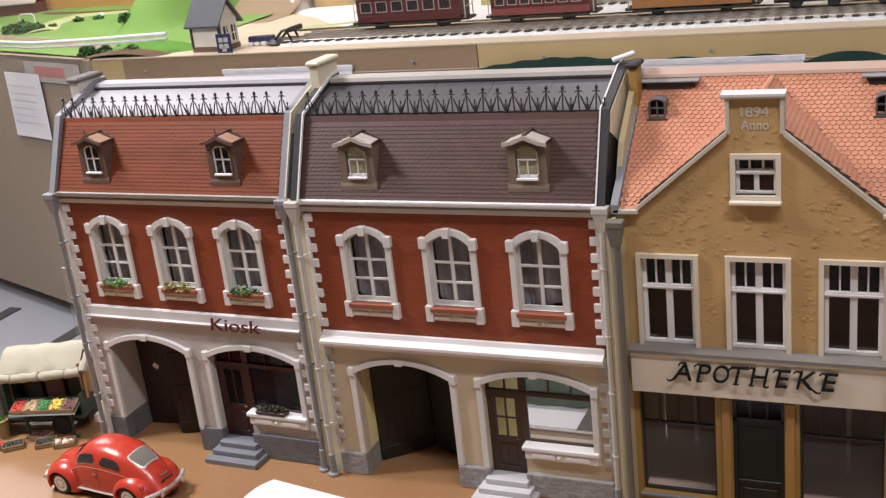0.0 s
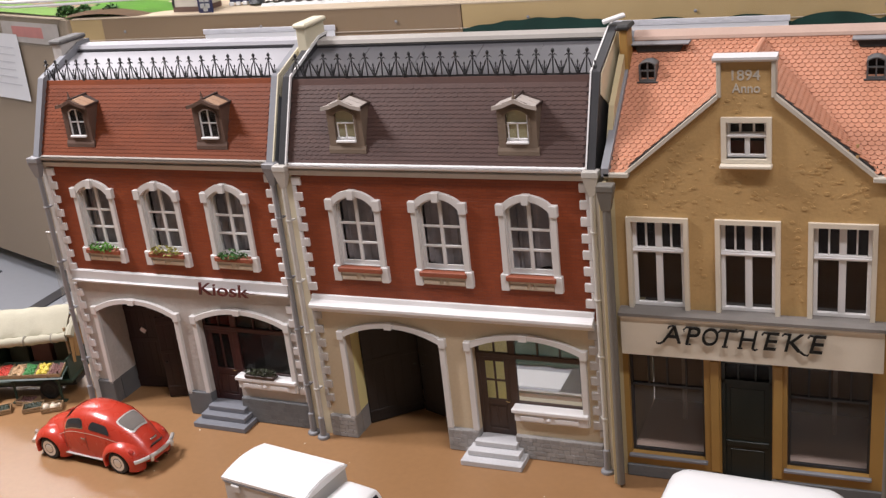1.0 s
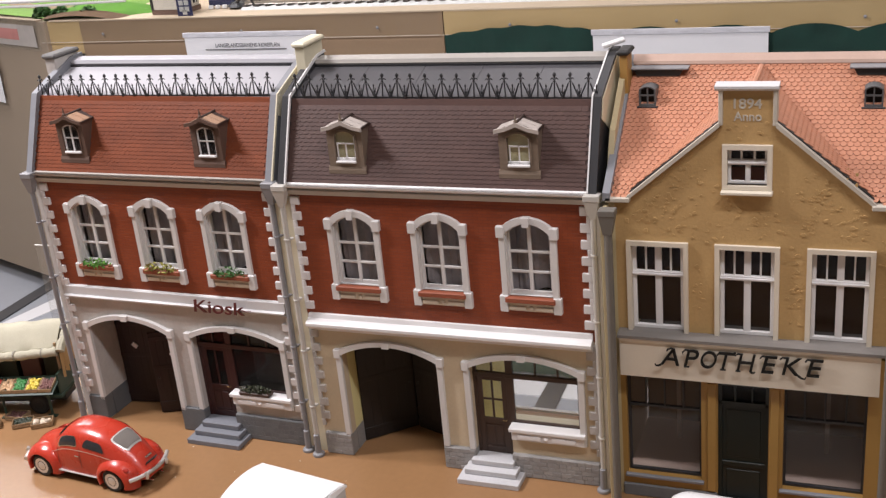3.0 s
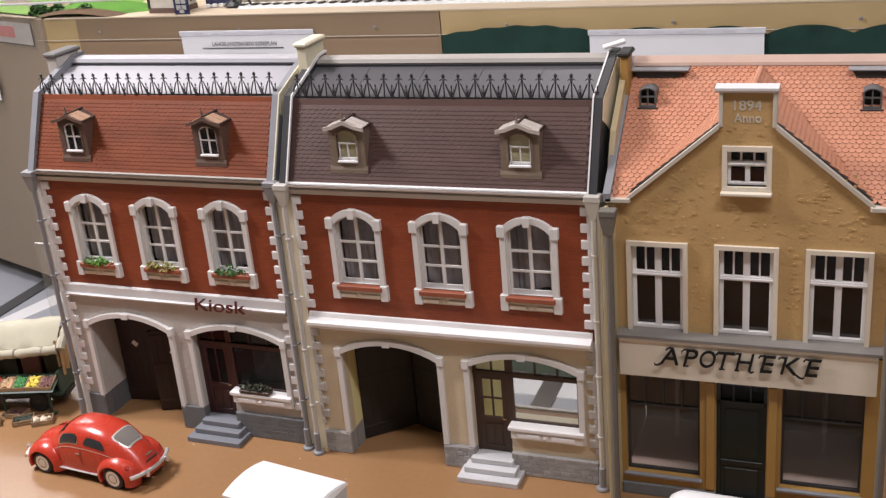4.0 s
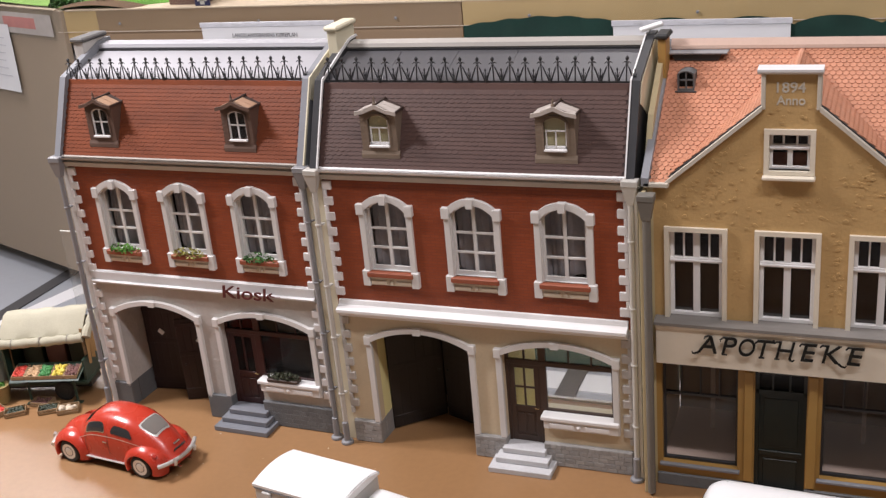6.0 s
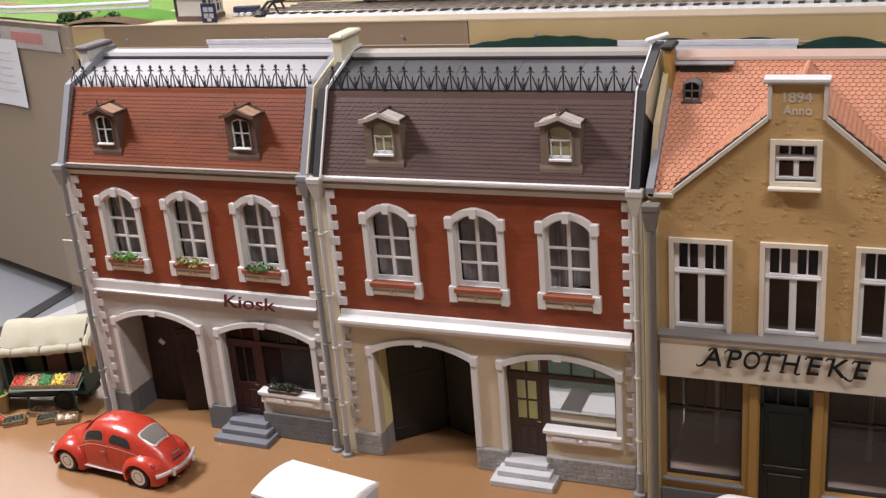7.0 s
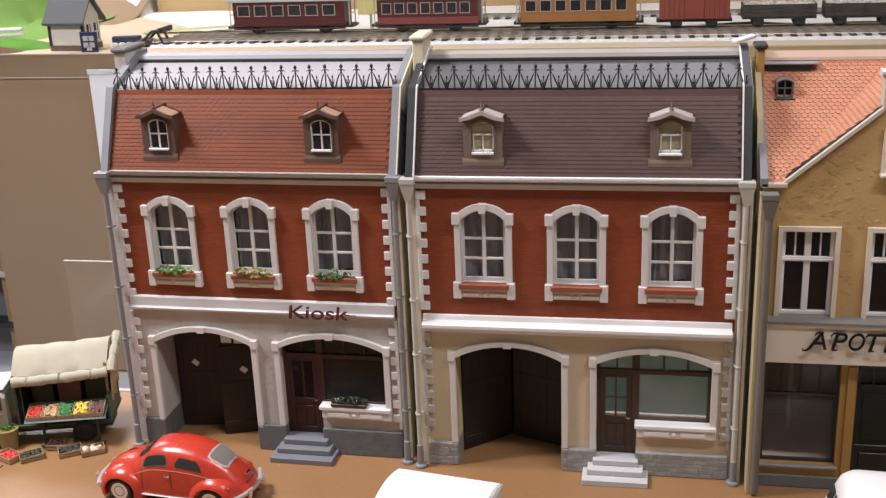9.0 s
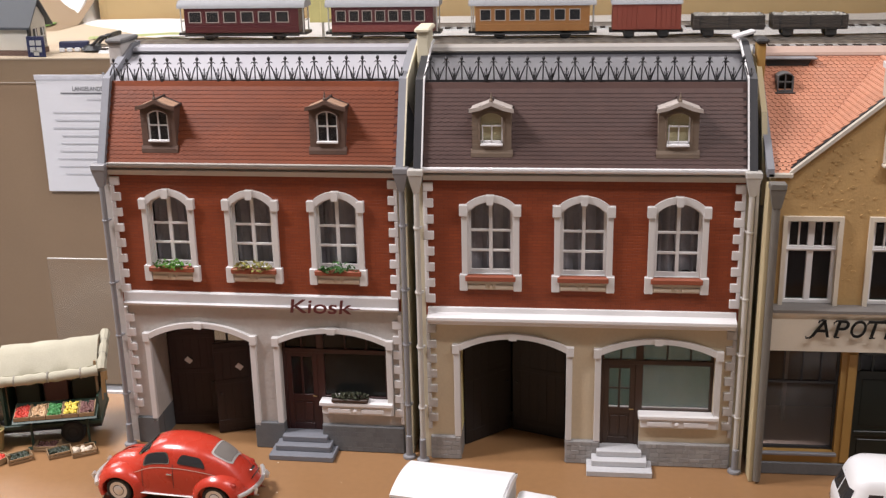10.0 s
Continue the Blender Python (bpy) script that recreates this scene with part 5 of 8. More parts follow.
# left and right verges
for x in (x0r - 0.007, x1r):
    pr = [(RE[0] - 0.004, RE[1] - 0.003), (RE[0] - 0.004, RE[1] + 0.006), (RR[0], RR[1] + 0.004), (RR[0] + 0.004, RR[1] - 0.006)]
    part("verge", Shape().yz(pr, x, x + 0.008), GREY, pharm, "grey verge flashing")
for cx in (0.020, 0.252):
    d = thing_part("roof_window", pharm)
    zc = 0.4565
    yc = RE[0] + (zc - RE[1]) / math.tan(math.pi / 2 - tilt3) - 0.014
    f = Shape()
    o = [(cx - 0.0092, zc - 0.012), (cx + 0.0092, zc - 0.012)] + arc(cx - 0.0092, cx + 0.0092, zc + 0.006, 0.0036, 8)[::-1]
    hl = [(cx - 0.0076, zc - 0.0102), (cx + 0.0076, zc - 0.0102)] + arc(cx - 0.0076, cx + 0.0076, zc + 0.0056, 0.0029, 8)[::-1]
    f.xz(o, yc - 0.004, yc + 0.016, [hl])
    f.box(cx - 0.0007, cx + 0.0007, yc - 0.003, yc, zc - 0.0102, zc + 0.0083).box(cx - 0.0076, cx + 0.0076, yc - 0.0028, yc, zc - 0.0014, zc + 0.0000)
    part("frame", f, SASHGREY, d, "small arched grey sash")
    part("sill", Shape().box(cx - 0.0115, cx + 0.0115, yc - 0.006, yc + 0.006, zc - 0.0140, zc - 0.0121, 0.0005), DARKGREY, d)
    part("backing", Shape().xz(hl, yc + 0.002, yc + 0.003), DARKROOM, d)
    yh = RE[0] + (0.4785 - RE[1]) / math.tan(math.pi / 2 - tilt3)
    part("hood", Shape().box(cx - 0.025, cx + 0.040, yh - 0.018, yh + 0.003, 0.4775, 0.4792, 0.0004), PIPE, d, "flat hood over the roof window")
    # solid black block; the shade below the hood is its colour
    part("hood_cheek", Shape().xz([(cx - 0.017, 0.4700), (cx + 0.030, 0.4700), (cx + 0.034, 0.4773), (cx - 0.021, 0.4773)], yh - 0.0145, yh + 0.001), BLACKPLASTIC, d, "black block for the shaded opening under the hood")
# chimney and pipes
ch = chimney(pharm, -0.0118, -0.0028, 0.100, 0.125, 0.40, 0.5045, OCHREDARK, BLACKPLASTIC, "ochre chimney with black cap")
PIPEDARK = surface("brown_grey_downpipe", (0.150, 0.138, 0.118), 0.5, vary=0.12)
for px in (-0.0020, PX + 0.004):
    downpipe("downpipe", pose(px, -0.027, 0), PIPEDARK, 0.366, pharm, "brown-grey downpipe", False, 0.0046, False)
part("corner_strip", Shape().box(-0.0108, -0.0062, -0.024, 0.001, 0, 0.362, 0.0006), YSIDE, pharm, "dull cream edge strip of the side wall")

# ---------------------------------------------------------------- vehicles


def loft(stations, ring, smooth_close=True):
    """Skin through rings of equal length."""
    s = Shape()
    n = len(ring(stations[0]))
    v = [p for x in stations for p in ring(x)]
    f = [(i * n + k, i * n + k + 1, (i + 1) * n + k + 1, (i + 1) * n + k) for i in range(len(stations) - 1) for k in range(n - 1)]
    f += [(i * n + n - 1, i * n, (i + 1) * n, (i + 1) * n + n - 1) for i in range(len(stations) - 1)]
    f += [tuple(range(n)), tuple(range(len(v) - 1, len(v) - n - 1, -1))]
    return s.add(v, f)


def lerp(table, x):
    xs, ys = [p[0] for p in table], [p[1] for p in table]
    return float(np.interp(x, xs, ys))


def soft(table, x):
    """A smoothed reading of a table of values."""
    return (lerp(table, x - 0.10) + 2 * lerp(table, x) + lerp(table, x + 0.10)) / 4


def wheel(parent, x, y, r, w, side, hub, cap=None):
    g = thing_part("wheel", parent)
    g.matrix_local = pose(x, y, r)
    part("tyre", Shape().lathe([(r * 0.55, -w / 2), (r * 0.9, -w / 2), (r, -w * 0.3), (r, w * 0.3), (r * 0.9, w / 2), (r * 0.55, w / 2)], axis="y", n=28), RUBBER, g, smooth=True)
    o = side * w / 2
    part("rim", Shape().lathe([(r * 0.70, o * 0.2), (r * 0.70, o * 1.02), (r * 0.60, o * 1.0), (r * 0.52, o * 0.75), (r * 0.3, o * 0.75)], axis="y", n=24), hub, g, "bright wheel rim", smooth=True)
    part("hubcap", Shape().lathe([(r * 0.66, o * 0.80), (r * 0.62, o * 1.0), (r * 0.46, o * 1.02), (r * 0.40, o * 0.96), (r * 0.36, o * 1.08), (r * 0.20, o * 1.18), (r * 0.03, o * 1.22)], axis="y", n=20), cap or CHROME, g, "" if cap else "chrome hub cap", smooth=True)
    return g


def beetle(m):
    K = 0.0498
    car = thing("toy_car", m, "glossy red rounded vintage toy car with chrome bumpers", "toy car", "toy vehicles on the street")
    top = [(-2.0, 0.42), (-1.9, 0.60), (-1.75, 0.80), (-1.5, 1.05), (-1.2, 1.25), (-0.8, 1.42), (-0.35, 1.495), (0.1, 1.49), (0.4, 1.42), (0.62, 1.27), (0.85, 1.06), (1.05, 1.01), (1.35, 0.94), (1.6, 0.84), (1.78, 0.68), (1.9, 0.48)]
    half = [(-2.0, 0.30), (-1.8, 0.44), (-1.4, 0.56), (-0.8, 0.645), (0.0, 0.665), (0.6, 0.645), (0.95, 0.59), (1.3, 0.53), (1.6, 0.44), (1.8, 0.33), (1.9, 0.22)]
    zf = [0.0, 0.18, 0.36, 0.50, 0.60, 0.74, 0.86, 0.94, 0.985, 1.0]
    green = [0.98, 1.0, 1.0, 0.985, 0.95, 0.875, 0.77, 0.60, 0.36, 0.0]
    dome = [0.95, 1.0, 1.0, 0.97, 0.93, 0.80, 0.62, 0.44, 0.24, 0.0]

    def surf(x, q):
        """A point of the skin: x along, q from the sill (0) to the crown (1)."""
        zt, w = soft(top, x), soft(half, x)
        g = max(0.0, min(1.0, (zt - 0.95) / 0.4))
        z = 0.27 + (zt - 0.27) * float(np.interp(q, np.linspace(0, 1, 10), zf))
        y = w * float(np.interp(q, np.linspace(0, 1, 10), [g * a + (1 - g) * b for a, b in zip(green, dome)]))
        return y, z

    def ring(x):
        qs = [i / 18 for i in range(19)]
        left = [(K * x, K * surf(x, q)[0], K * surf(x, q)[1]) for q in qs]
        return left + [(p[0], -p[1], p[2]) for p in reversed(left[:-1])]

    part("body", loft([-2.0 + 3.9 * i / 44 for i in range(45)], ring), CARRED, car, "glossy red domed body", smooth=True)

    def patch(name, x0, x1, q0, q1, mat, side, off=0.006, label="", trap=0.0, nx=8, nq=6):
        s, v = Shape(), []
        for i in range(nx + 1):
            for j in range(nq + 1):
                t = j / nq
                ease = lambda e: 1 - math.sqrt(max(0.0, 1 - max(0.0, (e - 0.62) / 0.38) ** 2))  # noqa: E731
                side_in = trap * t + (0.055 * (ease(t) + ease(1 - t)) if trap else 0.0)
                x = x0 + side_in + (x1 - x0 - 2 * side_in) * i / nx
                q = q0 + (q1 - q0) * t
                y, z = surf(x, q)
                y2, z2 = surf(x, min(1, q + 0.02))
                n = Vector((0, z2 - z, -(y2 - y)))
                n = n.normalized() if n.length > 1e-6 else Vector((0, 0, 1))
                v.append((K * x, K * side * (y + off * n.y), K * (z + off * n.z)))
        s.add(v, [(i * (nq + 1) + j, i * (nq + 1) + j + 1, (i + 1) * (nq + 1) + j + 1, (i + 1) * (nq + 1) + j) for i in range(nx) for j in range(nq)])
        return part(name, s, mat, car, label, smooth=True)

    for s in (-1, 1):
        patch("door_window_trim", -0.115, 0.60, 0.475, 0.655, CHROME, s, 0.010, "", 0.07, 8, 12)
        patch("door_window", -0.09, 0.565, 0.487, 0.645, CARGLASS, s, 0.018, "open side window", 0.07, 8, 12)
        patch("quarter_window", -0.98, -0.27, 0.487, 0.640, CARGLASS, s, 0.018, "dark quarter window", 0.12, 8, 12)
        patch("waist_trim", -1.35, 1.0, 0.405, 0.42, SILVER, s, 0.014, "chrome waist strip", 0, 24, 1)
        for xs in (-0.185, 0.60):
            patch("door_seam", xs, xs + 0.014, 0.10, 0.475, RUBBER, s, 0.004, "", 0, 1, 8)
        b = Shape().box(-K * 0.78, K * 0.78, s * K * 0.62 - 0.0035, s * K * 0.62 + 0.0035, K * 0.25, K * 0.29, 0.0008)
        part("running_board", b, SILVER, car, "silver running board")
        part("door_handle", Shape().box(-K * 0.16, -K * 0.02, s * K * 0.675 - 0.0008, s * K * 0.675 + 0.0008, K * 0.79, K * 0.83, 0.0005), CHROME, car)
        for wx, st in ((1.2, 1.15), (-1.2, 1.18)):
            f, n, prof = Shape(), 20, [(0.40, 0.56), (0.52, 0.55), (0.63, 0.51), (0.71, 0.455), (0.765, 0.39), (0.77, 0.36), (0.755, 0.345), (0.40, 0.345)]
            v = []
            for i in range(n + 1):
                a = math.radians(-22 + 224 * i / n)
                for y, r in prof:
                    v.append((K * (wx + st * r * math.cos(a)), s * K * y, K * (0.30 + r * math.sin(a) * (1.0 if wx < 0 else 1.02))))
            k = len(prof)
            f.add(v, [(i * k + j, i * k + j + 1, (i + 1) * k + j + 1, (i + 1) * k + j) for i in range(n) for j in range(k - 1)] + [tuple(range(k)), tuple(range(len(v) - 1, len(v) - k - 1, -1))])
            part("fender", f, CARRED, car, smooth=True)
            wheel(car, K * wx, s * K * 0.655, K * 0.315, K * 0.17, s, SILVER, SILVER)
        part("headlight", Shape().lathe([(0.0055, -0.004), (0.0062, 0.002), (0.0058, 0.0035), (0.003, 0.0048), (0.0004, 0.0052)], (0, 0, 0), "x", 16).turned(pose(K * 1.53, s * K * 0.55, K * 0.60, 0, -20, 0)), CHROME, car, "chrome-rimmed headlight", smooth=True)
        part("tail_light", Shape().lathe([(0.0034, 0.003), (0.0036, -0.001), (0.0026, -0.003), (0.0004, -0.0038)], (0, 0, 0), "x", 12).turned(pose(-K * 1.62, s * K * 0.60, K * 0.62, 0, -20, 0)), surface("red_lens", (0.35, 0.03, 0.02), 0.2) if not bpy.data.materials.get("red_lens") else bpy.data.materials["red_lens"], car, "red tail light", smooth=True)
        part("exhaust", Shape().tube([(-K * 1.9, s * K * 0.2, K * 0.22), (-K * 2.08, s * K * 0.2, K * 0.21)], 0.0012, 8), CHROME, car)
    for sx_, x in ((1, 1.96), (-1, -2.04)):
        pts = [(K * (x - sx_ * 0.22 * (abs(y) / 0.72) ** 2.2), K * y, K * 0.44) for y in np.linspace(-0.74, 0.74, 13)]
        part("bumper", Shape().tube(pts, 0.0027, 8), SILVER, car, "bright chrome bumper", smooth=True)
        for y in (-0.38, 0.38):
            part("overrider", Shape().tube([(K * (x + sx_ * 0.03), K * y, K * 0.36), (K * (x + sx_ * 0.06), K * y, K * 0.46), (K * (x + sx_ * 0.0), K * y, K * 0.53)], 0.0022, 8), SILVER, car, smooth=True)

    def across(name, x0, x1, q, mat, off, label):
        s, v, nx, ny = Shape(), [], 8, 12
        for i in range(nx + 1):
            x = x0 + (x1 - x0) * i / nx
            for j in range(ny + 1):
                t = (-1 + 2 * j / ny) * (1 - 0.16 * max(0.0, abs(2 * i / nx - 1) - 0.5) ** 2 * 4)
                y, z = surf(x, 1 - abs(t) * (1 - q) * (1 - 0.10 * i / nx if x1 > x0 else 1))
                v.append((K * x + (-off if x < 0 else off) * 0.7, K * y * (1 if t > 0 else -1) * 1.0, K * z + off * 0.8))
        s.add(v, [(i * (ny + 1) + j, i * (ny + 1) + j + 1, (i + 1) * (ny + 1) + j + 1, (i + 1) * (ny + 1) + j) for i in range(nx) for j in range(ny)])
        return part(name, s, mat, car, label, smooth=True)

    across("rear_window_trim", -1.51, -1.03, 0.738, SILVER, 0.0005, "chrome rear window frame")
    across("rear_window", -1.465, -1.070, 0.768, REARGLASS, 0.0010, "grey rear window")
    across("windscreen_trim", 0.44, 0.80, 0.72, CHROME, 0.0005, "chrome windscreen frame")
    across("windscreen", 0.47, 0.77, 0.745, CARGLASS, 0.0010, "dark windscreen")
    part("number_plate", Shape().box(-0.0006, 0.0006, -K * 0.2, K * 0.2, -K * 0.05, K * 0.05).turned(pose(-K * 1.945, 0, K * 0.66, 0, -32, 0)), BLACKPLASTIC, car, "blank dark plate")
    part("plate_lamp", Shape().box(-0.002, 0.001, -K * 0.12, K * 0.12, -0.0012, 0.0012, 0.0008).turned(pose(-K * 1.87, 0, K * 0.79, 0, -32, 0)), CHROME, car)
    part("floor_pan", Shape().box(-K * 1.7, K * 1.7, -K * 0.5, K * 0.5, K * 0.20, K * 0.30), BLACKPLASTIC, car)
    return car


beetle(pose(-0.946, 0.921, 0, 0, 0, 174.5))


def box_truck(m):
    t = thing("toy_box_truck", m, "white toy delivery truck with a plain arched box body", "toy truck", "toy vehicles on the street")
    L, W = 0.118, 0.073

    def roof(x):
        pts = [(x, -W / 2 - 0.0012, 0.0745), (x, -W / 2 - 0.0012, 0.0775)] + [(x, y, 0.0775 + 0.0058 * (1 - (2 * y / W) ** 2)) for y in np.linspace(-W / 2, W / 2, 13)] + [(x, W / 2 + 0.0012, 0.0775), (x, W / 2 + 0.0012, 0.0745)]
        return pts

    part("box_body", Shape().box(0, L, -W / 2, W / 2, 0.014, 0.0745, 0.0015), VANGREY, t, "pale grey box sides")
    part("box_roof", loft([-0.001, 0.002, L - 0.002, L + 0.001], roof), VANWHITE, t, "arched white roof", smooth=True)
    part("front_bulkhead", Shape().yz([(y, z) for _, y, z in roof(0)][1:-1], L - 0.002, L + 0.0006), VANGREY, t)
    part("side_vent", Shape().box(0.012, 0.024, -W / 2 - 0.003, -W / 2, 0.062, 0.071, 0.001), VANGREY, t)
    part("side_rail", Shape().box(0.0, L, -W / 2 - 0.0012, -W / 2, 0.0715, 0.0735, 0.0004), GREY, t)
    cabw = 0.058
    cab = [(0.006, 0.018), (0.078, 0.018), (0.080, 0.034), (0.0585, 0.040), (0.0475, 0.0605), (0.044, 0.064), (0.010, 0.066), (0.006, 0.064)]
    c = Shape()
    k = len(cab)
    for inset, y in ((0.004, -cabw / 2), (0.0, -cabw / 2 + 0.006), (0.0, cabw / 2 - 0.006), (0.004, cabw / 2)):
        c.v += [(L + x, y, z - (inset if z > 0.03 else 0)) for x, z in cab]
    for r in range(3):
        c.f += [(r * k + i, r * k + (i + 1) % k, (r + 1) * k + (i + 1) % k, (r + 1) * k + i) for i in range(k)]
    c.f += [tuple(range(k)), tuple(range(4 * k - 1, 3 * k - 1, -1))]
    part("cab", c, VANWHITE, t, "white cab with short bonnet", smooth=True)
    ws = Shape().add([(L + 0.0595, -0.024, 0.0405), (L + 0.0595, 0.024, 0.0405), (L + 0.0487, 0.022, 0.0598), (L + 0.0487, -0.022, 0.0598)], [(0, 1, 2, 3)])
    part("windscreen", ws, CARGLASS, t, "dark windscreen")
    for s in (-1, 1):
        part("side_window", Shape().box(L + 0.018, L + 0.042, s * (cabw / 2 + 0.0004) - 0.0003, s * (cabw / 2 + 0.0004) + 0.0003, 0.043, 0.058, 0.0002), CARGLASS, t)
        part("headlight", Shape().lathe([(0.004, 0.0), (0.0042, 0.003), (0.0015, 0.005)], (L + 0.078, s * 0.020, 0.027), "x", 12), CHROME, t)
        for wx in (0.026, L + 0.056):
            wheel(t, wx, s * 0.027, 0.0155, 0.010, s, VANGREY)
    part("chassis", Shape().box(0.004, L + 0.076, -0.018, 0.018, 0.009, 0.0145), BLACKPLASTIC, t)
    part("bumper", Shape().box(L + 0.079, L + 0.083, -0.028, 0.028, 0.014, 0.019, 0.001), CHROME, t)
    part("aerial", Shape().tube([(L + 0.050, -0.027, 0.058), (L + 0.053, -0.030, 0.086)], 0.0004, 5), CHROME, t, "thin whip aerial")
    return t


box_truck(pose(-0.6655, 0.8370, 0, 0, 0, -9.5))


def camper_bus(m):
    b = thing("toy_bus", m, "white rounded vintage toy minibus with dark windows", "toy bus", "toy vehicles on the street")
    levels = [(0.016, 0.036, 0.188, 0.004, 0.014), (0.022, 0.039, 0.192, 0.0, 0.016), (0.046, 0.039, 0.193, 0.0, 0.018), (0.052, 0.0386, 0.1922, 0.0005, 0.018), (0.056, 0.0376, 0.190, 0.002, 0.018),
              (0.076, 0.0344, 0.182, 0.007, 0.017), (0.0825, 0.0325, 0.179, 0.009, 0.016), (0.0875, 0.0285, 0.174, 0.014, 0.015), (0.0905, 0.021, 0.165, 0.022, 0.012), (0.0918, 0.010, 0.145, 0.045, 0.006)]

    def at(z):
        return [float(np.interp(z, [q[0] for q in levels], [q[i] for q in levels])) for i in range(1, 5)]

    def front(z, y, off=0.0):
        w, f, _, r = at(z)
        d = max(0.0, abs(y) - (w - r))
        return f - r + math.sqrt(max(0.0, r * r - d * d)) + off

    body = Shape()
    corners = ((1, 1), (-1, 1), (-1, -1), (1, -1))
    for z, w, f, e, r in levels:
        for k, (a, c) in enumerate(corners):
            cx, cy = (f - r if a > 0 else e + r), c * (w - r)
            for i in range(7):
                q = math.radians(90 * i / 6 + 90 * k)
                body.v.append((cx + r * math.cos(q), cy + r * math.sin(q), z))
    n = 28
    body.f = [(i * n + j, i * n + (j + 1) % n, (i + 1) * n + (j + 1) % n, (i + 1) * n + j) for i in range(len(levels) - 1) for j in range(n)]
    body.f += [tuple(range(n)), tuple(range(len(body.v) - n, len(body.v)))]
    part("body", body, VANWHITE, b, "glossy white rounded body", smooth=True)
    for s in (-1, 1):
        for x0, x1 in ((0.024, 0.050), (0.055, 0.083), (0.088, 0.116), (0.121, 0.147), (0.152, 0.170)):
            w0, w1 = at(0.0575)[0], at(0.0725)[0]
            v = [(x0, s * w0, 0.0575), (x1, s * w0, 0.0575), (x1 - (0.004 if x1 > 0.16 else 0), s * w1, 0.0725), (x0, s * w1, 0.0725)]
            part("side_window", Shape().add([(p[0], p[1] + s * 0.0004, p[2]) for p in v] + [(p[0], p[1] - s * 0.001, p[2]) for p in v], [(0, 1, 2, 3), (4, 7, 6, 5), (0, 4, 5, 1), (1, 5, 6, 2), (2, 6, 7, 3), (3, 7, 4, 0)]), CARGLASS, b, "dark side window")
        for wx in (0.040, 0.150):
            wheel(b, wx, s * 0.033, 0.0155, 0.010, s, VANGREY)
        g = Shape()
        for j in range(4):
            z = 0.0565 + 0.0165 * j / 3
            for i in range(9):
                y = 0.0015 + (at(z)[0] - 0.0075) * i / 8
                g.v.append((front(z, y, 0.0005), s * y, z))
        g.f = [(j * 9 + i, j * 9 + i + 1, (j + 1) * 9 + i + 1, (j + 1) * 9 + i) for j in range(3) for i in range(8)]
        part("windscreen", g, CARGLASS, b, "split windscreen half", smooth=True)
        part("headlight", Shape().lathe([(0.0052, -0.004), (0.0055, 0.002), (0.002, 0.004)], (0.1895, s * 0.024, 0.036), "x", 14), CHROME, b)
    part("bumper", Shape().tube([(0.186, -0.037, 0.021), (0.196, -0.02, 0.021), (0.197, 0.0, 0.021), (0.196, 0.02, 0.021), (0.186, 0.037, 0.021)], 0.0028, 8), VANGREY, b, smooth=True)
    part("underbody", Shape().box(0.010, 0.182, -0.030, 0.030, 0.010, 0.018), BLACKPLASTIC, b)
    return b


camper_bus(pose(-0.012, 0.872, 0, 0, 0, 180 - 3))

# ---------------------------------------------------------------- market truck and goods
CANVAS = surface("cream_canvas", (0.42, 0.395, 0.30), 0.85, vary=0.12, coarse=40, fine=700, bump=0.5)
OLIVE = surface("grey_olive_paint", (0.30, 0.285, 0.24), 0.45, vary=0.10, bump=0.05)
PALEROOF = surface("pale_grey_cab_roof", (0.50, 0.49, 0.46), 0.35, vary=0.05, bump=0.02)
BOTTLE = surface("dark_green_board", (0.02, 0.045, 0.03), 0.5, vary=0.15)
CRATE = surface("raw_crate_wood", (0.33, 0.22, 0.12), 0.7, vary=0.2, coarse=60)
VEG = {"tomato": (0.55, 0.05, 0.03), "potato": (0.55, 0.36, 0.20), "cucumber": (0.05, 0.22, 0.06), "lemon": (0.70, 0.55, 0.08), "beetroot": (0.16, 0.07, 0.06), "onion": (0.62, 0.52, 0.40), "kale": (0.028, 0.038, 0.022)}
VEGMAT = {k: surface(k + "_skin", c, 0.5, vary=0.15, coarse=80, bump=0.1, rand=0.2) for k, c in VEG.items()}


def ball(c, r, rng, n=6):
    s = Shape().lathe([(r * 0.25, -r * 0.95), (r * 0.8, -r * 0.6), (r, 0), (r * 0.8, r * 0.6), (r * 0.25, r * 0.95)], n=n)
    return s.turned(Matrix.Translation(c) @ Euler((rng.uniform(0, 3), rng.uniform(0, 3), rng.uniform(0, 3))).to_matrix().to_4x4())


def heap(x0, x1, y0, y1, z0, slope, r, rng, count):
    s = Shape()
    for _ in range(count):
        x, y = rng.uniform(x0 + r, x1 - r), rng.uniform(y0 + r, y1 - r)
        b = ball((x, y, z0 + slope * (y - y0) + r * rng.uniform(0.3, 1.3)), r * rng.uniform(0.8, 1.15), rng)
        s.add(b.v, b.f)
    return s


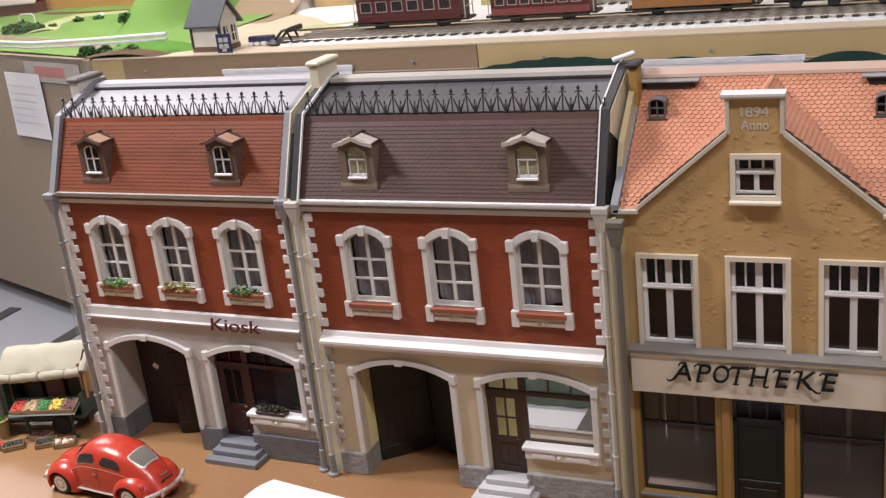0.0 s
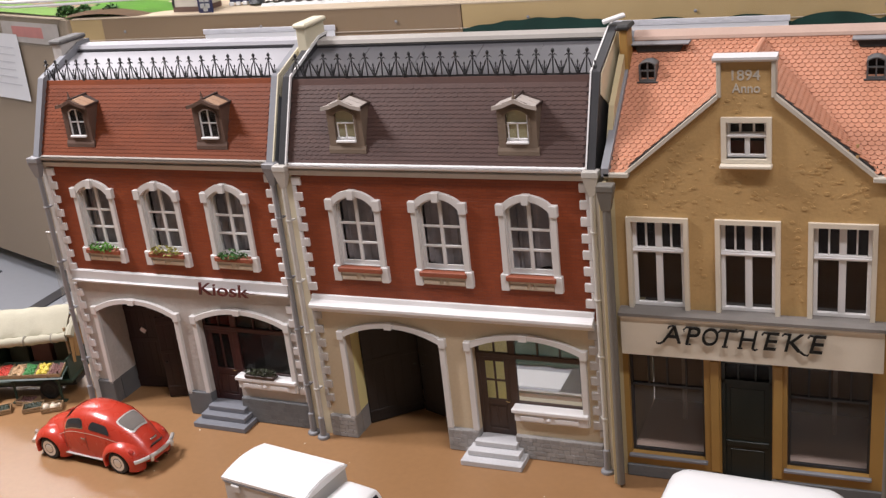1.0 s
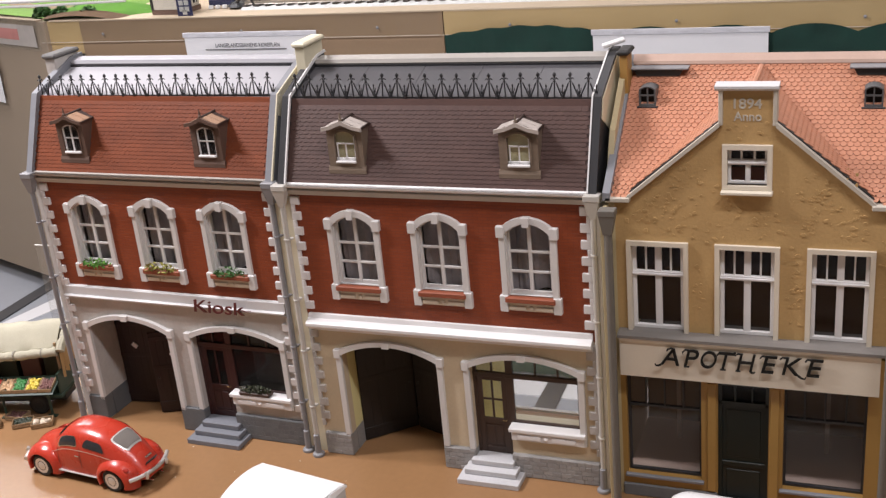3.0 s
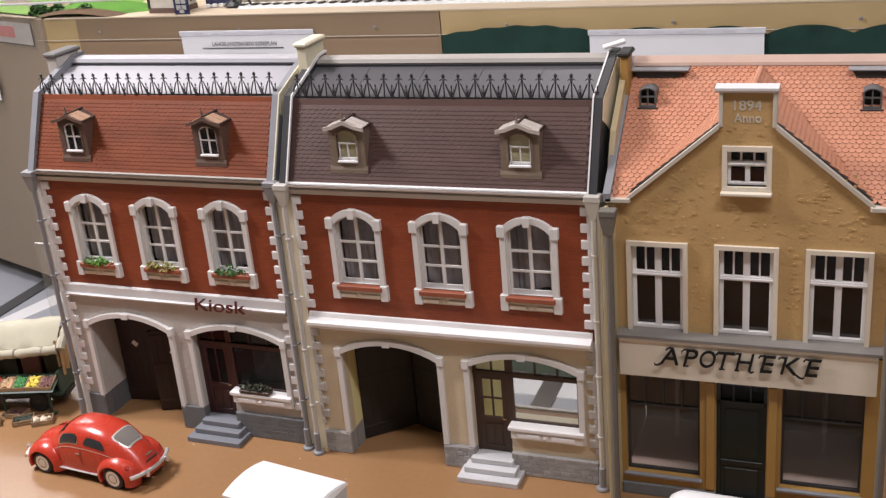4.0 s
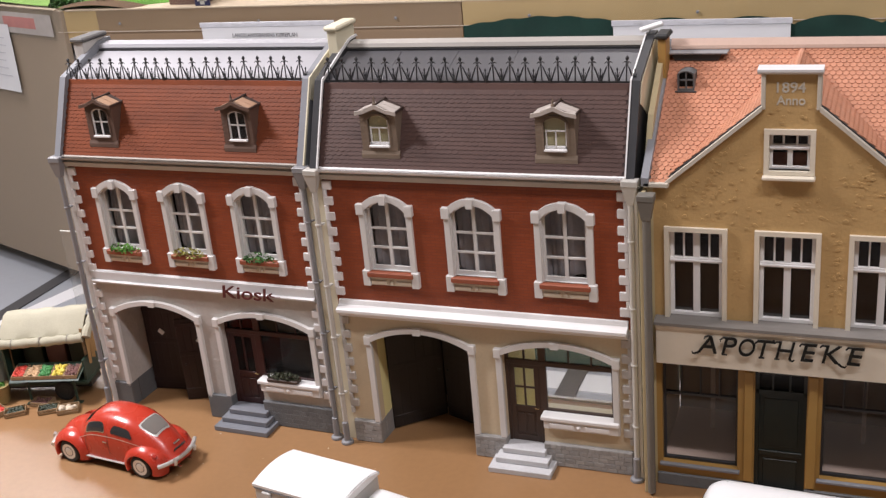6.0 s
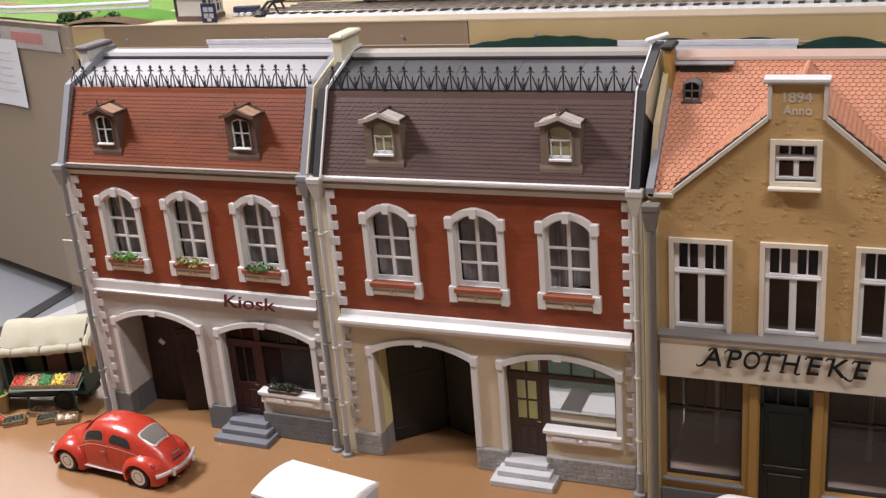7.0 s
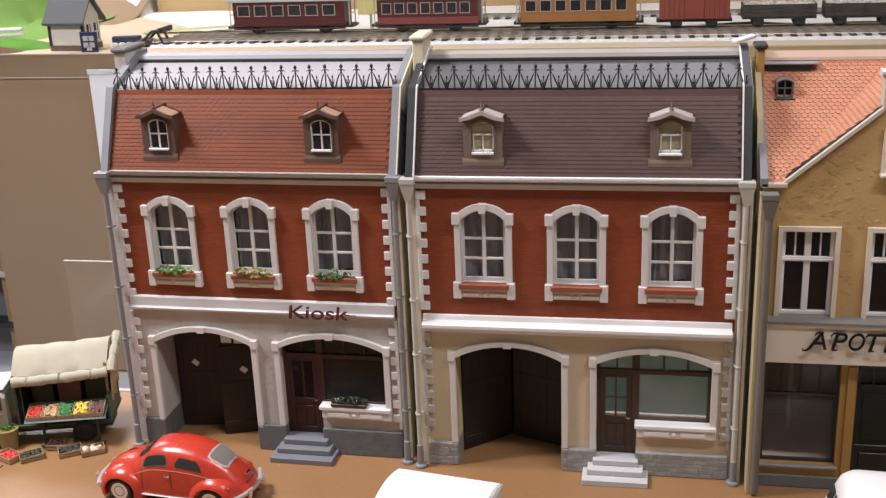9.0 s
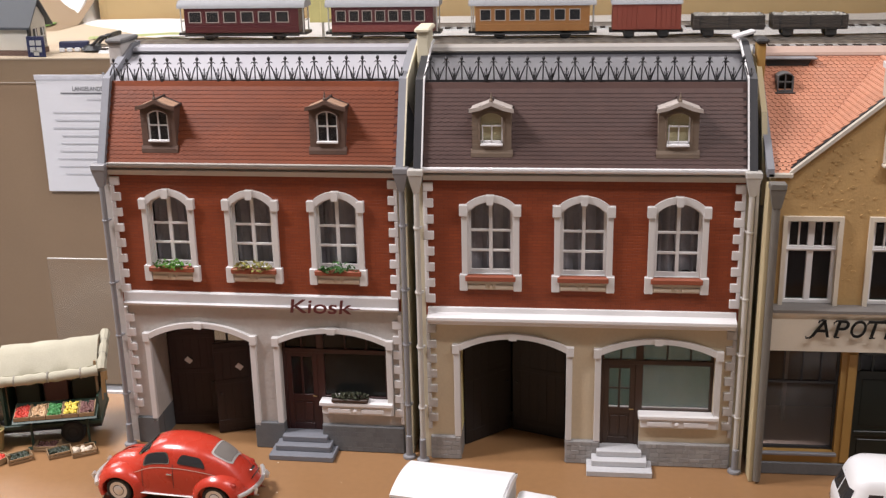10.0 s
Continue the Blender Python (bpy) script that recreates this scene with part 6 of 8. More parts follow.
def market_truck(m):
    rng = random.Random(31)
    t = thing("market_truck", m, "old olive-grey toy truck with cream canvas selling vegetables from its side", "toy truck", "toy vehicles on the street")
    L = 0.122
    # load bed
    part("bed", Shape().box(0.0, L, 0.012, 0.082, 0.024, 0.030, 0.001), BOTTLE, t, "dark green load bed")
    part("back_board", Shape().box(0.002, L - 0.002, 0.078, 0.081, 0.030, 0.104), OLIVE, t)
    for x in (0.001, L - 0.004):
        part("end_board", Shape().box(x, x + 0.003, 0.014, 0.080, 0.030, 0.062 if x > 0.05 else 0.100), BOTTLE, t)
    for x in (0.003, L - 0.004):
        for y in (0.032, 0.078):
            part("canvas_post", Shape().box(x - 0.0015, x + 0.0015, y - 0.0015, y + 0.0015, 0.028, 0.104), CRATE, t)
    for i, (nm, hgt) in enumerate((("kale", 0.080), ("beetroot", 0.086), ("kale", 0.078))):
        x0 = 0.010 + i * 0.036
        part("back_crate", Shape().box(x0, x0 + 0.030, 0.055, 0.076, 0.030, hgt, 0.001), VEGMAT[nm], t, "dark stacked crate in the shade")
    # canvas roof, sagging a little
    nx, ny = 18, 10
    v = []
    for i in range(nx + 1):
        for j in range(ny + 1):
            x, u = 0.001 + (L - 0.002) * i / nx, j / ny
            y = 0.015 + 0.068 * u + 0.13 * x
            z = 0.0985 + 0.0265 * min(1.0, u / 0.42) ** 0.8 - 0.010 * max(0.0, u - 0.6) / 0.4
            z += 0.0012 * math.sin(i * 1.1 + j * 0.7) * math.sin(math.pi * i / nx) - 0.0015 * math.sin(math.pi * i / nx)
            v.append((x, y, z))
    top = Shape().add(v + [(p[0], p[1], p[2] - 0.0015) for p in v], [])
    k = (nx + 1) * (ny + 1)
    for i in range(nx):
        for j in range(ny):
            a, b = i * (ny + 1) + j, (i + 1) * (ny + 1) + j
            top.f += [(a, b, b + 1, a + 1), (a + k, a + 1 + k, b + 1 + k, b + k)]
    for i in range(nx):
        a, b = i * (ny + 1), (i + 1) * (ny + 1)
        top.f += [(a, a + k, b + k, b), (a + ny, b + ny, b + ny + k, a + ny + k)]
    for j in range(ny):
        a, b = j, nx * (ny + 1) + j
        top.f += [(a, a + 1, a + 1 + k, a + k), (b, b + k, b + 1 + k, b + 1)]
    part("canvas_roof", top, CANVAS, t, "cream canvas cover", smooth=True)
    roll = [(x, 0.011 + 0.13 * x + 0.0008 * math.sin(x * 160), 0.0925 - 0.0012 * math.sin(math.pi * (x + 0.002) / 0.126)) for x in np.linspace(0.001, L - 0.001, 25)]
    part("rolled_side", Shape().tube(roll, [0.0068 + 0.0006 * math.sin(i * 1.9) - (0.0012 if i % 8 == 4 else 0) for i in range(25)], 10), CANVAS, t, "rolled-up canvas side", smooth=True)
    for i in (4, 12, 20):
        x = 0.001 + (L - 0.002) * i / 24
        part("strap", Shape().lathe([(0.0070, -0.0010), (0.0075, 0), (0.0070, 0.0010)], (x, 0.011 + 0.13 * x, 0.0917), "x", 10), OLIVE, t)
    rr = [(L + 0.005, 0.026 + 0.060 * u, 0.093 + 0.029 * u ** 0.7) for u in np.linspace(0, 1, 12)]
    part("rolled_end", Shape().tube(rr, [0.0066 - (0.0018 if i in (3, 7) else 0) for i in range(12)], 9), CANVAS, t, "rolled-up canvas end", smooth=True)
    for u in (0.3, 0.68):
        part("strap", Shape().lathe([(0.0060, -0.0010), (0.0066, 0), (0.0060, 0.0010)], (L + 0.005, 0.026 + 0.060 * u, 0.093 + 0.029 * u ** 0.7), "y", 10), OLIVE, t)
    hang = Shape()
    HESS = surface("tan_hessian", (0.42, 0.25, 0.10), 0.9, vary=0.2, coarse=60)
    for i in range(4):
        y = 0.026 + i * 0.011
        hang.add([(L + 0.003, y, 0.090), (L + 0.004, y + 0.011, 0.092), (L + 0.002 + 0.002 * (i % 2), y + 0.008, 0.048 + 0.004 * i), (L + 0.001, y + 0.002, 0.050 + 0.005 * i)], [(0, 1, 2, 3)])
    part("hanging_sacking", hang, HESS, t, "tan sacking hung at the open end")
    # sloping counter with five trays
    part("counter", Shape().yz([(-0.010, 0.0425), (0.026, 0.0525), (0.026, 0.0550), (-0.006, 0.0455)], 0.016, L - 0.002), BOTTLE, t, "dark green sloping counter board")
    names = ("tomato", "potato", "cucumber", "lemon", "beetroot")
    tw = (L - 0.022) / 5
    for i, nm in enumerate(names):
        x0 = 0.018 + i * tw
        tr = thing_part("tray", t)
        s = Shape()
        for a, b, c, d in ((x0, x0 + 0.001, -0.007, 0.017), (x0 + tw - 0.002, x0 + tw - 0.001, -0.007, 0.017)):
            s.yz([(c, 0.0455), (d, 0.0535), (d, 0.0570), (c, 0.0490)], a, b)
        s.box(x0, x0 + tw - 0.001, -0.0078, -0.0068, 0.0450, 0.0500)
        part("tray_frame", s, CRATE, tr)
        r = 0.0018 if nm in ("tomato", "potato", "beetroot") else 0.0022
        part("produce", heap(x0, x0 + tw - 0.001, -0.007, 0.016, 0.0470, 0.33, r, rng, 105 if r < 0.0020 else 72), VEGMAT[nm], tr, nm + " heap", smooth=True)
    for x in (0.034, 0.104):
        part("trestle_leg", Shape().box(x, x + 0.003, 0.002, 0.005, 0.0, 0.046, 0.0004).box(x - 0.006, x + 0.009, 0.000, 0.007, 0.0, 0.002, 0.0004), BOTTLE, t)
    # cab
    prof = [(-0.012, 0.018), (-0.012, 0.074), (-0.020, 0.079), (-0.048, 0.079), (-0.058, 0.074), (-0.066, 0.052), (-0.098, 0.047), (-0.104, 0.040), (-0.104, 0.018)]
    c, k = Shape(), len(prof)
    for inset, y in ((0.005, 0.014), (0.001, 0.020), (0.0, 0.030), (0.0, 0.064), (0.001, 0.074), (0.005, 0.080)):
        c.v += [(x, y, z - (inset if z > 0.035 else 0)) for x, z in prof]
    for r in range(5):
        c.f += [(r * k + i, r * k + (i + 1) % k, (r + 1) * k + (i + 1) % k, (r + 1) * k + i) for i in range(k)]
    c.f += [tuple(range(k)), tuple(range(6 * k - 1, 5 * k - 1, -1))]
    part("cab", c, OLIVE, t, "olive-grey cab and bonnet", smooth=True)
    part("cab_roof", Shape().box(-0.055, -0.013, 0.019, 0.076, 0.0792, 0.0812, 0.001), PALEROOF, t, "pale cab roof")
    part("door_window", Shape().box(-0.056, -0.017, 0.0132, 0.0142, 0.053, 0.0715, 0.0003), CARGLASS, t, "dark cab window")
    part("windscreen", Shape().add([(-0.0668, 0.024, 0.0535), (-0.0668, 0.070, 0.0535), (-0.0590, 0.068, 0.0715), (-0.0590, 0.026, 0.0715)], [(0, 1, 2, 3)]), CARGLASS, t)
    part("door_handle", Shape().box(-0.024, -0.018, 0.0120, 0.0140, 0.046, 0.0475, 0.0004), CHROME, t)
    for y in (0.010, 0.084):
        f, n = Shape(), 14
        pr = [(-0.008, 0.024), (0.0, 0.023), (0.006, 0.019), (0.007, 0.017), (-0.008, 0.017)]
        v = []
        for i in range(n + 1):
            a = math.radians(-12 + 200 * i / n)
            v += [(-0.086 + 1.1 * r * math.cos(a), y + (-d if y < 0.05 else d), 0.017 + r * math.sin(a)) for d, r in pr]
        kk = len(pr)
        f.add(v, [(i * kk + j, i * kk + (j + 1) % kk, (i + 1) * kk + (j + 1) % kk, (i + 1) * kk + j) for i in range(n) for j in range(kk)] + [tuple(range(kk)), tuple(range(len(v) - 1, len(v) - kk - 1, -1))])
        part("fender", f, OLIVE, t, smooth=True)
        part("headlight", Shape().lathe([(0.0048, 0.004), (0.0052, 0.0), (0.002, -0.004)], (-0.104, y + (0.012 if y < 0.05 else -0.012), 0.044), "x", 12), CHROME, t)
        # rims and caps are black to carry the shade under the truck
        for wx in (-0.086, 0.085):
            wheel(t, wx, y + (0.004 if y < 0.05 else -0.004), 0.0155, 0.009, -1 if y < 0.05 else 1, BLACKPLASTIC, BLACKPLASTIC)
    part("chassis", Shape().box(-0.100, L - 0.004, 0.030, 0.064, 0.012, 0.020), BLACKPLASTIC, t)
    return t


MT = pose(-1.205, 0.997, 0, 0, 0, 15)
market_truck(MT)


def veg_crate(m, kind, label, seed):
    rng = random.Random(seed)
    c = thing("produce_crate", m, label, "crate", "vegetable crates on the ground")
    for y in (-0.0105, 0.0095):
        for z in (0.001, 0.0048):
            part("slat", Shape().box(-0.015, 0.015, y, y + 0.001, z, z + 0.003, 0.0003), CRATE, c)
    for x in (-0.015, 0.014):
        part("end_board", Shape().box(x, x + 0.001, -0.0095, 0.0095, 0.0005, 0.0085, 0.0003), CRATE, c)
    part("base", Shape().box(-0.014, 0.014, -0.0095, 0.0095, 0.0, 0.001), CRATE, c)
    big = kind == "onion"
    part("produce", heap(-0.014, 0.014, -0.0095, 0.0095, 0.002 if big else 0.003, 0, 0.0036 if big else 0.0024, rng, 26 if big else 60), VEGMAT[kind], c, smooth=True)
    return c


veg_crate(pose(-1.102, 1.003, 0, 0, 0, 32), "onion", "small wooden crate of pale onions on the ground", 1)
veg_crate(pose(-1.131, 0.997, 0, 0, 0, 34), "kale", "small wooden crate of dark greens on the ground", 2)
veg_crate(pose(-1.154, 1.012, 0, 0, 0, 6), "beetroot", "small wooden crate of dark roots under the counter", 3)
veg_crate(pose(-1.176, 0.979, 0, 0, 0, 38), "kale", "small wooden crate of dark leaves on the ground", 4)
veg_crate(pose(-1.204, 0.974, 0, 0, 0, -25), "tomato", "small wooden crate of red tomatoes on the ground", 5)

rng = random.Random(77)
bucket = thing("bucket_planter", pose(-1.222, 1.005, 0), "olive-tan bucket filled with green leaves", "bucket")
BUCKET = surface("olive_tan_bucket", (0.30, 0.22, 0.085), 0.6, vary=0.2, coarse=60)
part("pail", Shape().lathe([(0.0108, 0), (0.0125, 0.012), (0.0142, 0.027), (0.0130, 0.0272), (0.0118, 0.022)], n=20), BUCKET, bucket, smooth=True)
part("rim", Shape().lathe([(0.0141, 0.0255), (0.0150, 0.0262), (0.0149, 0.0276), (0.0130, 0.0276)], n=20), BUCKET, bucket, smooth=True)
part("leafy_top", clump(0, 0, 0.025, 0.011, 0.011, 0.006, 150, 0.003, rng), LEAF, bucket)
SACK = surface("grey_green_sacking", (0.30, 0.28, 0.20), 0.9, vary=0.2, coarse=60, fine=900, bump=0.5)
for i, (x, y, r) in enumerate(((-1.252, 1.000, 20), (-1.244, 1.022, 60))):
    s = thing("sack", pose(x, y, 0, 0, 0, r), "lumpy grey-green sack lying beside the truck", "sack", "sacks beside the truck")
    b = Shape().lathe([(0.004, -0.020), (0.010, -0.016), (0.0125, -0.006), (0.0125, 0.006), (0.010, 0.015), (0.004, 0.018)], (0, 0, 0.0105), "x", 14)
    b.v = [(p[0] + 0.001 * math.sin(p[1] * 700), p[1] * 1.15, max(0.0, p[2] + 0.0012 * math.sin(p[0] * 500 + p[1] * 300))) for p in b.v]
    part("bag", b, SACK, s, smooth=True)
    part("neck", Shape().lathe([(0.0045, 0), (0.003, 0.003), (0.006, 0.008)], (0.017, 0, 0.0105), "x", 10), SACK, s, smooth=True)
# stray crumbs on the street
rng = random.Random(77)
crumbs = Shape()
for _ in range(26):
    x, y, r = rng.uniform(-0.92, -0.30), rng.uniform(0.80, 1.00), rng.uniform(0.0004, 0.0009)
    crumbs.box(x - r, x + r * rng.uniform(0.6, 1.4), y - r, y + r, 0.0, r * 0.8, r * 0.2)
tagged(part("crumb_scatter", crumbs, OFFWHITE), "pale tan crumbs scattered on the table", "crumbs", kind="stuff")
wire = thing("thin_wire", pose(0, 0, 0), "thin dark wire lying on the table top", "wire")
part("strand", Shape().tube([(-1.215, 0.840, 0.0007), (-1.208, 0.897, 0.0007), (-1.206, 0.926, 0.0007), (-1.204, 0.957, 0.0007)], 0.0006, 5), BLACKPLASTIC, wire)

# ---------------------------------------------------------------- the hall behind: railway layout
FBROWN = surface("brown_hardboard", (0.30, 0.205, 0.125), 0.55, vary=0.06, coarse=4, fine=120, bump=0.06)
FYELLOW = surface("yellow_plywood", (0.52, 0.37, 0.18), 0.55, vary=0.09, coarse=6, fine=120, bump=0.06)
FGREY = surface("grey_tan_hardboard", (0.33, 0.26, 0.19), 0.55, vary=0.05, coarse=3, fine=120, bump=0.05)
PAPER = surface("white_paper", (0.78, 0.78, 0.80), 0.7, vary=0.03, coarse=10, bump=0.05)
INK = surface("dark_print", (0.10, 0.10, 0.11), 0.7)
INKPALE = surface("pale_grey_print", (0.62, 0.62, 0.65), 0.7)
INKRED = surface("red_print", (0.52, 0.22, 0.20), 0.6)
CLOTH = surface("dark_green_cloth", (0.008, 0.040, 0.030), 0.9, vary=0.3, coarse=12, fine=300, bump=0.3)
GRASS = surface("scatter_grass", (0.19, 0.33, 0.07), 0.95, tint=(0.10, 0.20, 0.045), coarse=7, fine=350, bump=0.8)
GRASS_DEEP = surface("deep_scatter_grass", (0.10, 0.26, 0.03), 0.95, vary=0.3, coarse=14, fine=350, bump=0.8)
EARTH = surface("brown_earth", (0.13, 0.075, 0.04), 0.95, vary=0.25, coarse=20, fine=300, bump=0.6)
SAND = surface("pale_sand_base", (0.60, 0.48, 0.35), 0.9, vary=0.10, coarse=8, fine=300, bump=0.4)
PLASTERW = surface("bare_white_plaster", (0.82, 0.80, 0.78), 0.85, vary=0.04, coarse=9, fine=200, bump=0.3)
BALLAST = surface("grey_ballast", (0.84, 0.82, 0.78), 0.95, vary=0.32, coarse=90, fine=420, bump=1.0)
PLEXI = glazing("clear_acrylic", (0.96, 0.97, 0.97))
LZ, FY = 0.222, 2.985

# dark floor stripes, and bands of light on the floor painted white
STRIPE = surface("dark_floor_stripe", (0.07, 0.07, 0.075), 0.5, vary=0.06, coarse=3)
LITFLOOR = surface("painted_light_band", (0.80, 0.80, 0.82), 0.5, vary=0.03, coarse=3)
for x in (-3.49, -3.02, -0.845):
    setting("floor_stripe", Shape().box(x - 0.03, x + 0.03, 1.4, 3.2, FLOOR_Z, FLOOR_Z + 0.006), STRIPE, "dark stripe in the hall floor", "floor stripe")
setting("floor_band", Shape().box(-1.6, 0.5, 2.66, 2.76, FLOOR_Z, FLOOR_Z + 0.003), LITFLOOR, "band of bright light painted white on the hall floor", "floor band")
setting("floor_band", Shape().xy([(-3.00, 2.70), (-2.93, 2.70), (-2.82, 3.02), (-2.90, 3.08)], FLOOR_Z, FLOOR_Z + 0.003), LITFLOOR, "band of bright light painted white on the hall floor", "floor band")

# layout base with its front boards
lay = thing("railway_layout", pose(0, 0, 0), "large railway layout on a boxed wooden base", "model railway")
part("front_board", Shape().box(-2.497, -1.202, FY, FY + 0.018, FLOOR_Z + 0.01, LZ - 0.004), FBROWN, lay, "brown hardboard front")
part("front_board", Shape().box(-1.198, 2.4, FY - 0.002, FY + 0.016, FLOOR_Z + 0.01, LZ - 0.004), FYELLOW, lay, "yellow plywood front")
part("corner_post", Shape().box(-2.640, -2.499, FY + 0.002, FY + 0.020, LZ - 0.112, LZ - 0.004), FYELLOW, lay)
part("top_strip", Shape().box(-2.62, 2.4, FY - 0.003, FY + 0.09, LZ - 0.004, LZ), SAND, lay)
part("base_deck", Shape().box(-2.62, 2.4, FY + 0.09, 4.30, LZ - 0.02, LZ - 0.001), SAND, lay, "pale sanded deck")
LEFT = pose(-2.668, FY, 0, 0, 0, 180 - 20)
part("wing_board", Shape().box(-0.035, 2.2, -0.018, 0, -0.785, LZ - 0.002), FGREY, lay, "grey-tan hardboard wing", m=LEFT)
part("wing_deck", Shape().xy([(-2.66, FY + 0.02), (-2.62, 5.2), (-5.3, 5.2), (-5.3, 3.95)], LZ - 0.02, LZ - 0.003), SAND, lay)
part("wing_edge", Shape().box(0, 2.2, -0.020, 0.004, LZ - 0.003, LZ + 0.002), FGREY, lay, m=LEFT)
part("back_board", Shape().box(-2.29, 2.4, 4.03, 4.06, LZ - 0.3, 0.95), FYELLOW, lay, "pale plywood back board")
part("back_board", Shape().box(-5.2, -3.16, 4.40, 4.42, LZ - 0.3, 1.0), surface("orange_pine_board", (0.55, 0.30, 0.11), 0.5, vary=0.12, coarse=6), lay, "orange pine back board")
part("back_board", Shape().box(-3.16, -2.29, 4.75, 4.78, LZ - 0.3, 1.0), FYELLOW, lay)
part("back_edge", Shape().box(-2.32, -2.2905, 4.03, 4.745, LZ - 0.3, 0.95), FYELLOW, lay)

EDGETAN = surface("frosted_acrylic_edge", (0.55, 0.48, 0.40), 0.4, vary=0.05)
# clear screen with its lower edge below the deck
scr = thing("clear_screen", pose(0, 0, 0), "clear acrylic screen screwed along the layout front", "screen")
for nm, sh, mm in (("sheet", Shape().box(-2.66, -1.21, FY - 0.010, FY - 0.007, 0.150, 0.42), None), ("sheet", Shape().box(-1.205, 2.4, FY - 0.010, FY - 0.007, 0.150, 0.42), None), ("sheet", Shape().box(0.0, 2.2, 0.004, 0.007, 0.120, 0.42), LEFT)):
    o = part(nm, sh, PLEXI, scr, m=mm)
    o.visible_shadow = False
for x0, x1 in ((-2.66, -1.21), (-1.205, 2.4)):
    part("lower_edge", Shape().box(x0, x1, FY - 0.0105, FY - 0.0065, 0.1488, 0.1502), EDGETAN, scr, "frosted cut edge")
for x in (-1.875, -1.408, -0.993, -0.52, -0.04, -2.40):
    part("screw", Shape().lathe([(0.005, -0.002), (0.0042, -0.004), (0.0015, -0.0055)], (x, FY - 0.0105, 0.176), "y", 10), PIPE, scr)
# white rods stand in for a pale glint along the acrylic
for z, r in ((0.292, 0.006), (0.276, 0.0045)):
    part("white_rail", Shape().tube([(-3.15, FY + 0.13, z - 0.012), (-2.9, FY + 0.03, z - 0.008), (-2.66, FY - 0.02, z), (-2.28, FY - 0.022, z + 0.008)], r, 8), WHITE, scr, "white rod painted for a glint along the screen")
part("sticker", Shape().box(0.130, 0.345, 0.0072, 0.0080, 0.152, 0.190), INKRED, scr, "faded red sticker", m=LEFT)
part("sticker_label", Shape().box(0.02, 0.42, 0.0070, 0.0076, 0.132, 0.206), surface("faded_white_label", (0.46, 0.42, 0.39), 0.6), scr, m=LEFT)


def sheet_of_paper(x0, x1, z0, z1, y, label, title="", lines=0, strip=True, seed=0, m=None, curl=0.004):
    p = thing("paper_notice", m or pose(0, 0, 0), label, "paper", "papers pinned to the layout")
    s, nx, nz = Shape(), 8, 8
    v = []
    for i in range(nx + 1):
        for j in range(nz + 1):
            u, w = i / nx, j / nz
            v.append((x0 + (x1 - x0) * u, y - 0.001 - curl * (1 - w) ** 2 * (0.4 + 0.6 * abs(2 * u - 1)), z0 + (z1 - z0) * w))
    s.add(v, [(i * (nz + 1) + j, (i + 1) * (nz + 1) + j, (i + 1) * (nz + 1) + j + 1, i * (nz + 1) + j + 1) for i in range(nx) for j in range(nz)])
    part("sheet", s, PAPER, p, "white printed sheet", smooth=True)
    if strip:
        part("hanger_strip", Shape().box(x0 - 0.004, x1 + 0.004, y - 0.004, y - 0.001, z1 - 0.002, z1 + 0.014, 0.001), surface("grey_clear_strip", (0.66, 0.66, 0.70), 0.3) if not bpy.data.materials.get("grey_clear_strip") else bpy.data.materials["grey_clear_strip"], p, "clear plastic hanger strip")
        rng = random.Random(seed)
        for i in range(6):
            a = x0 + (x1 - x0) * (0.12 + 0.13 * i)
            part("printed_mark", Shape().box(a, a + rng.uniform(0.02, 0.045), y - 0.0048, y - 0.004, z1 + 0.004, z1 + 0.008), INKPALE, p)
    if title:
        words("printed_title", title, INK, p, x0 + (x1 - x0) * 0.24, z1 - 0.034, (x1 - x0) * 0.49, 0.0125, y - 0.0045, 0.0006)
        part("printed_rule", Shape().box(x0 + (x1 - x0) * 0.16, x1 - (x1 - x0) * 0.22, y - 0.0060, y - 0.0052, z1 - 0.0425, z1 - 0.0395), INK, p)
        part("printed_line", Shape().box(x0 + (x1 - x0) * 0.33, x1 - (x1 - x0) * 0.34, y - 0.0060, y - 0.0052, z1 - 0.062, z1 - 0.057), INKPALE, p)
    rng = random.Random(seed + 1)
    for i in range(lines):
        z = z1 - (0.10 if title else 0.05) - i * (z1 - z0 - (0.13 if title else 0.08)) / max(1, lines)
        a = rng.uniform(0.08, 0.14)
        part("printed_line", Shape().box(x0 + (x1 - x0) * a, x1 - (x1 - x0) * rng.uniform(0.1, 0.3), y - 0.0085, y - 0.0078, z, z + 0.0035), INKPALE, p)
    return p


sheet_of_paper(-2.088, -1.617, -0.185, 0.160, FY - 0.012, "white timetable sheet hanging on the brown layout front", "LANGELANDSBANENS KØREPLAN", 9, True, 3)
sheet_of_paper(-0.748, -0.277, -0.175, 0.147, FY - 0.030, "blank white sheet hanging between green cloths", "", 0, True, 4, None, 0.0)
guard = thing("table_screen", pose(0, 0, 0), "clear acrylic sheet standing along the back of the table", "screen")
o = part("sheet", Shape().box(-1.208, 0.36, 1.1815, 1.1845, 0.0021, 0.200), glazing("veiled_acrylic", (0.95, 0.955, 0.95), 0.06, glare_veil=0.05), guard)
o.visible_shadow = False
part("cut_edge", Shape().box(-1.208, 0.36, 1.1814, 1.1846, 0.2001, 0.2012), PALEROOF, guard, "bright cut edge")
sheet_of_paper(-0.585, -0.315, -0.088, 0.160, -0.010, "white notice sheet with grey lines on the wing", "", 6, False, 6, LEFT @ pose(0, 0, 0, 0, 0, 180))


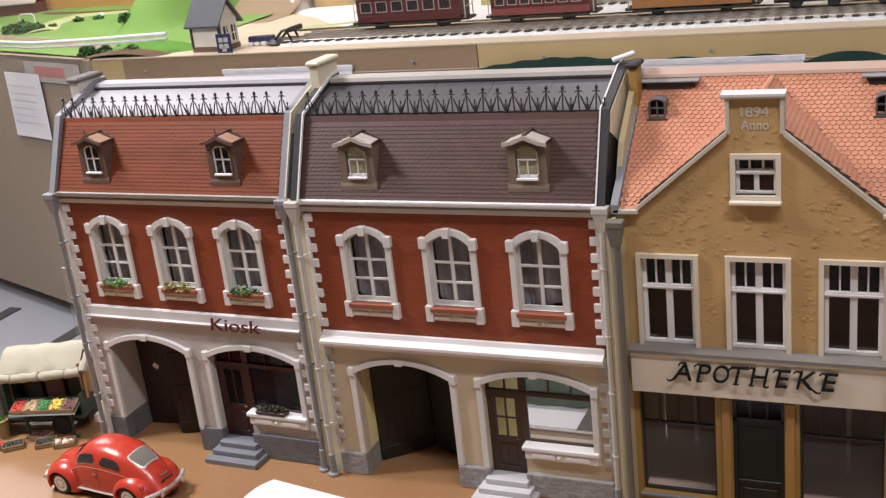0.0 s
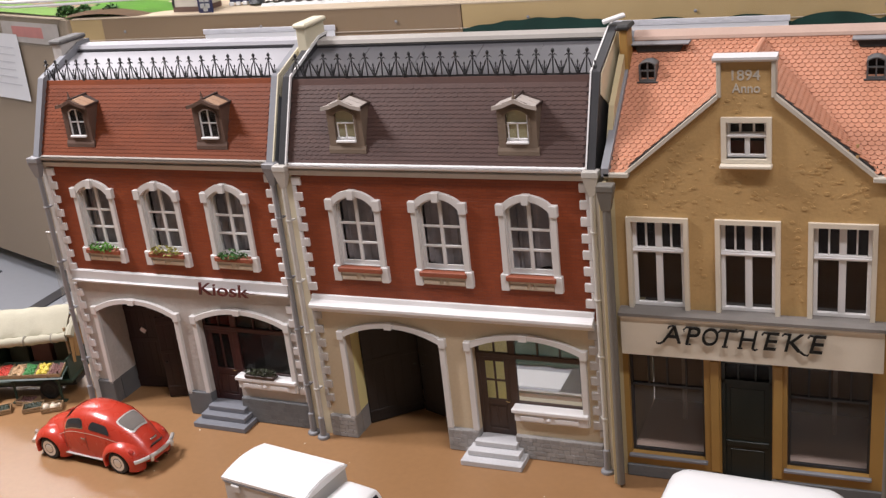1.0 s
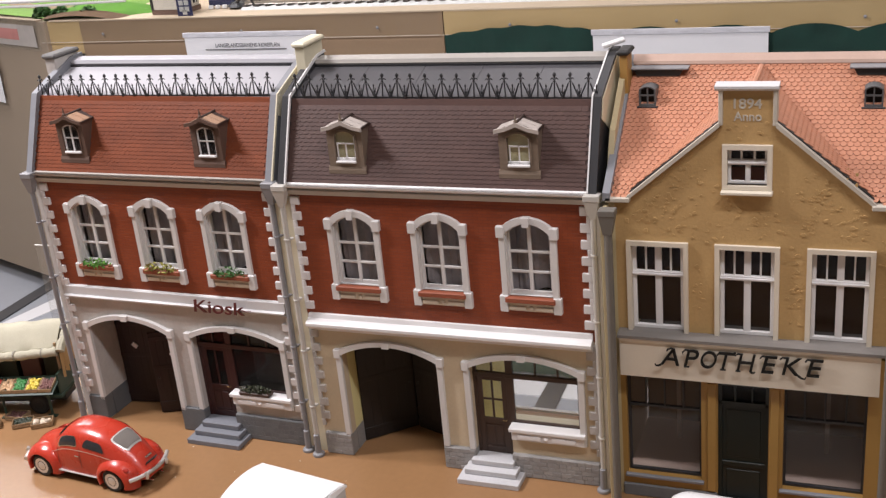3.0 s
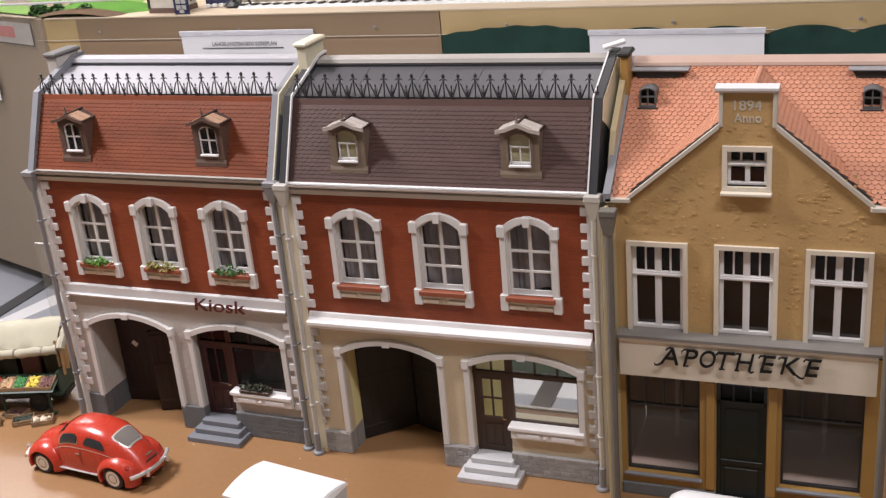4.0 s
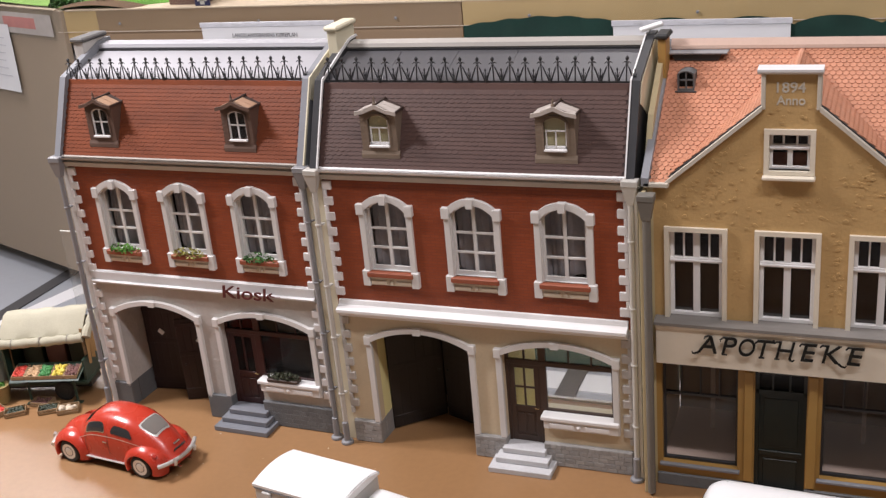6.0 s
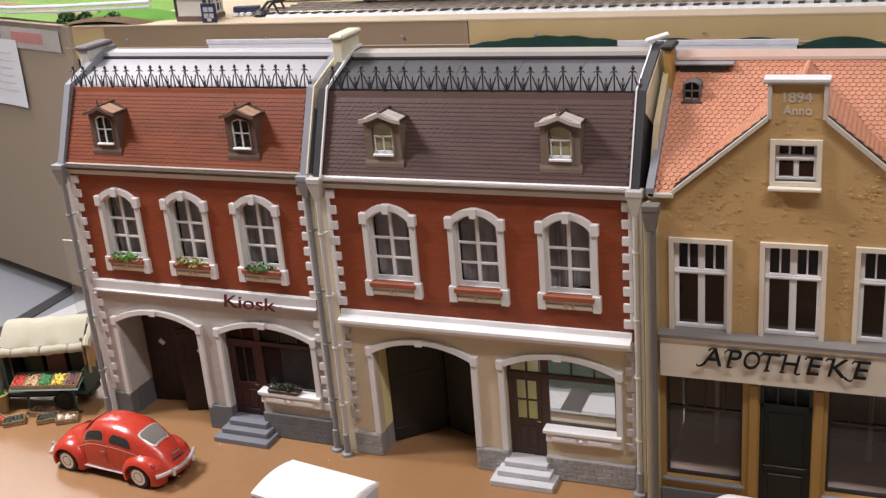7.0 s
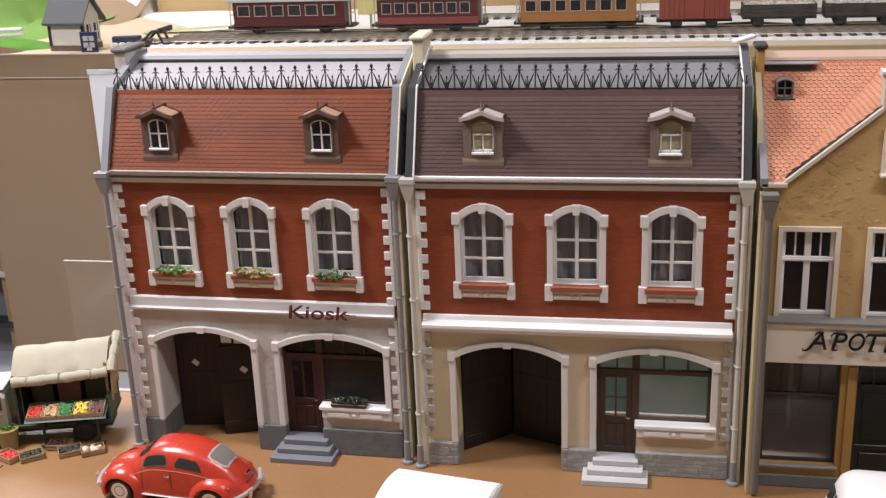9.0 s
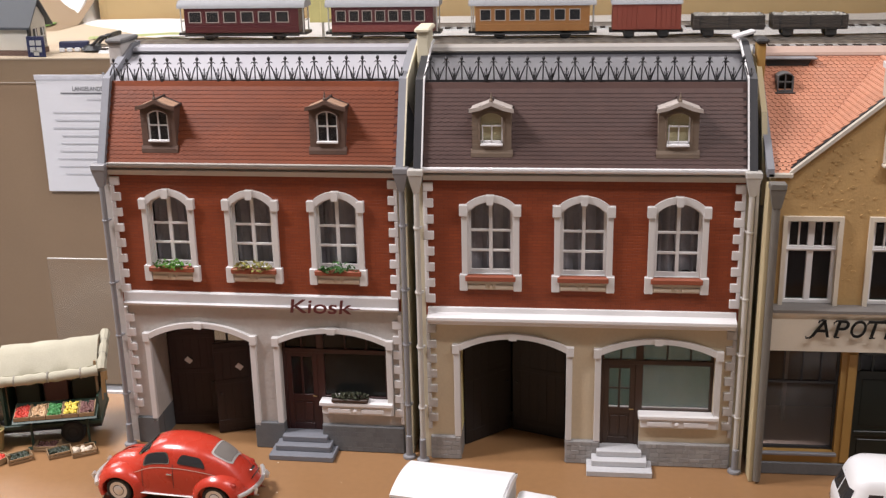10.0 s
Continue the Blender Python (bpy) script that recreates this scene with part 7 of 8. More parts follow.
def cloth(x0, x1, label):
    c = thing("green_cloth", pose(0, 0, 0), label, "cloth", "cloth hung along the layout")
    nx, nz = 260, 48
    v = []
    for i in range(nx + 1):
        x = x0 + (x1 - x0) * i / nx
        top = 0.139 + 0.024 * abs(math.cos(math.pi * (x + 0.165) / 0.215)) ** 0.8 if x > -0.70 else 0.150 + 0.023 * math.cos(min(1.5, abs(x + 0.94) * 6.28)) + 0.002 * math.sin(x * 70)
        for j in range(nz + 1):
            w = j / nz
            v.append((x, FY - 0.0155 - 0.185 * w ** 9 - 0.004 * math.sin(x * 60) * (0.1 + w) - 0.0015 * math.sin(x * 23 + 1) - 0.0050 * noise.noise(Vector((x * 16, w * 26, 5))) - 0.0030 * noise.noise(Vector((x * 55, w * 40, 2))), top + (FLOOR_Z + 0.006 - top) * w))
    s = Shape().add(v, [(i * (nz + 1) + j, (i + 1) * (nz + 1) + j, (i + 1) * (nz + 1) + j + 1, i * (nz + 1) + j + 1) for i in range(nx) for j in range(nz)])
    part("drape", s, CLOTH, c, smooth=True)


cloth(-1.195, 1.6, "dark green cloth pinned in scallops to the plywood")

# what shows in the gap between front and wing
TIMBER = surface("tan_timber", (0.36, 0.23, 0.11), 0.6, vary=0.2, coarse=30)
duct = thing("pipe_stub", pose(-2.590, 3.075, -0.470, 0, 0, -35), "short grey duct lying open on a shelf", "duct")
part("duct", Shape().lathe([(0.040, -0.03), (0.044, -0.09), (0.049, -0.09), (0.049, 0.03)], (0, 0, 0), "y", 20), PALEROOF, duct, smooth=True)
# black disc painted for the shade in the duct's hollow
part("duct_dark", Shape().lathe([(0.039, -0.034), (0.039, -0.031)], (0, 0, 0), "y", 20), BLACKPLASTIC, duct)
shelf = thing("under_shelf", pose(0, 0, 0), "dim shelf frame under the layout", "shelf")
part("board", Shape().box(-2.70, -2.50, 3.025, 3.10, -0.535, -0.520), PALEROOF, shelf)
part("board", Shape().box(-2.70, -2.50, 3.025, 3.10, -0.720, -0.705), BLACKPLASTIC, shelf)
part("back_panel", Shape().box(-2.75, -2.44, 3.115, 3.13, -0.12, 0.19), PALE_TILE, shelf, "pale tan backing")
part("back_panel", Shape().box(-2.75, -2.44, 3.113, 3.13, -0.36, -0.1205), PAPER, shelf, "pale grey-white backing")
part("shelf_batten", Shape().box(-2.70, -2.50, 3.075, 3.110, -0.250, -0.232, 0.001), PALE_TILE, shelf, "pale cross batten")
part("back_panel", Shape().box(-2.75, -2.44, 3.115, 3.13, FLOOR_Z, -0.36), GREY, shelf, "grey backing")
part("folded_sheet", Shape().box(-2.650, -2.575, 3.085, 3.105, -0.34, -0.17, 0.002), PAPER, shelf, "white folded sheet")
part("upright", Shape().box(-2.552, -2.528, 3.045, 3.070, FLOOR_Z, 0.075), TIMBER, shelf, "tan timber upright")
part("brace", Shape().box(-0.065, 0.065, -0.006, 0.006, -0.006, 0.006).turned(pose(-2.585, 3.03, -0.075, 0, 18, 0)), BLACKPLASTIC, shelf)
for z in (0.03, -0.17):
    part("hinge", Shape().box(-2.526, -2.512, 3.045, 3.075, z, z + 0.022, 0.001), BLACKPLASTIC, shelf)
bottle = thing("white_bottle", pose(-2.625, 3.045, 0.050), "white plastic bottle lying on its side", "bottle")
part("bottle_body", Shape().lathe([(0.016, -0.045), (0.024, -0.038), (0.024, 0.022), (0.015, 0.032), (0.013, 0.042)], (0, 0, 0), "x", 16), WHITE, bottle, smooth=True)
part("bottle_cap", Shape().lathe([(0.018, 0.040), (0.018, 0.060)], (0, 0, 0), "x", 14), BLACKPLASTIC, bottle)
part("bottle_bracket", Shape().box(-0.05, 0.04, -0.02, 0.075, -0.031, -0.025), TIMBER, bottle)
blue = thing("blue_box", pose(-2.555, 3.075, -0.345), "dark blue plastic box under the layout", "box")
part("box_body", Shape().box(-0.030, 0.030, -0.03, 0.03, -0.070, 0.035, 0.006), surface("blue_plastic", (0.02, 0.05, 0.26), 0.4), blue)
part("box_stand", Shape().box(-0.03, 0.03, 0.032, 0.038, -0.175, 0.03, 0.002), BLACKPLASTIC, blue)

# ------------------------------------------------ scenery
def terrain(name, x0, x1, y0, y1, height, mat, label, nx=40, ny=40):
    s = Shape()
    v = []
    for i in range(nx + 1):
        for j in range(ny + 1):
            x, y = x0 + (x1 - x0) * i / nx, y0 + (y1 - y0) * j / ny
            v.append((x, y, height(x, y)))
    s.add(v, [(i * (ny + 1) + j, (i + 1) * (ny + 1) + j, (i + 1) * (ny + 1) + j + 1, i * (ny + 1) + j + 1) for i in range(nx) for j in range(ny)])
    ob = part(name, s, mat, None, label, smooth=True)
    return tagged(ob, "", "terrain", "", "stuff")


def bump(x, y, cx, cy, rx, ry):
    d = ((x - cx) / rx) ** 2 + ((y - cy) / ry) ** 2
    return max(0.0, 1 - d) ** 1.5


def wing_line(x):
    return FY + 0.03 + max(0.0, -2.66 - x) * math.tan(radians(20))


def meadow_z(x, y):
    u = max(0.0, (y - wing_line(x)) / (4.72 - wing_line(x)))
    z = LZ + 0.004 + 0.012 * noise.noise(Vector((x * 2, y * 2, 0))) + 0.003 * noise.noise(Vector((x * 14, y * 14, 3))) + 0.03 * u ** 2
    z += 0.46 * bump(x, y, -2.83, 4.15, 0.215, 0.75) + 0.02 * bump(x, y, -3.9, 3.9, 0.7, 0.5)
    return max(LZ - 0.002, z)


me_v = Shape()
NX, NY = 90, 60
for i in range(NX + 1):
    for j in range(NY + 1):
        x = -5.2 + (5.2 - 2.42) * i / NX
        y = wing_line(x) + (4.72 - wing_line(x)) * j / NY
        me_v.v.append((x, y, meadow_z(x, y)))
me_v.f = [(i * (NY + 1) + j, (i + 1) * (NY + 1) + j, (i + 1) * (NY + 1) + j + 1, i * (NY + 1) + j + 1) for i in range(NX) for j in range(NY)]
tagged(part("meadow", me_v, GRASS, None, "bright green scatter-grass meadow rising to a steep hill", smooth=True), "", "terrain", "", "stuff")
terrain("earth_bank", -2.66, -2.33, FY + 0.004, FY + 0.16, lambda x, y: LZ - 0.002 + 0.024 * bump(x, y, -2.52, FY + 0.05, 0.21, 0.09), EARTH, "brown earth bank at the layout edge", 24, 12)
terrain("grass_bank", -2.72, -2.25, FY + 0.03, FY + 0.30, lambda x, y: LZ - 0.003 + 0.036 * bump(x, y, -2.50, FY + 0.15, 0.26, 0.13), GRASS_DEEP, "green grass bank beside the halt", 24, 14)
# the line along which the bare plaster begins
def plaster_side(x, y):
    return (x + 2.84) * 0.75 + (y - 4.30) * 0.75


terrain("brown_slope", -2.86, -2.33, 3.52, 4.72, lambda x, y: LZ - 0.012 + 0.012 * min(1.0, max(0.0, (y - 3.56) / 0.1)) + 0.40 * max(0.0, min(1.0, (y - 3.85) / 0.9)), FBROWN, "brown card slope behind the halt", 24, 30)
terrain("white_plaster_ground", -2.80, 1.2, 3.42, 4.72, lambda x, y: LZ - 0.020 + 0.024 * min(1.0, max(0.0, plaster_side(x, y) / 0.10)) + 0.42 * max(0.0, min(1.0, (y - 3.85) / 0.9)) * (1 if x < -2.33 else 0.0) + 0.006 * noise.noise(Vector((x * 5, y * 5, 2))) if y < 4.02 or x < -2.33 else LZ - 0.05, PLASTERW, "bare white plaster ground of the unfinished layout", 110, 40)
rng = random.Random(12)
for cx, cy, r, k in ((-3.62, 3.67, 0.045, 300), (-3.55, 3.67, 0.050, 320), (-3.50, 3.70, 0.035, 200), (-2.88, 3.52, 0.030, 200), (-2.95, 3.42, 0.012, 50), (-2.70, 3.06, 0.038, 240), (-2.64, 3.08, 0.030, 160), (-2.60, 3.12, 0.026, 150), (-2.50, 3.05, 0.034, 220), (-3.46, 3.75, 0.022, 90), (-3.43, 3.88, 0.025, 110), (-3.36, 3.93, 0.025, 100), (-3.30, 4.10, 0.020, 80)):
    b = thing("bush", pose(cx, cy, meadow_z(cx, cy)), "dark green foliage bush on the layout meadow", "bush", "bushes on the layout")
    part("foliage", clump(0, 0, -0.008, r, r * 0.8, r * 1.15, k, 0.010, rng), LEAF_DARK, b)
LIME = surface("pale_lime_scatter", (0.46, 0.50, 0.22), 0.95, vary=0.2, coarse=12, fine=350, bump=0.5)
ROADTAN = surface("tan_track_bed", (0.30, 0.22, 0.14), 0.95, vary=0.25, coarse=20, fine=300, bump=0.5)
for pts, w, mat, label in (([(-4.4, 3.90), (-3.62, 3.60), (-3.31, 3.47), (-2.88, 3.235), (-2.59, 3.18), (-2.30, 3.20)], 0.055, ROADTAN, "tan track bed across the meadow"), ([(-3.45, 3.66), (-3.54, 3.80), (-3.60, 3.98), (-3.60, 4.12), (-3.32, 4.15)], 0.13, LIME, "pale lime path up the meadow"), ([(-2.10, 3.42), (-1.95, 3.43), (-1.78, 3.44)], 0.05, LIME, "pale lime strip beside the track"), ([(-3.9, 4.20), (-3.5, 4.24), (-3.2, 4.22)], 0.05, EARTH, "brown earth strip below the backboard")):
    s = Shape()
    dense = [Vector((xa + (xb - xa) * i / 10, ya + (yb - ya) * i / 10)) for (xa, ya), (xb, yb) in zip(pts, pts[1:]) for i in range(10)] + [Vector(pts[-1])]
    for i, p in enumerate(dense):
        d = (dense[min(i + 1, len(dense) - 1)] - dense[max(0, i - 1)]).normalized()
        for k in (-1, -0.5, 0, 0.5, 1):
            q = p + Vector((-d.y, d.x)) * (w / 2 * k * (1 + 0.15 * noise.noise(Vector((p.x * 9, p.y * 9, k)))))
            s.v.append((q.x, q.y, meadow_z(q.x, q.y) + 0.006 - 0.006 * abs(k) ** 3))
    s.f = [(i * 5 + k, (i + 1) * 5 + k, (i + 1) * 5 + k + 1, i * 5 + k + 1) for i in range(len(dense) - 1) for k in range(4)]
    tagged(part("meadow_path", s, mat, None, label, smooth=True), "", "path", "", "stuff")
farm = thing("farm_building", pose(-4.02, 4.27, meadow_z(-4.02, 4.27) - 0.004, 0, 0, 8), "dark red farm building with a pale grey roof", "model house")
part("wall", Shape().box(-0.36, 0, 0, 0.10, 0, 0.055, 0.001), surface("dark_red_boards", (0.14, 0.035, 0.028), 0.7, vary=0.2), farm)
part("roof", Shape().yz([(-0.015, 0.052), (0.05, 0.095), (0.115, 0.052), (0.115, 0.058), (0.05, 0.102), (-0.015, 0.058)], -0.375, 0.015), PALE_TILE, farm, "pale grey roof")
arch = thing("white_gate", pose(-3.765, 3.93, meadow_z(-3.765, 3.93)), "small white garden gate frame", "gate")
part("gate_frame", Shape().tube([(-0.045, 0, 0.0), (-0.045, 0, 0.030), (-0.03, 0, 0.042), (0.03, 0, 0.042), (0.045, 0, 0.030), (0.045, 0, 0.0)], 0.003, 6), WHITE, arch)
stone = thing("white_stone", pose(-3.385, 3.985, meadow_z(-3.385, 3.985)), "small white rounded stone in the grass", "stone")
part("rock", ball((0, 0, 0.008), 0.014, rng, 7), WHITE, stone, smooth=True)


def halt(m):
    h = thing("station_halt", m, "small white station building with dark grey roof", "model house")
    wl, wd, hh = 0.118, 0.098, 0.102
    part("wall", Shape().box(-wl, 0, 0, wd, 0.016, hh, 0.001), surface("white_halt_wall", (0.74, 0.70, 0.62), 0.7, vary=0.05), h, "off-white plastered walls")
    part("gable", Shape().yz([(0, hh), (wd, hh), (wd / 2, hh + 0.056)], -wl + 0.002, -0.001), bpy.data.materials["white_halt_wall"], h)
    part("plinth", Shape().box(-wl - 0.002, 0.002, -0.002, wd + 0.002, 0, 0.016), surface("brown_halt_plinth", (0.16, 0.10, 0.08), 0.7), h)
    for k in (0, 1):
        y0, y1 = (-0.020, wd / 2) if k == 0 else (wd + 0.020, wd / 2)
        part("roof_slope", Shape().yz([(y0, hh - 0.022), (y1, hh + 0.060), (y1, hh + 0.067), (y0, hh - 0.015)], -wl - 0.010, 0.014), surface("slate_halt_roof", (0.075, 0.08, 0.09), 0.6, vary=0.15, coarse=25) if not bpy.data.materials.get("slate_halt_roof") else bpy.data.materials["slate_halt_roof"], h, "dark slate roof")
    for y in (0.032, 0.074):
        part("window", Shape().box(-0.001, 0.003, y - 0.010, y + 0.010, 0.026, 0.078, 0.001), CARGLASS, h)
        part("window_frame", Shape().box(0.0, 0.0042, y - 0.002, y + 0.002, 0.026, 0.078).box(0.0, 0.0042, y - 0.010, y + 0.010, 0.050, 0.054), WHITE, h)
    part("corner_board", Shape().box(-wl - 0.003, -wl + 0.006, -0.003, 0.006, 0.016, hh), BLACKPLASTIC, h).color = (1, 1, 1, 1)
    part("corner_board", Shape().box(-0.006, 0.003, -0.003, 0.006, 0.016, hh), BLACKPLASTIC, h)
    return h


halt(pose(-2.118, 3.03, LZ, 0, 0, -4))
sg = thing("platform_sign", pose(-2.088, 3.000, LZ), "dark blue sign board with pale pictures", "sign")
part("board", Shape().box(-0.028, 0.028, 0, 0.004, 0.0, 0.062, 0.001), surface("navy_board", (0.02, 0.025, 0.08), 0.5), sg)
for x, z in ((-0.010, 0.042), (0.010, 0.042), (-0.010, 0.022), (0.010, 0.022), (0.0, 0.012)):
    part("picture", Shape().box(x - 0.008, x + 0.008, -0.0012, 0.0, z - 0.007, z + 0.008), PALEROOF, sg)
ob = thing("blue_cart", pose(-2.03, 3.14, LZ, 0, 0, 10), "small dark blue luggage cart with pale parcels", "cart")
part("cart_bed", Shape().box(-0.045, 0.045, -0.012, 0.012, 0.008, 0.030, 0.003), surface("navy_cart", (0.03, 0.035, 0.09), 0.5), ob)
for x in (-0.035, -0.012, 0.012, 0.035):
    part("parcel", Shape().box(x - 0.008, x + 0.008, -0.024, -0.013, 0.0, 0.012, 0.002), PAPER, ob)

# track
RAIL = surface("brown_steel_rail", (0.48, 0.43, 0.38), 0.35, metal=0.7, vary=0.1)
SLEEPER = surface("dark_sleeper", (0.06, 0.048, 0.04), 0.8, vary=0.2)


def track(x0, x1, y, label):
    t = thing("railway_track", pose(0, 0, 0), label, "track", "tracks of the layout")
    part("ballast", Shape().yz([(y - 0.060, LZ - 0.001), (y - 0.044, LZ + 0.007), (y + 0.044, LZ + 0.007), (y + 0.045, LZ - 0.001)], x0, x1), BALLAST, t)
    for k in (-0.0225, 0.0225):
        part("rail", Shape().yz([(y + k - 0.0035, LZ + 0.0125), (y + k + 0.0035, LZ + 0.0125), (y + k + 0.0014, LZ + 0.0145), (y + k + 0.0025, LZ + 0.021), (y + k - 0.0025, LZ + 0.021), (y + k - 0.0014, LZ + 0.0145)], x0, x1), RAIL, t, "steel rail")
    me = Shape().box(-0.0085, 0.0085, -0.042, 0.042, 0, 0.006, 0.001).mesh("sleeper", SLEEPER)
    n = int((x1 - x0) / 0.040)
    for i in range(n):
        o = new("sleeper", me)
        o.parent = t
        o.matrix_local = pose(x0 + 0.01 + i * 0.040, y, LZ + 0.0068)


track(-1.93, 1.3, 3.135, "empty railway track with dark sleepers and steel rails")
track(-1.90, 1.3, 3.225, "railway track carrying the train on dark sleepers")
track(-1.2, 1.3, 3.62, "railway track behind the train on dark sleepers")

bs = thing("buffer_stop", pose(-1.930, 3.135, LZ + 0.006), "black iron buffer stop at the end of the track", "buffer stop")
for y in (-0.024, 0.024):
    part("strut", Shape().tube([(-0.045, y, 0.0), (0.0, y, 0.040), (0.040, y, 0.046)], 0.0045, 6).tube([(0.035, y, 0.0), (0.015, y, 0.042)], 0.0045, 6), IRON, bs)
part("beam", Shape().box(0.030, 0.042, -0.042, 0.042, 0.036, 0.052, 0.002), IRON, bs)
part("heap", Shape().lathe([(0.045, 0.0), (0.030, 0.012), (0.008, 0.018)], (-0.03, 0, 0), n=9), IRON, bs)


def axle_set(parent, x, y, z):
    g = thing_part("wheel_set", parent)
    g.matrix_local = pose(x, y, z)
    for k in (-0.0225, 0.0225):
        part("wheel", Shape().lathe([(0.016, k - 0.003), (0.0175, k), (0.016, k + 0.003)], (0, 0, 0.016), "y", 16), BLACKPLASTIC, g)
    part("axle_box", Shape().box(-0.016, 0.016, -0.034, -0.028, 0.006, 0.026, 0.002), BLACKPLASTIC, g)


TY, TZ = 3.225, LZ + 0.0212


def coach(x0, x1, color, lower, label, roofc, windows, group="train on the layout"):
    c = thing("railway_coach", pose(x0, TY, TZ), label, "railway coach", group)
    L = x1 - x0
    part("frame", Shape().box(-0.004, L + 0.004, -0.034, 0.034, 0.018, 0.026), BLACKPLASTIC, c)
    s = 0.02 * L / 0.42
    part("lower_side", Shape().box(s, L - s, -0.041, 0.041, 0.025, 0.046, 0.001), lower, c)
    win = []
    n = windows
    for i in range(n):
        a = s + 0.016 + (L - 2 * s - 0.030) * i / n
        b = a + (L - 2 * s - 0.030) / n * 0.66
        win.append((a, b))
    side = [(s, 0.046), (L - s, 0.046), (L - s, 0.101), (s, 0.101)]
    for y in (-0.0405, 0.0385):
        part("upper_side", Shape().xz(side, y, y + 0.002, [[(a, 0.058), (b, 0.058), (b, 0.088), (a, 0.088)] for a, b in win]), color, c)
    for x in (s, L - s - 0.002):
        part("end_wall", Shape().box(x, x + 0.002, -0.0385, 0.0385, 0.046, 0.101), color, c)
    for a, b in win:
        w = thing_part("window", c)
        part("window_frame", Shape().xz([(a - 0.002, 0.056), (b + 0.002, 0.056), (b + 0.002, 0.090), (a - 0.002, 0.090)], -0.0418, -0.0402, [[(a, 0.058), (b, 0.058), (b, 0.088), (a, 0.088)]]), PALE_TILE, w)
        part("pane", Shape().box(a, b, -0.0390, -0.0386, 0.058, 0.088), CARGLASS, w)
    prof = [(-0.046, 0.100)] + [(0.046 * math.sin(math.radians(a)), 0.104 + 0.022 * math.cos(math.radians(a))) for a in range(-90, 91, 15)] + [(0.046, 0.100)]
    part("roof", Shape().yz(prof, -0.002, L + 0.002), roofc, c, "curved grey roof", smooth=True)
    for x in (0.006, L - 0.006):
        for y in (-0.034, 0.034):
            part("platform_post", Shape().tube([(x, y, 0.025), (x, y, 0.100)], 0.002, 6), PALEROOF, c)
        part("platform_rail", Shape().box(x - 0.001, x + 0.001, -0.034, 0.034, 0.058, 0.061), PALEROOF, c)
    part("footboard", Shape().box(s, L - s, -0.047, -0.041, 0.015, 0.019), BLACKPLASTIC, c)
    for x in (0.09, L - 0.09):
        axle_set(c, x, 0, 0)
    return c


MAROON = surface("maroon_coach_paint", (0.085, 0.013, 0.017), 0.4, vary=0.08)
MAROON2 = surface("faded_red_panel", (0.21, 0.05, 0.045), 0.5, vary=0.08)
TEAK = surface("ochre_teak", (0.34, 0.155, 0.05), 0.45, vary=0.12, coarse=20)
BOXRED = surface("oxide_red_van", (0.25, 0.055, 0.035), 0.55, vary=0.1)
ROOFG = surface("pale_grey_coach_roof", (0.42, 0.42, 0.44), 0.6, vary=0.06)
coach(-1.704, -1.305, MAROON, MAROON, "maroon old railway coach with pale-framed windows", ROOFG, 6)
coach(-1.238, -0.892, MAROON, MAROON2, "maroon railway coach with faded red lower panels", ROOFG, 7)
coach(-0.799, -0.422, TEAK, TEAK, "ochre teak railway coach with dark windows", ROOFG, 7)


def goods_van(x0, x1):
    g = thing("goods_van", pose(x0, TY, TZ), "oxide red boarded railway goods van", "goods van", "train on the layout")
    L = x1 - x0
    part("body", Shape().box(0, L, -0.040, 0.040, 0.026, 0.102, 0.001), BOXRED, g)
    n = 14
    for i in range(n):
        part("plank", Shape().box(L * i / n + 0.0006, L * (i + 1) / n - 0.0006, -0.0415, -0.0395, 0.028, 0.100, 0.0004), BOXRED, g)
    part("door", Shape().box(L * 0.36, L * 0.64, -0.0435, -0.0405, 0.028, 0.098, 0.001), BOXRED, g)
    part("roof", Shape().yz([(0.046 * math.sin(math.radians(a)), 0.101 + 0.018 * math.cos(math.radians(a))) for a in range(-90, 91, 15)], -0.004, L + 0.004), ROOFG, g)
    part("frame", Shape().box(-0.008, L + 0.008, -0.030, 0.030, 0.018, 0.026), BLACKPLASTIC, g)
    for x in (0.05, L - 0.05):
        axle_set(g, x, 0, 0)


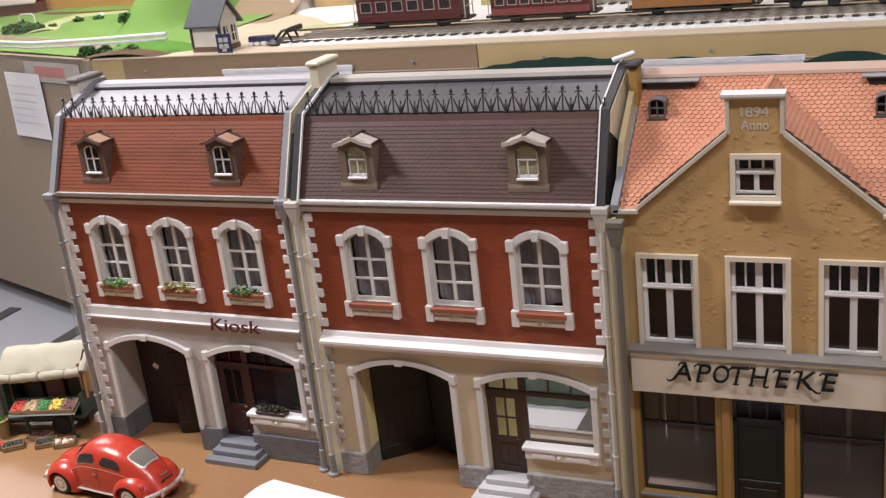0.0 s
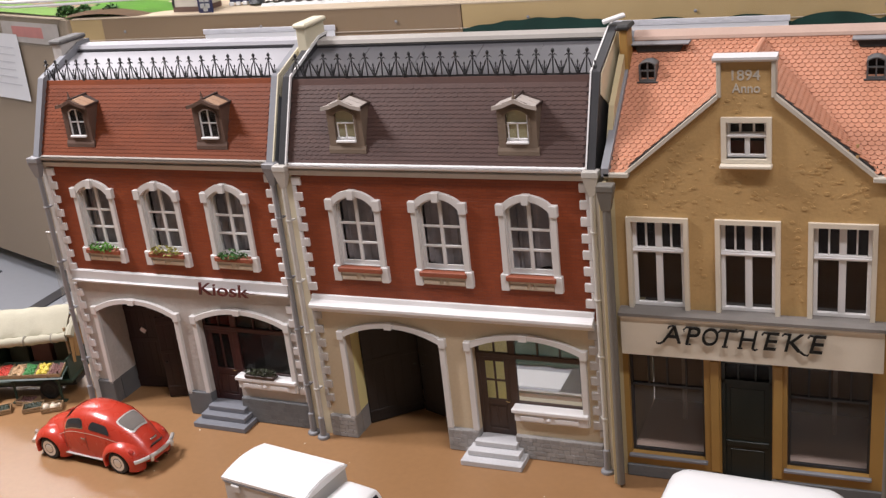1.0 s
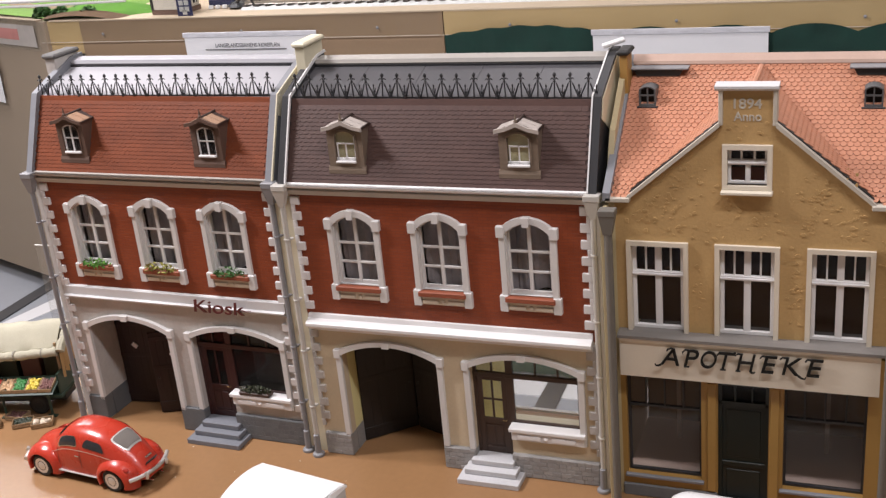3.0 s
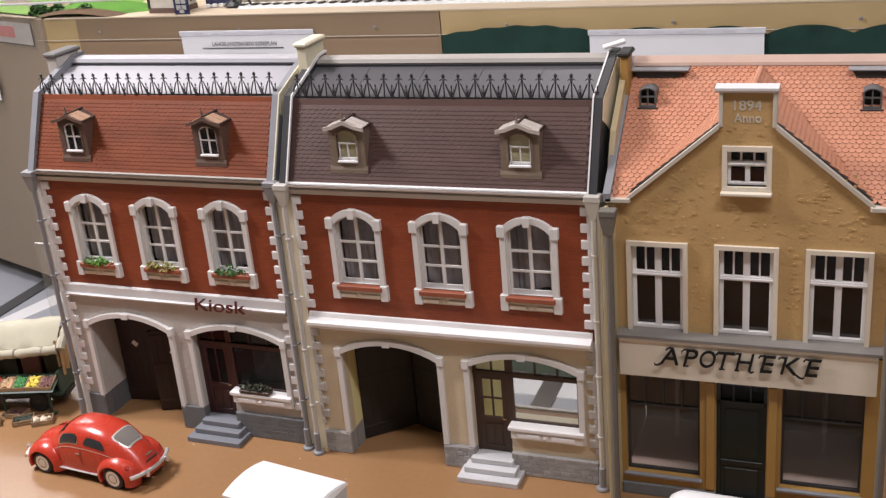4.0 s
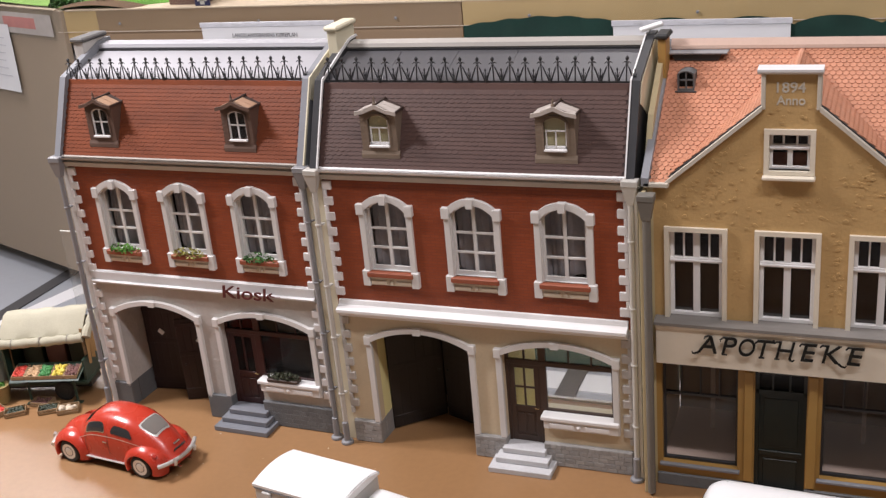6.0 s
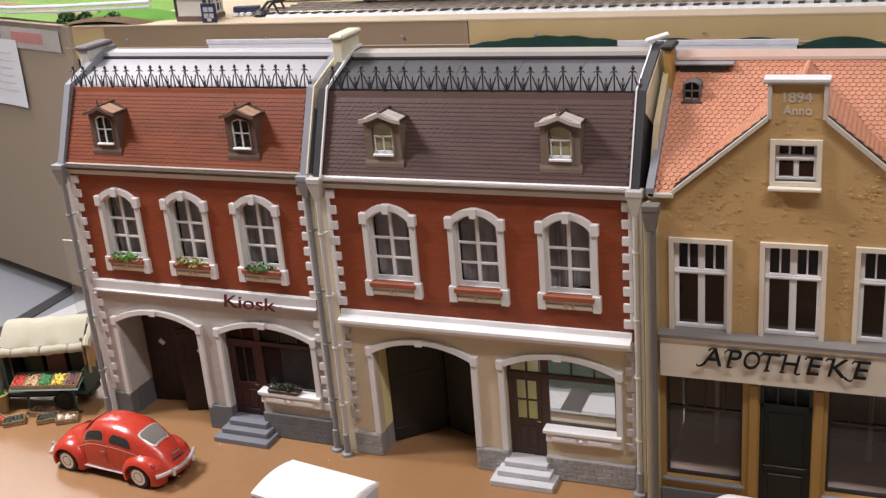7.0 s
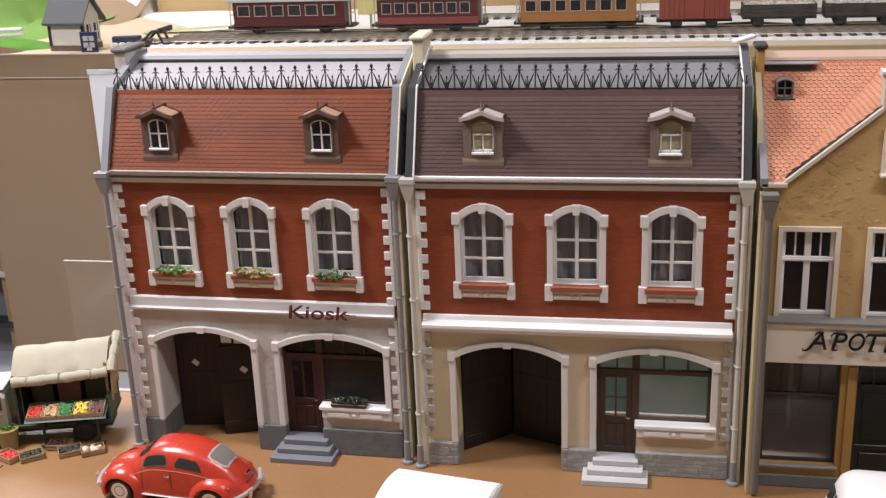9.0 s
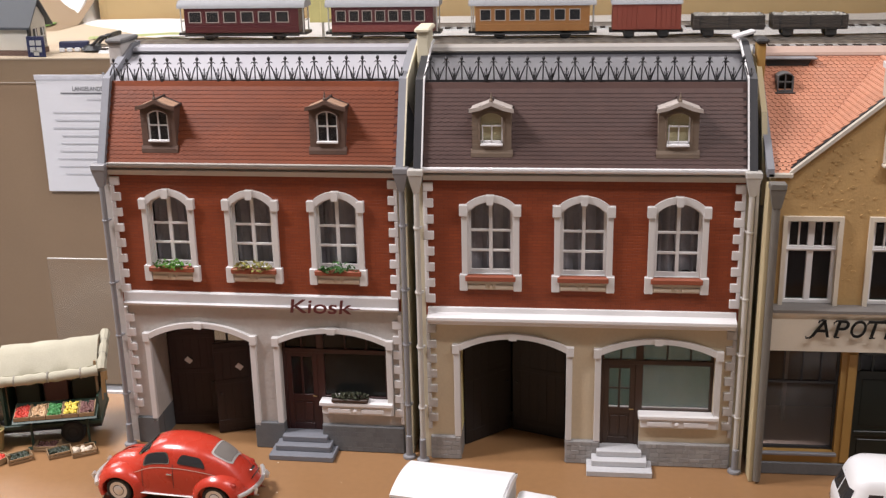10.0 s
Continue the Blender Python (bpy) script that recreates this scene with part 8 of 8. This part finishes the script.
def open_wagon(x0, x1, seed):
    rng = random.Random(seed)
    g = thing("open_wagon", pose(x0, TY, TZ), "black open railway wagon loaded with pale stone", "open wagon", "train on the layout")
    L = x1 - x0
    part("floor_board", Shape().box(0, L, -0.038, 0.038, 0.024, 0.030), BLACKPLASTIC, g)
    for y in (-0.040, 0.038):
        for z in (0.030, 0.042, 0.054):
            part("plank", Shape().box(0, L, y, y + 0.002, z, z + 0.0114, 0.0004), SLEEPER, g)
    for x in (0, L - 0.002):
        part("end_board", Shape().box(x, x + 0.002, -0.038, 0.038, 0.030, 0.066), SLEEPER, g)
    s = Shape()
    for _ in range(420):
        b = ball((rng.uniform(0.008, L - 0.008), rng.uniform(-0.034, 0.034), 0.062 + rng.uniform(-0.002, 0.004)), rng.uniform(0.003, 0.0055), rng, 5)
        s.add(b.v, b.f)
    part("load_bed", Shape().box(0.003, L - 0.003, -0.037, 0.037, 0.032, 0.060), BALLAST, g)
    tagged(part("stone_load", s, surface("pale_stone_load", (0.55, 0.52, 0.47), 0.9, rand=0.4) if not bpy.data.materials.get("pale_stone_load") else bpy.data.materials["pale_stone_load"], g, "heap of pale broken stone"), kind="stuff")
    for x in (0.02, L * 0.5, L - 0.02):
        part("stanchion", Shape().box(x - 0.002, x + 0.002, -0.043, -0.040, 0.026, 0.064), BLACKPLASTIC, g)
    for x in (0.045, L - 0.045):
        axle_set(g, x, 0, 0)


goods_van(-0.373, -0.172)
open_wagon(-0.136, 0.070, 1)
open_wagon(0.093, 0.306, 2)
yb = thing("yellow_board", pose(-1.345, 3.42, LZ), "pale yellow sign board behind the train", "sign")
part("board", Shape().box(0, 0.085, 0, 0.006, 0.05, 0.20, 0.001), surface("pale_yellow_board", (0.65, 0.60, 0.25), 0.6), yb)
part("post", Shape().box(0.038, 0.046, 0.006, 0.012, 0, 0.19), PALEROOF, yb)
wb = thing("white_hut", pose(-0.71, 3.52, LZ), "small white box behind the train", "box")
part("hut_wall", Shape().box(-0.075, 0.075, 0, 0.06, 0, 0.09, 0.002), PAPER, wb)
part("hut_roof", Shape().box(-0.08, 0.08, -0.006, 0.066, 0.09, 0.10, 0.002), GREY, wb)
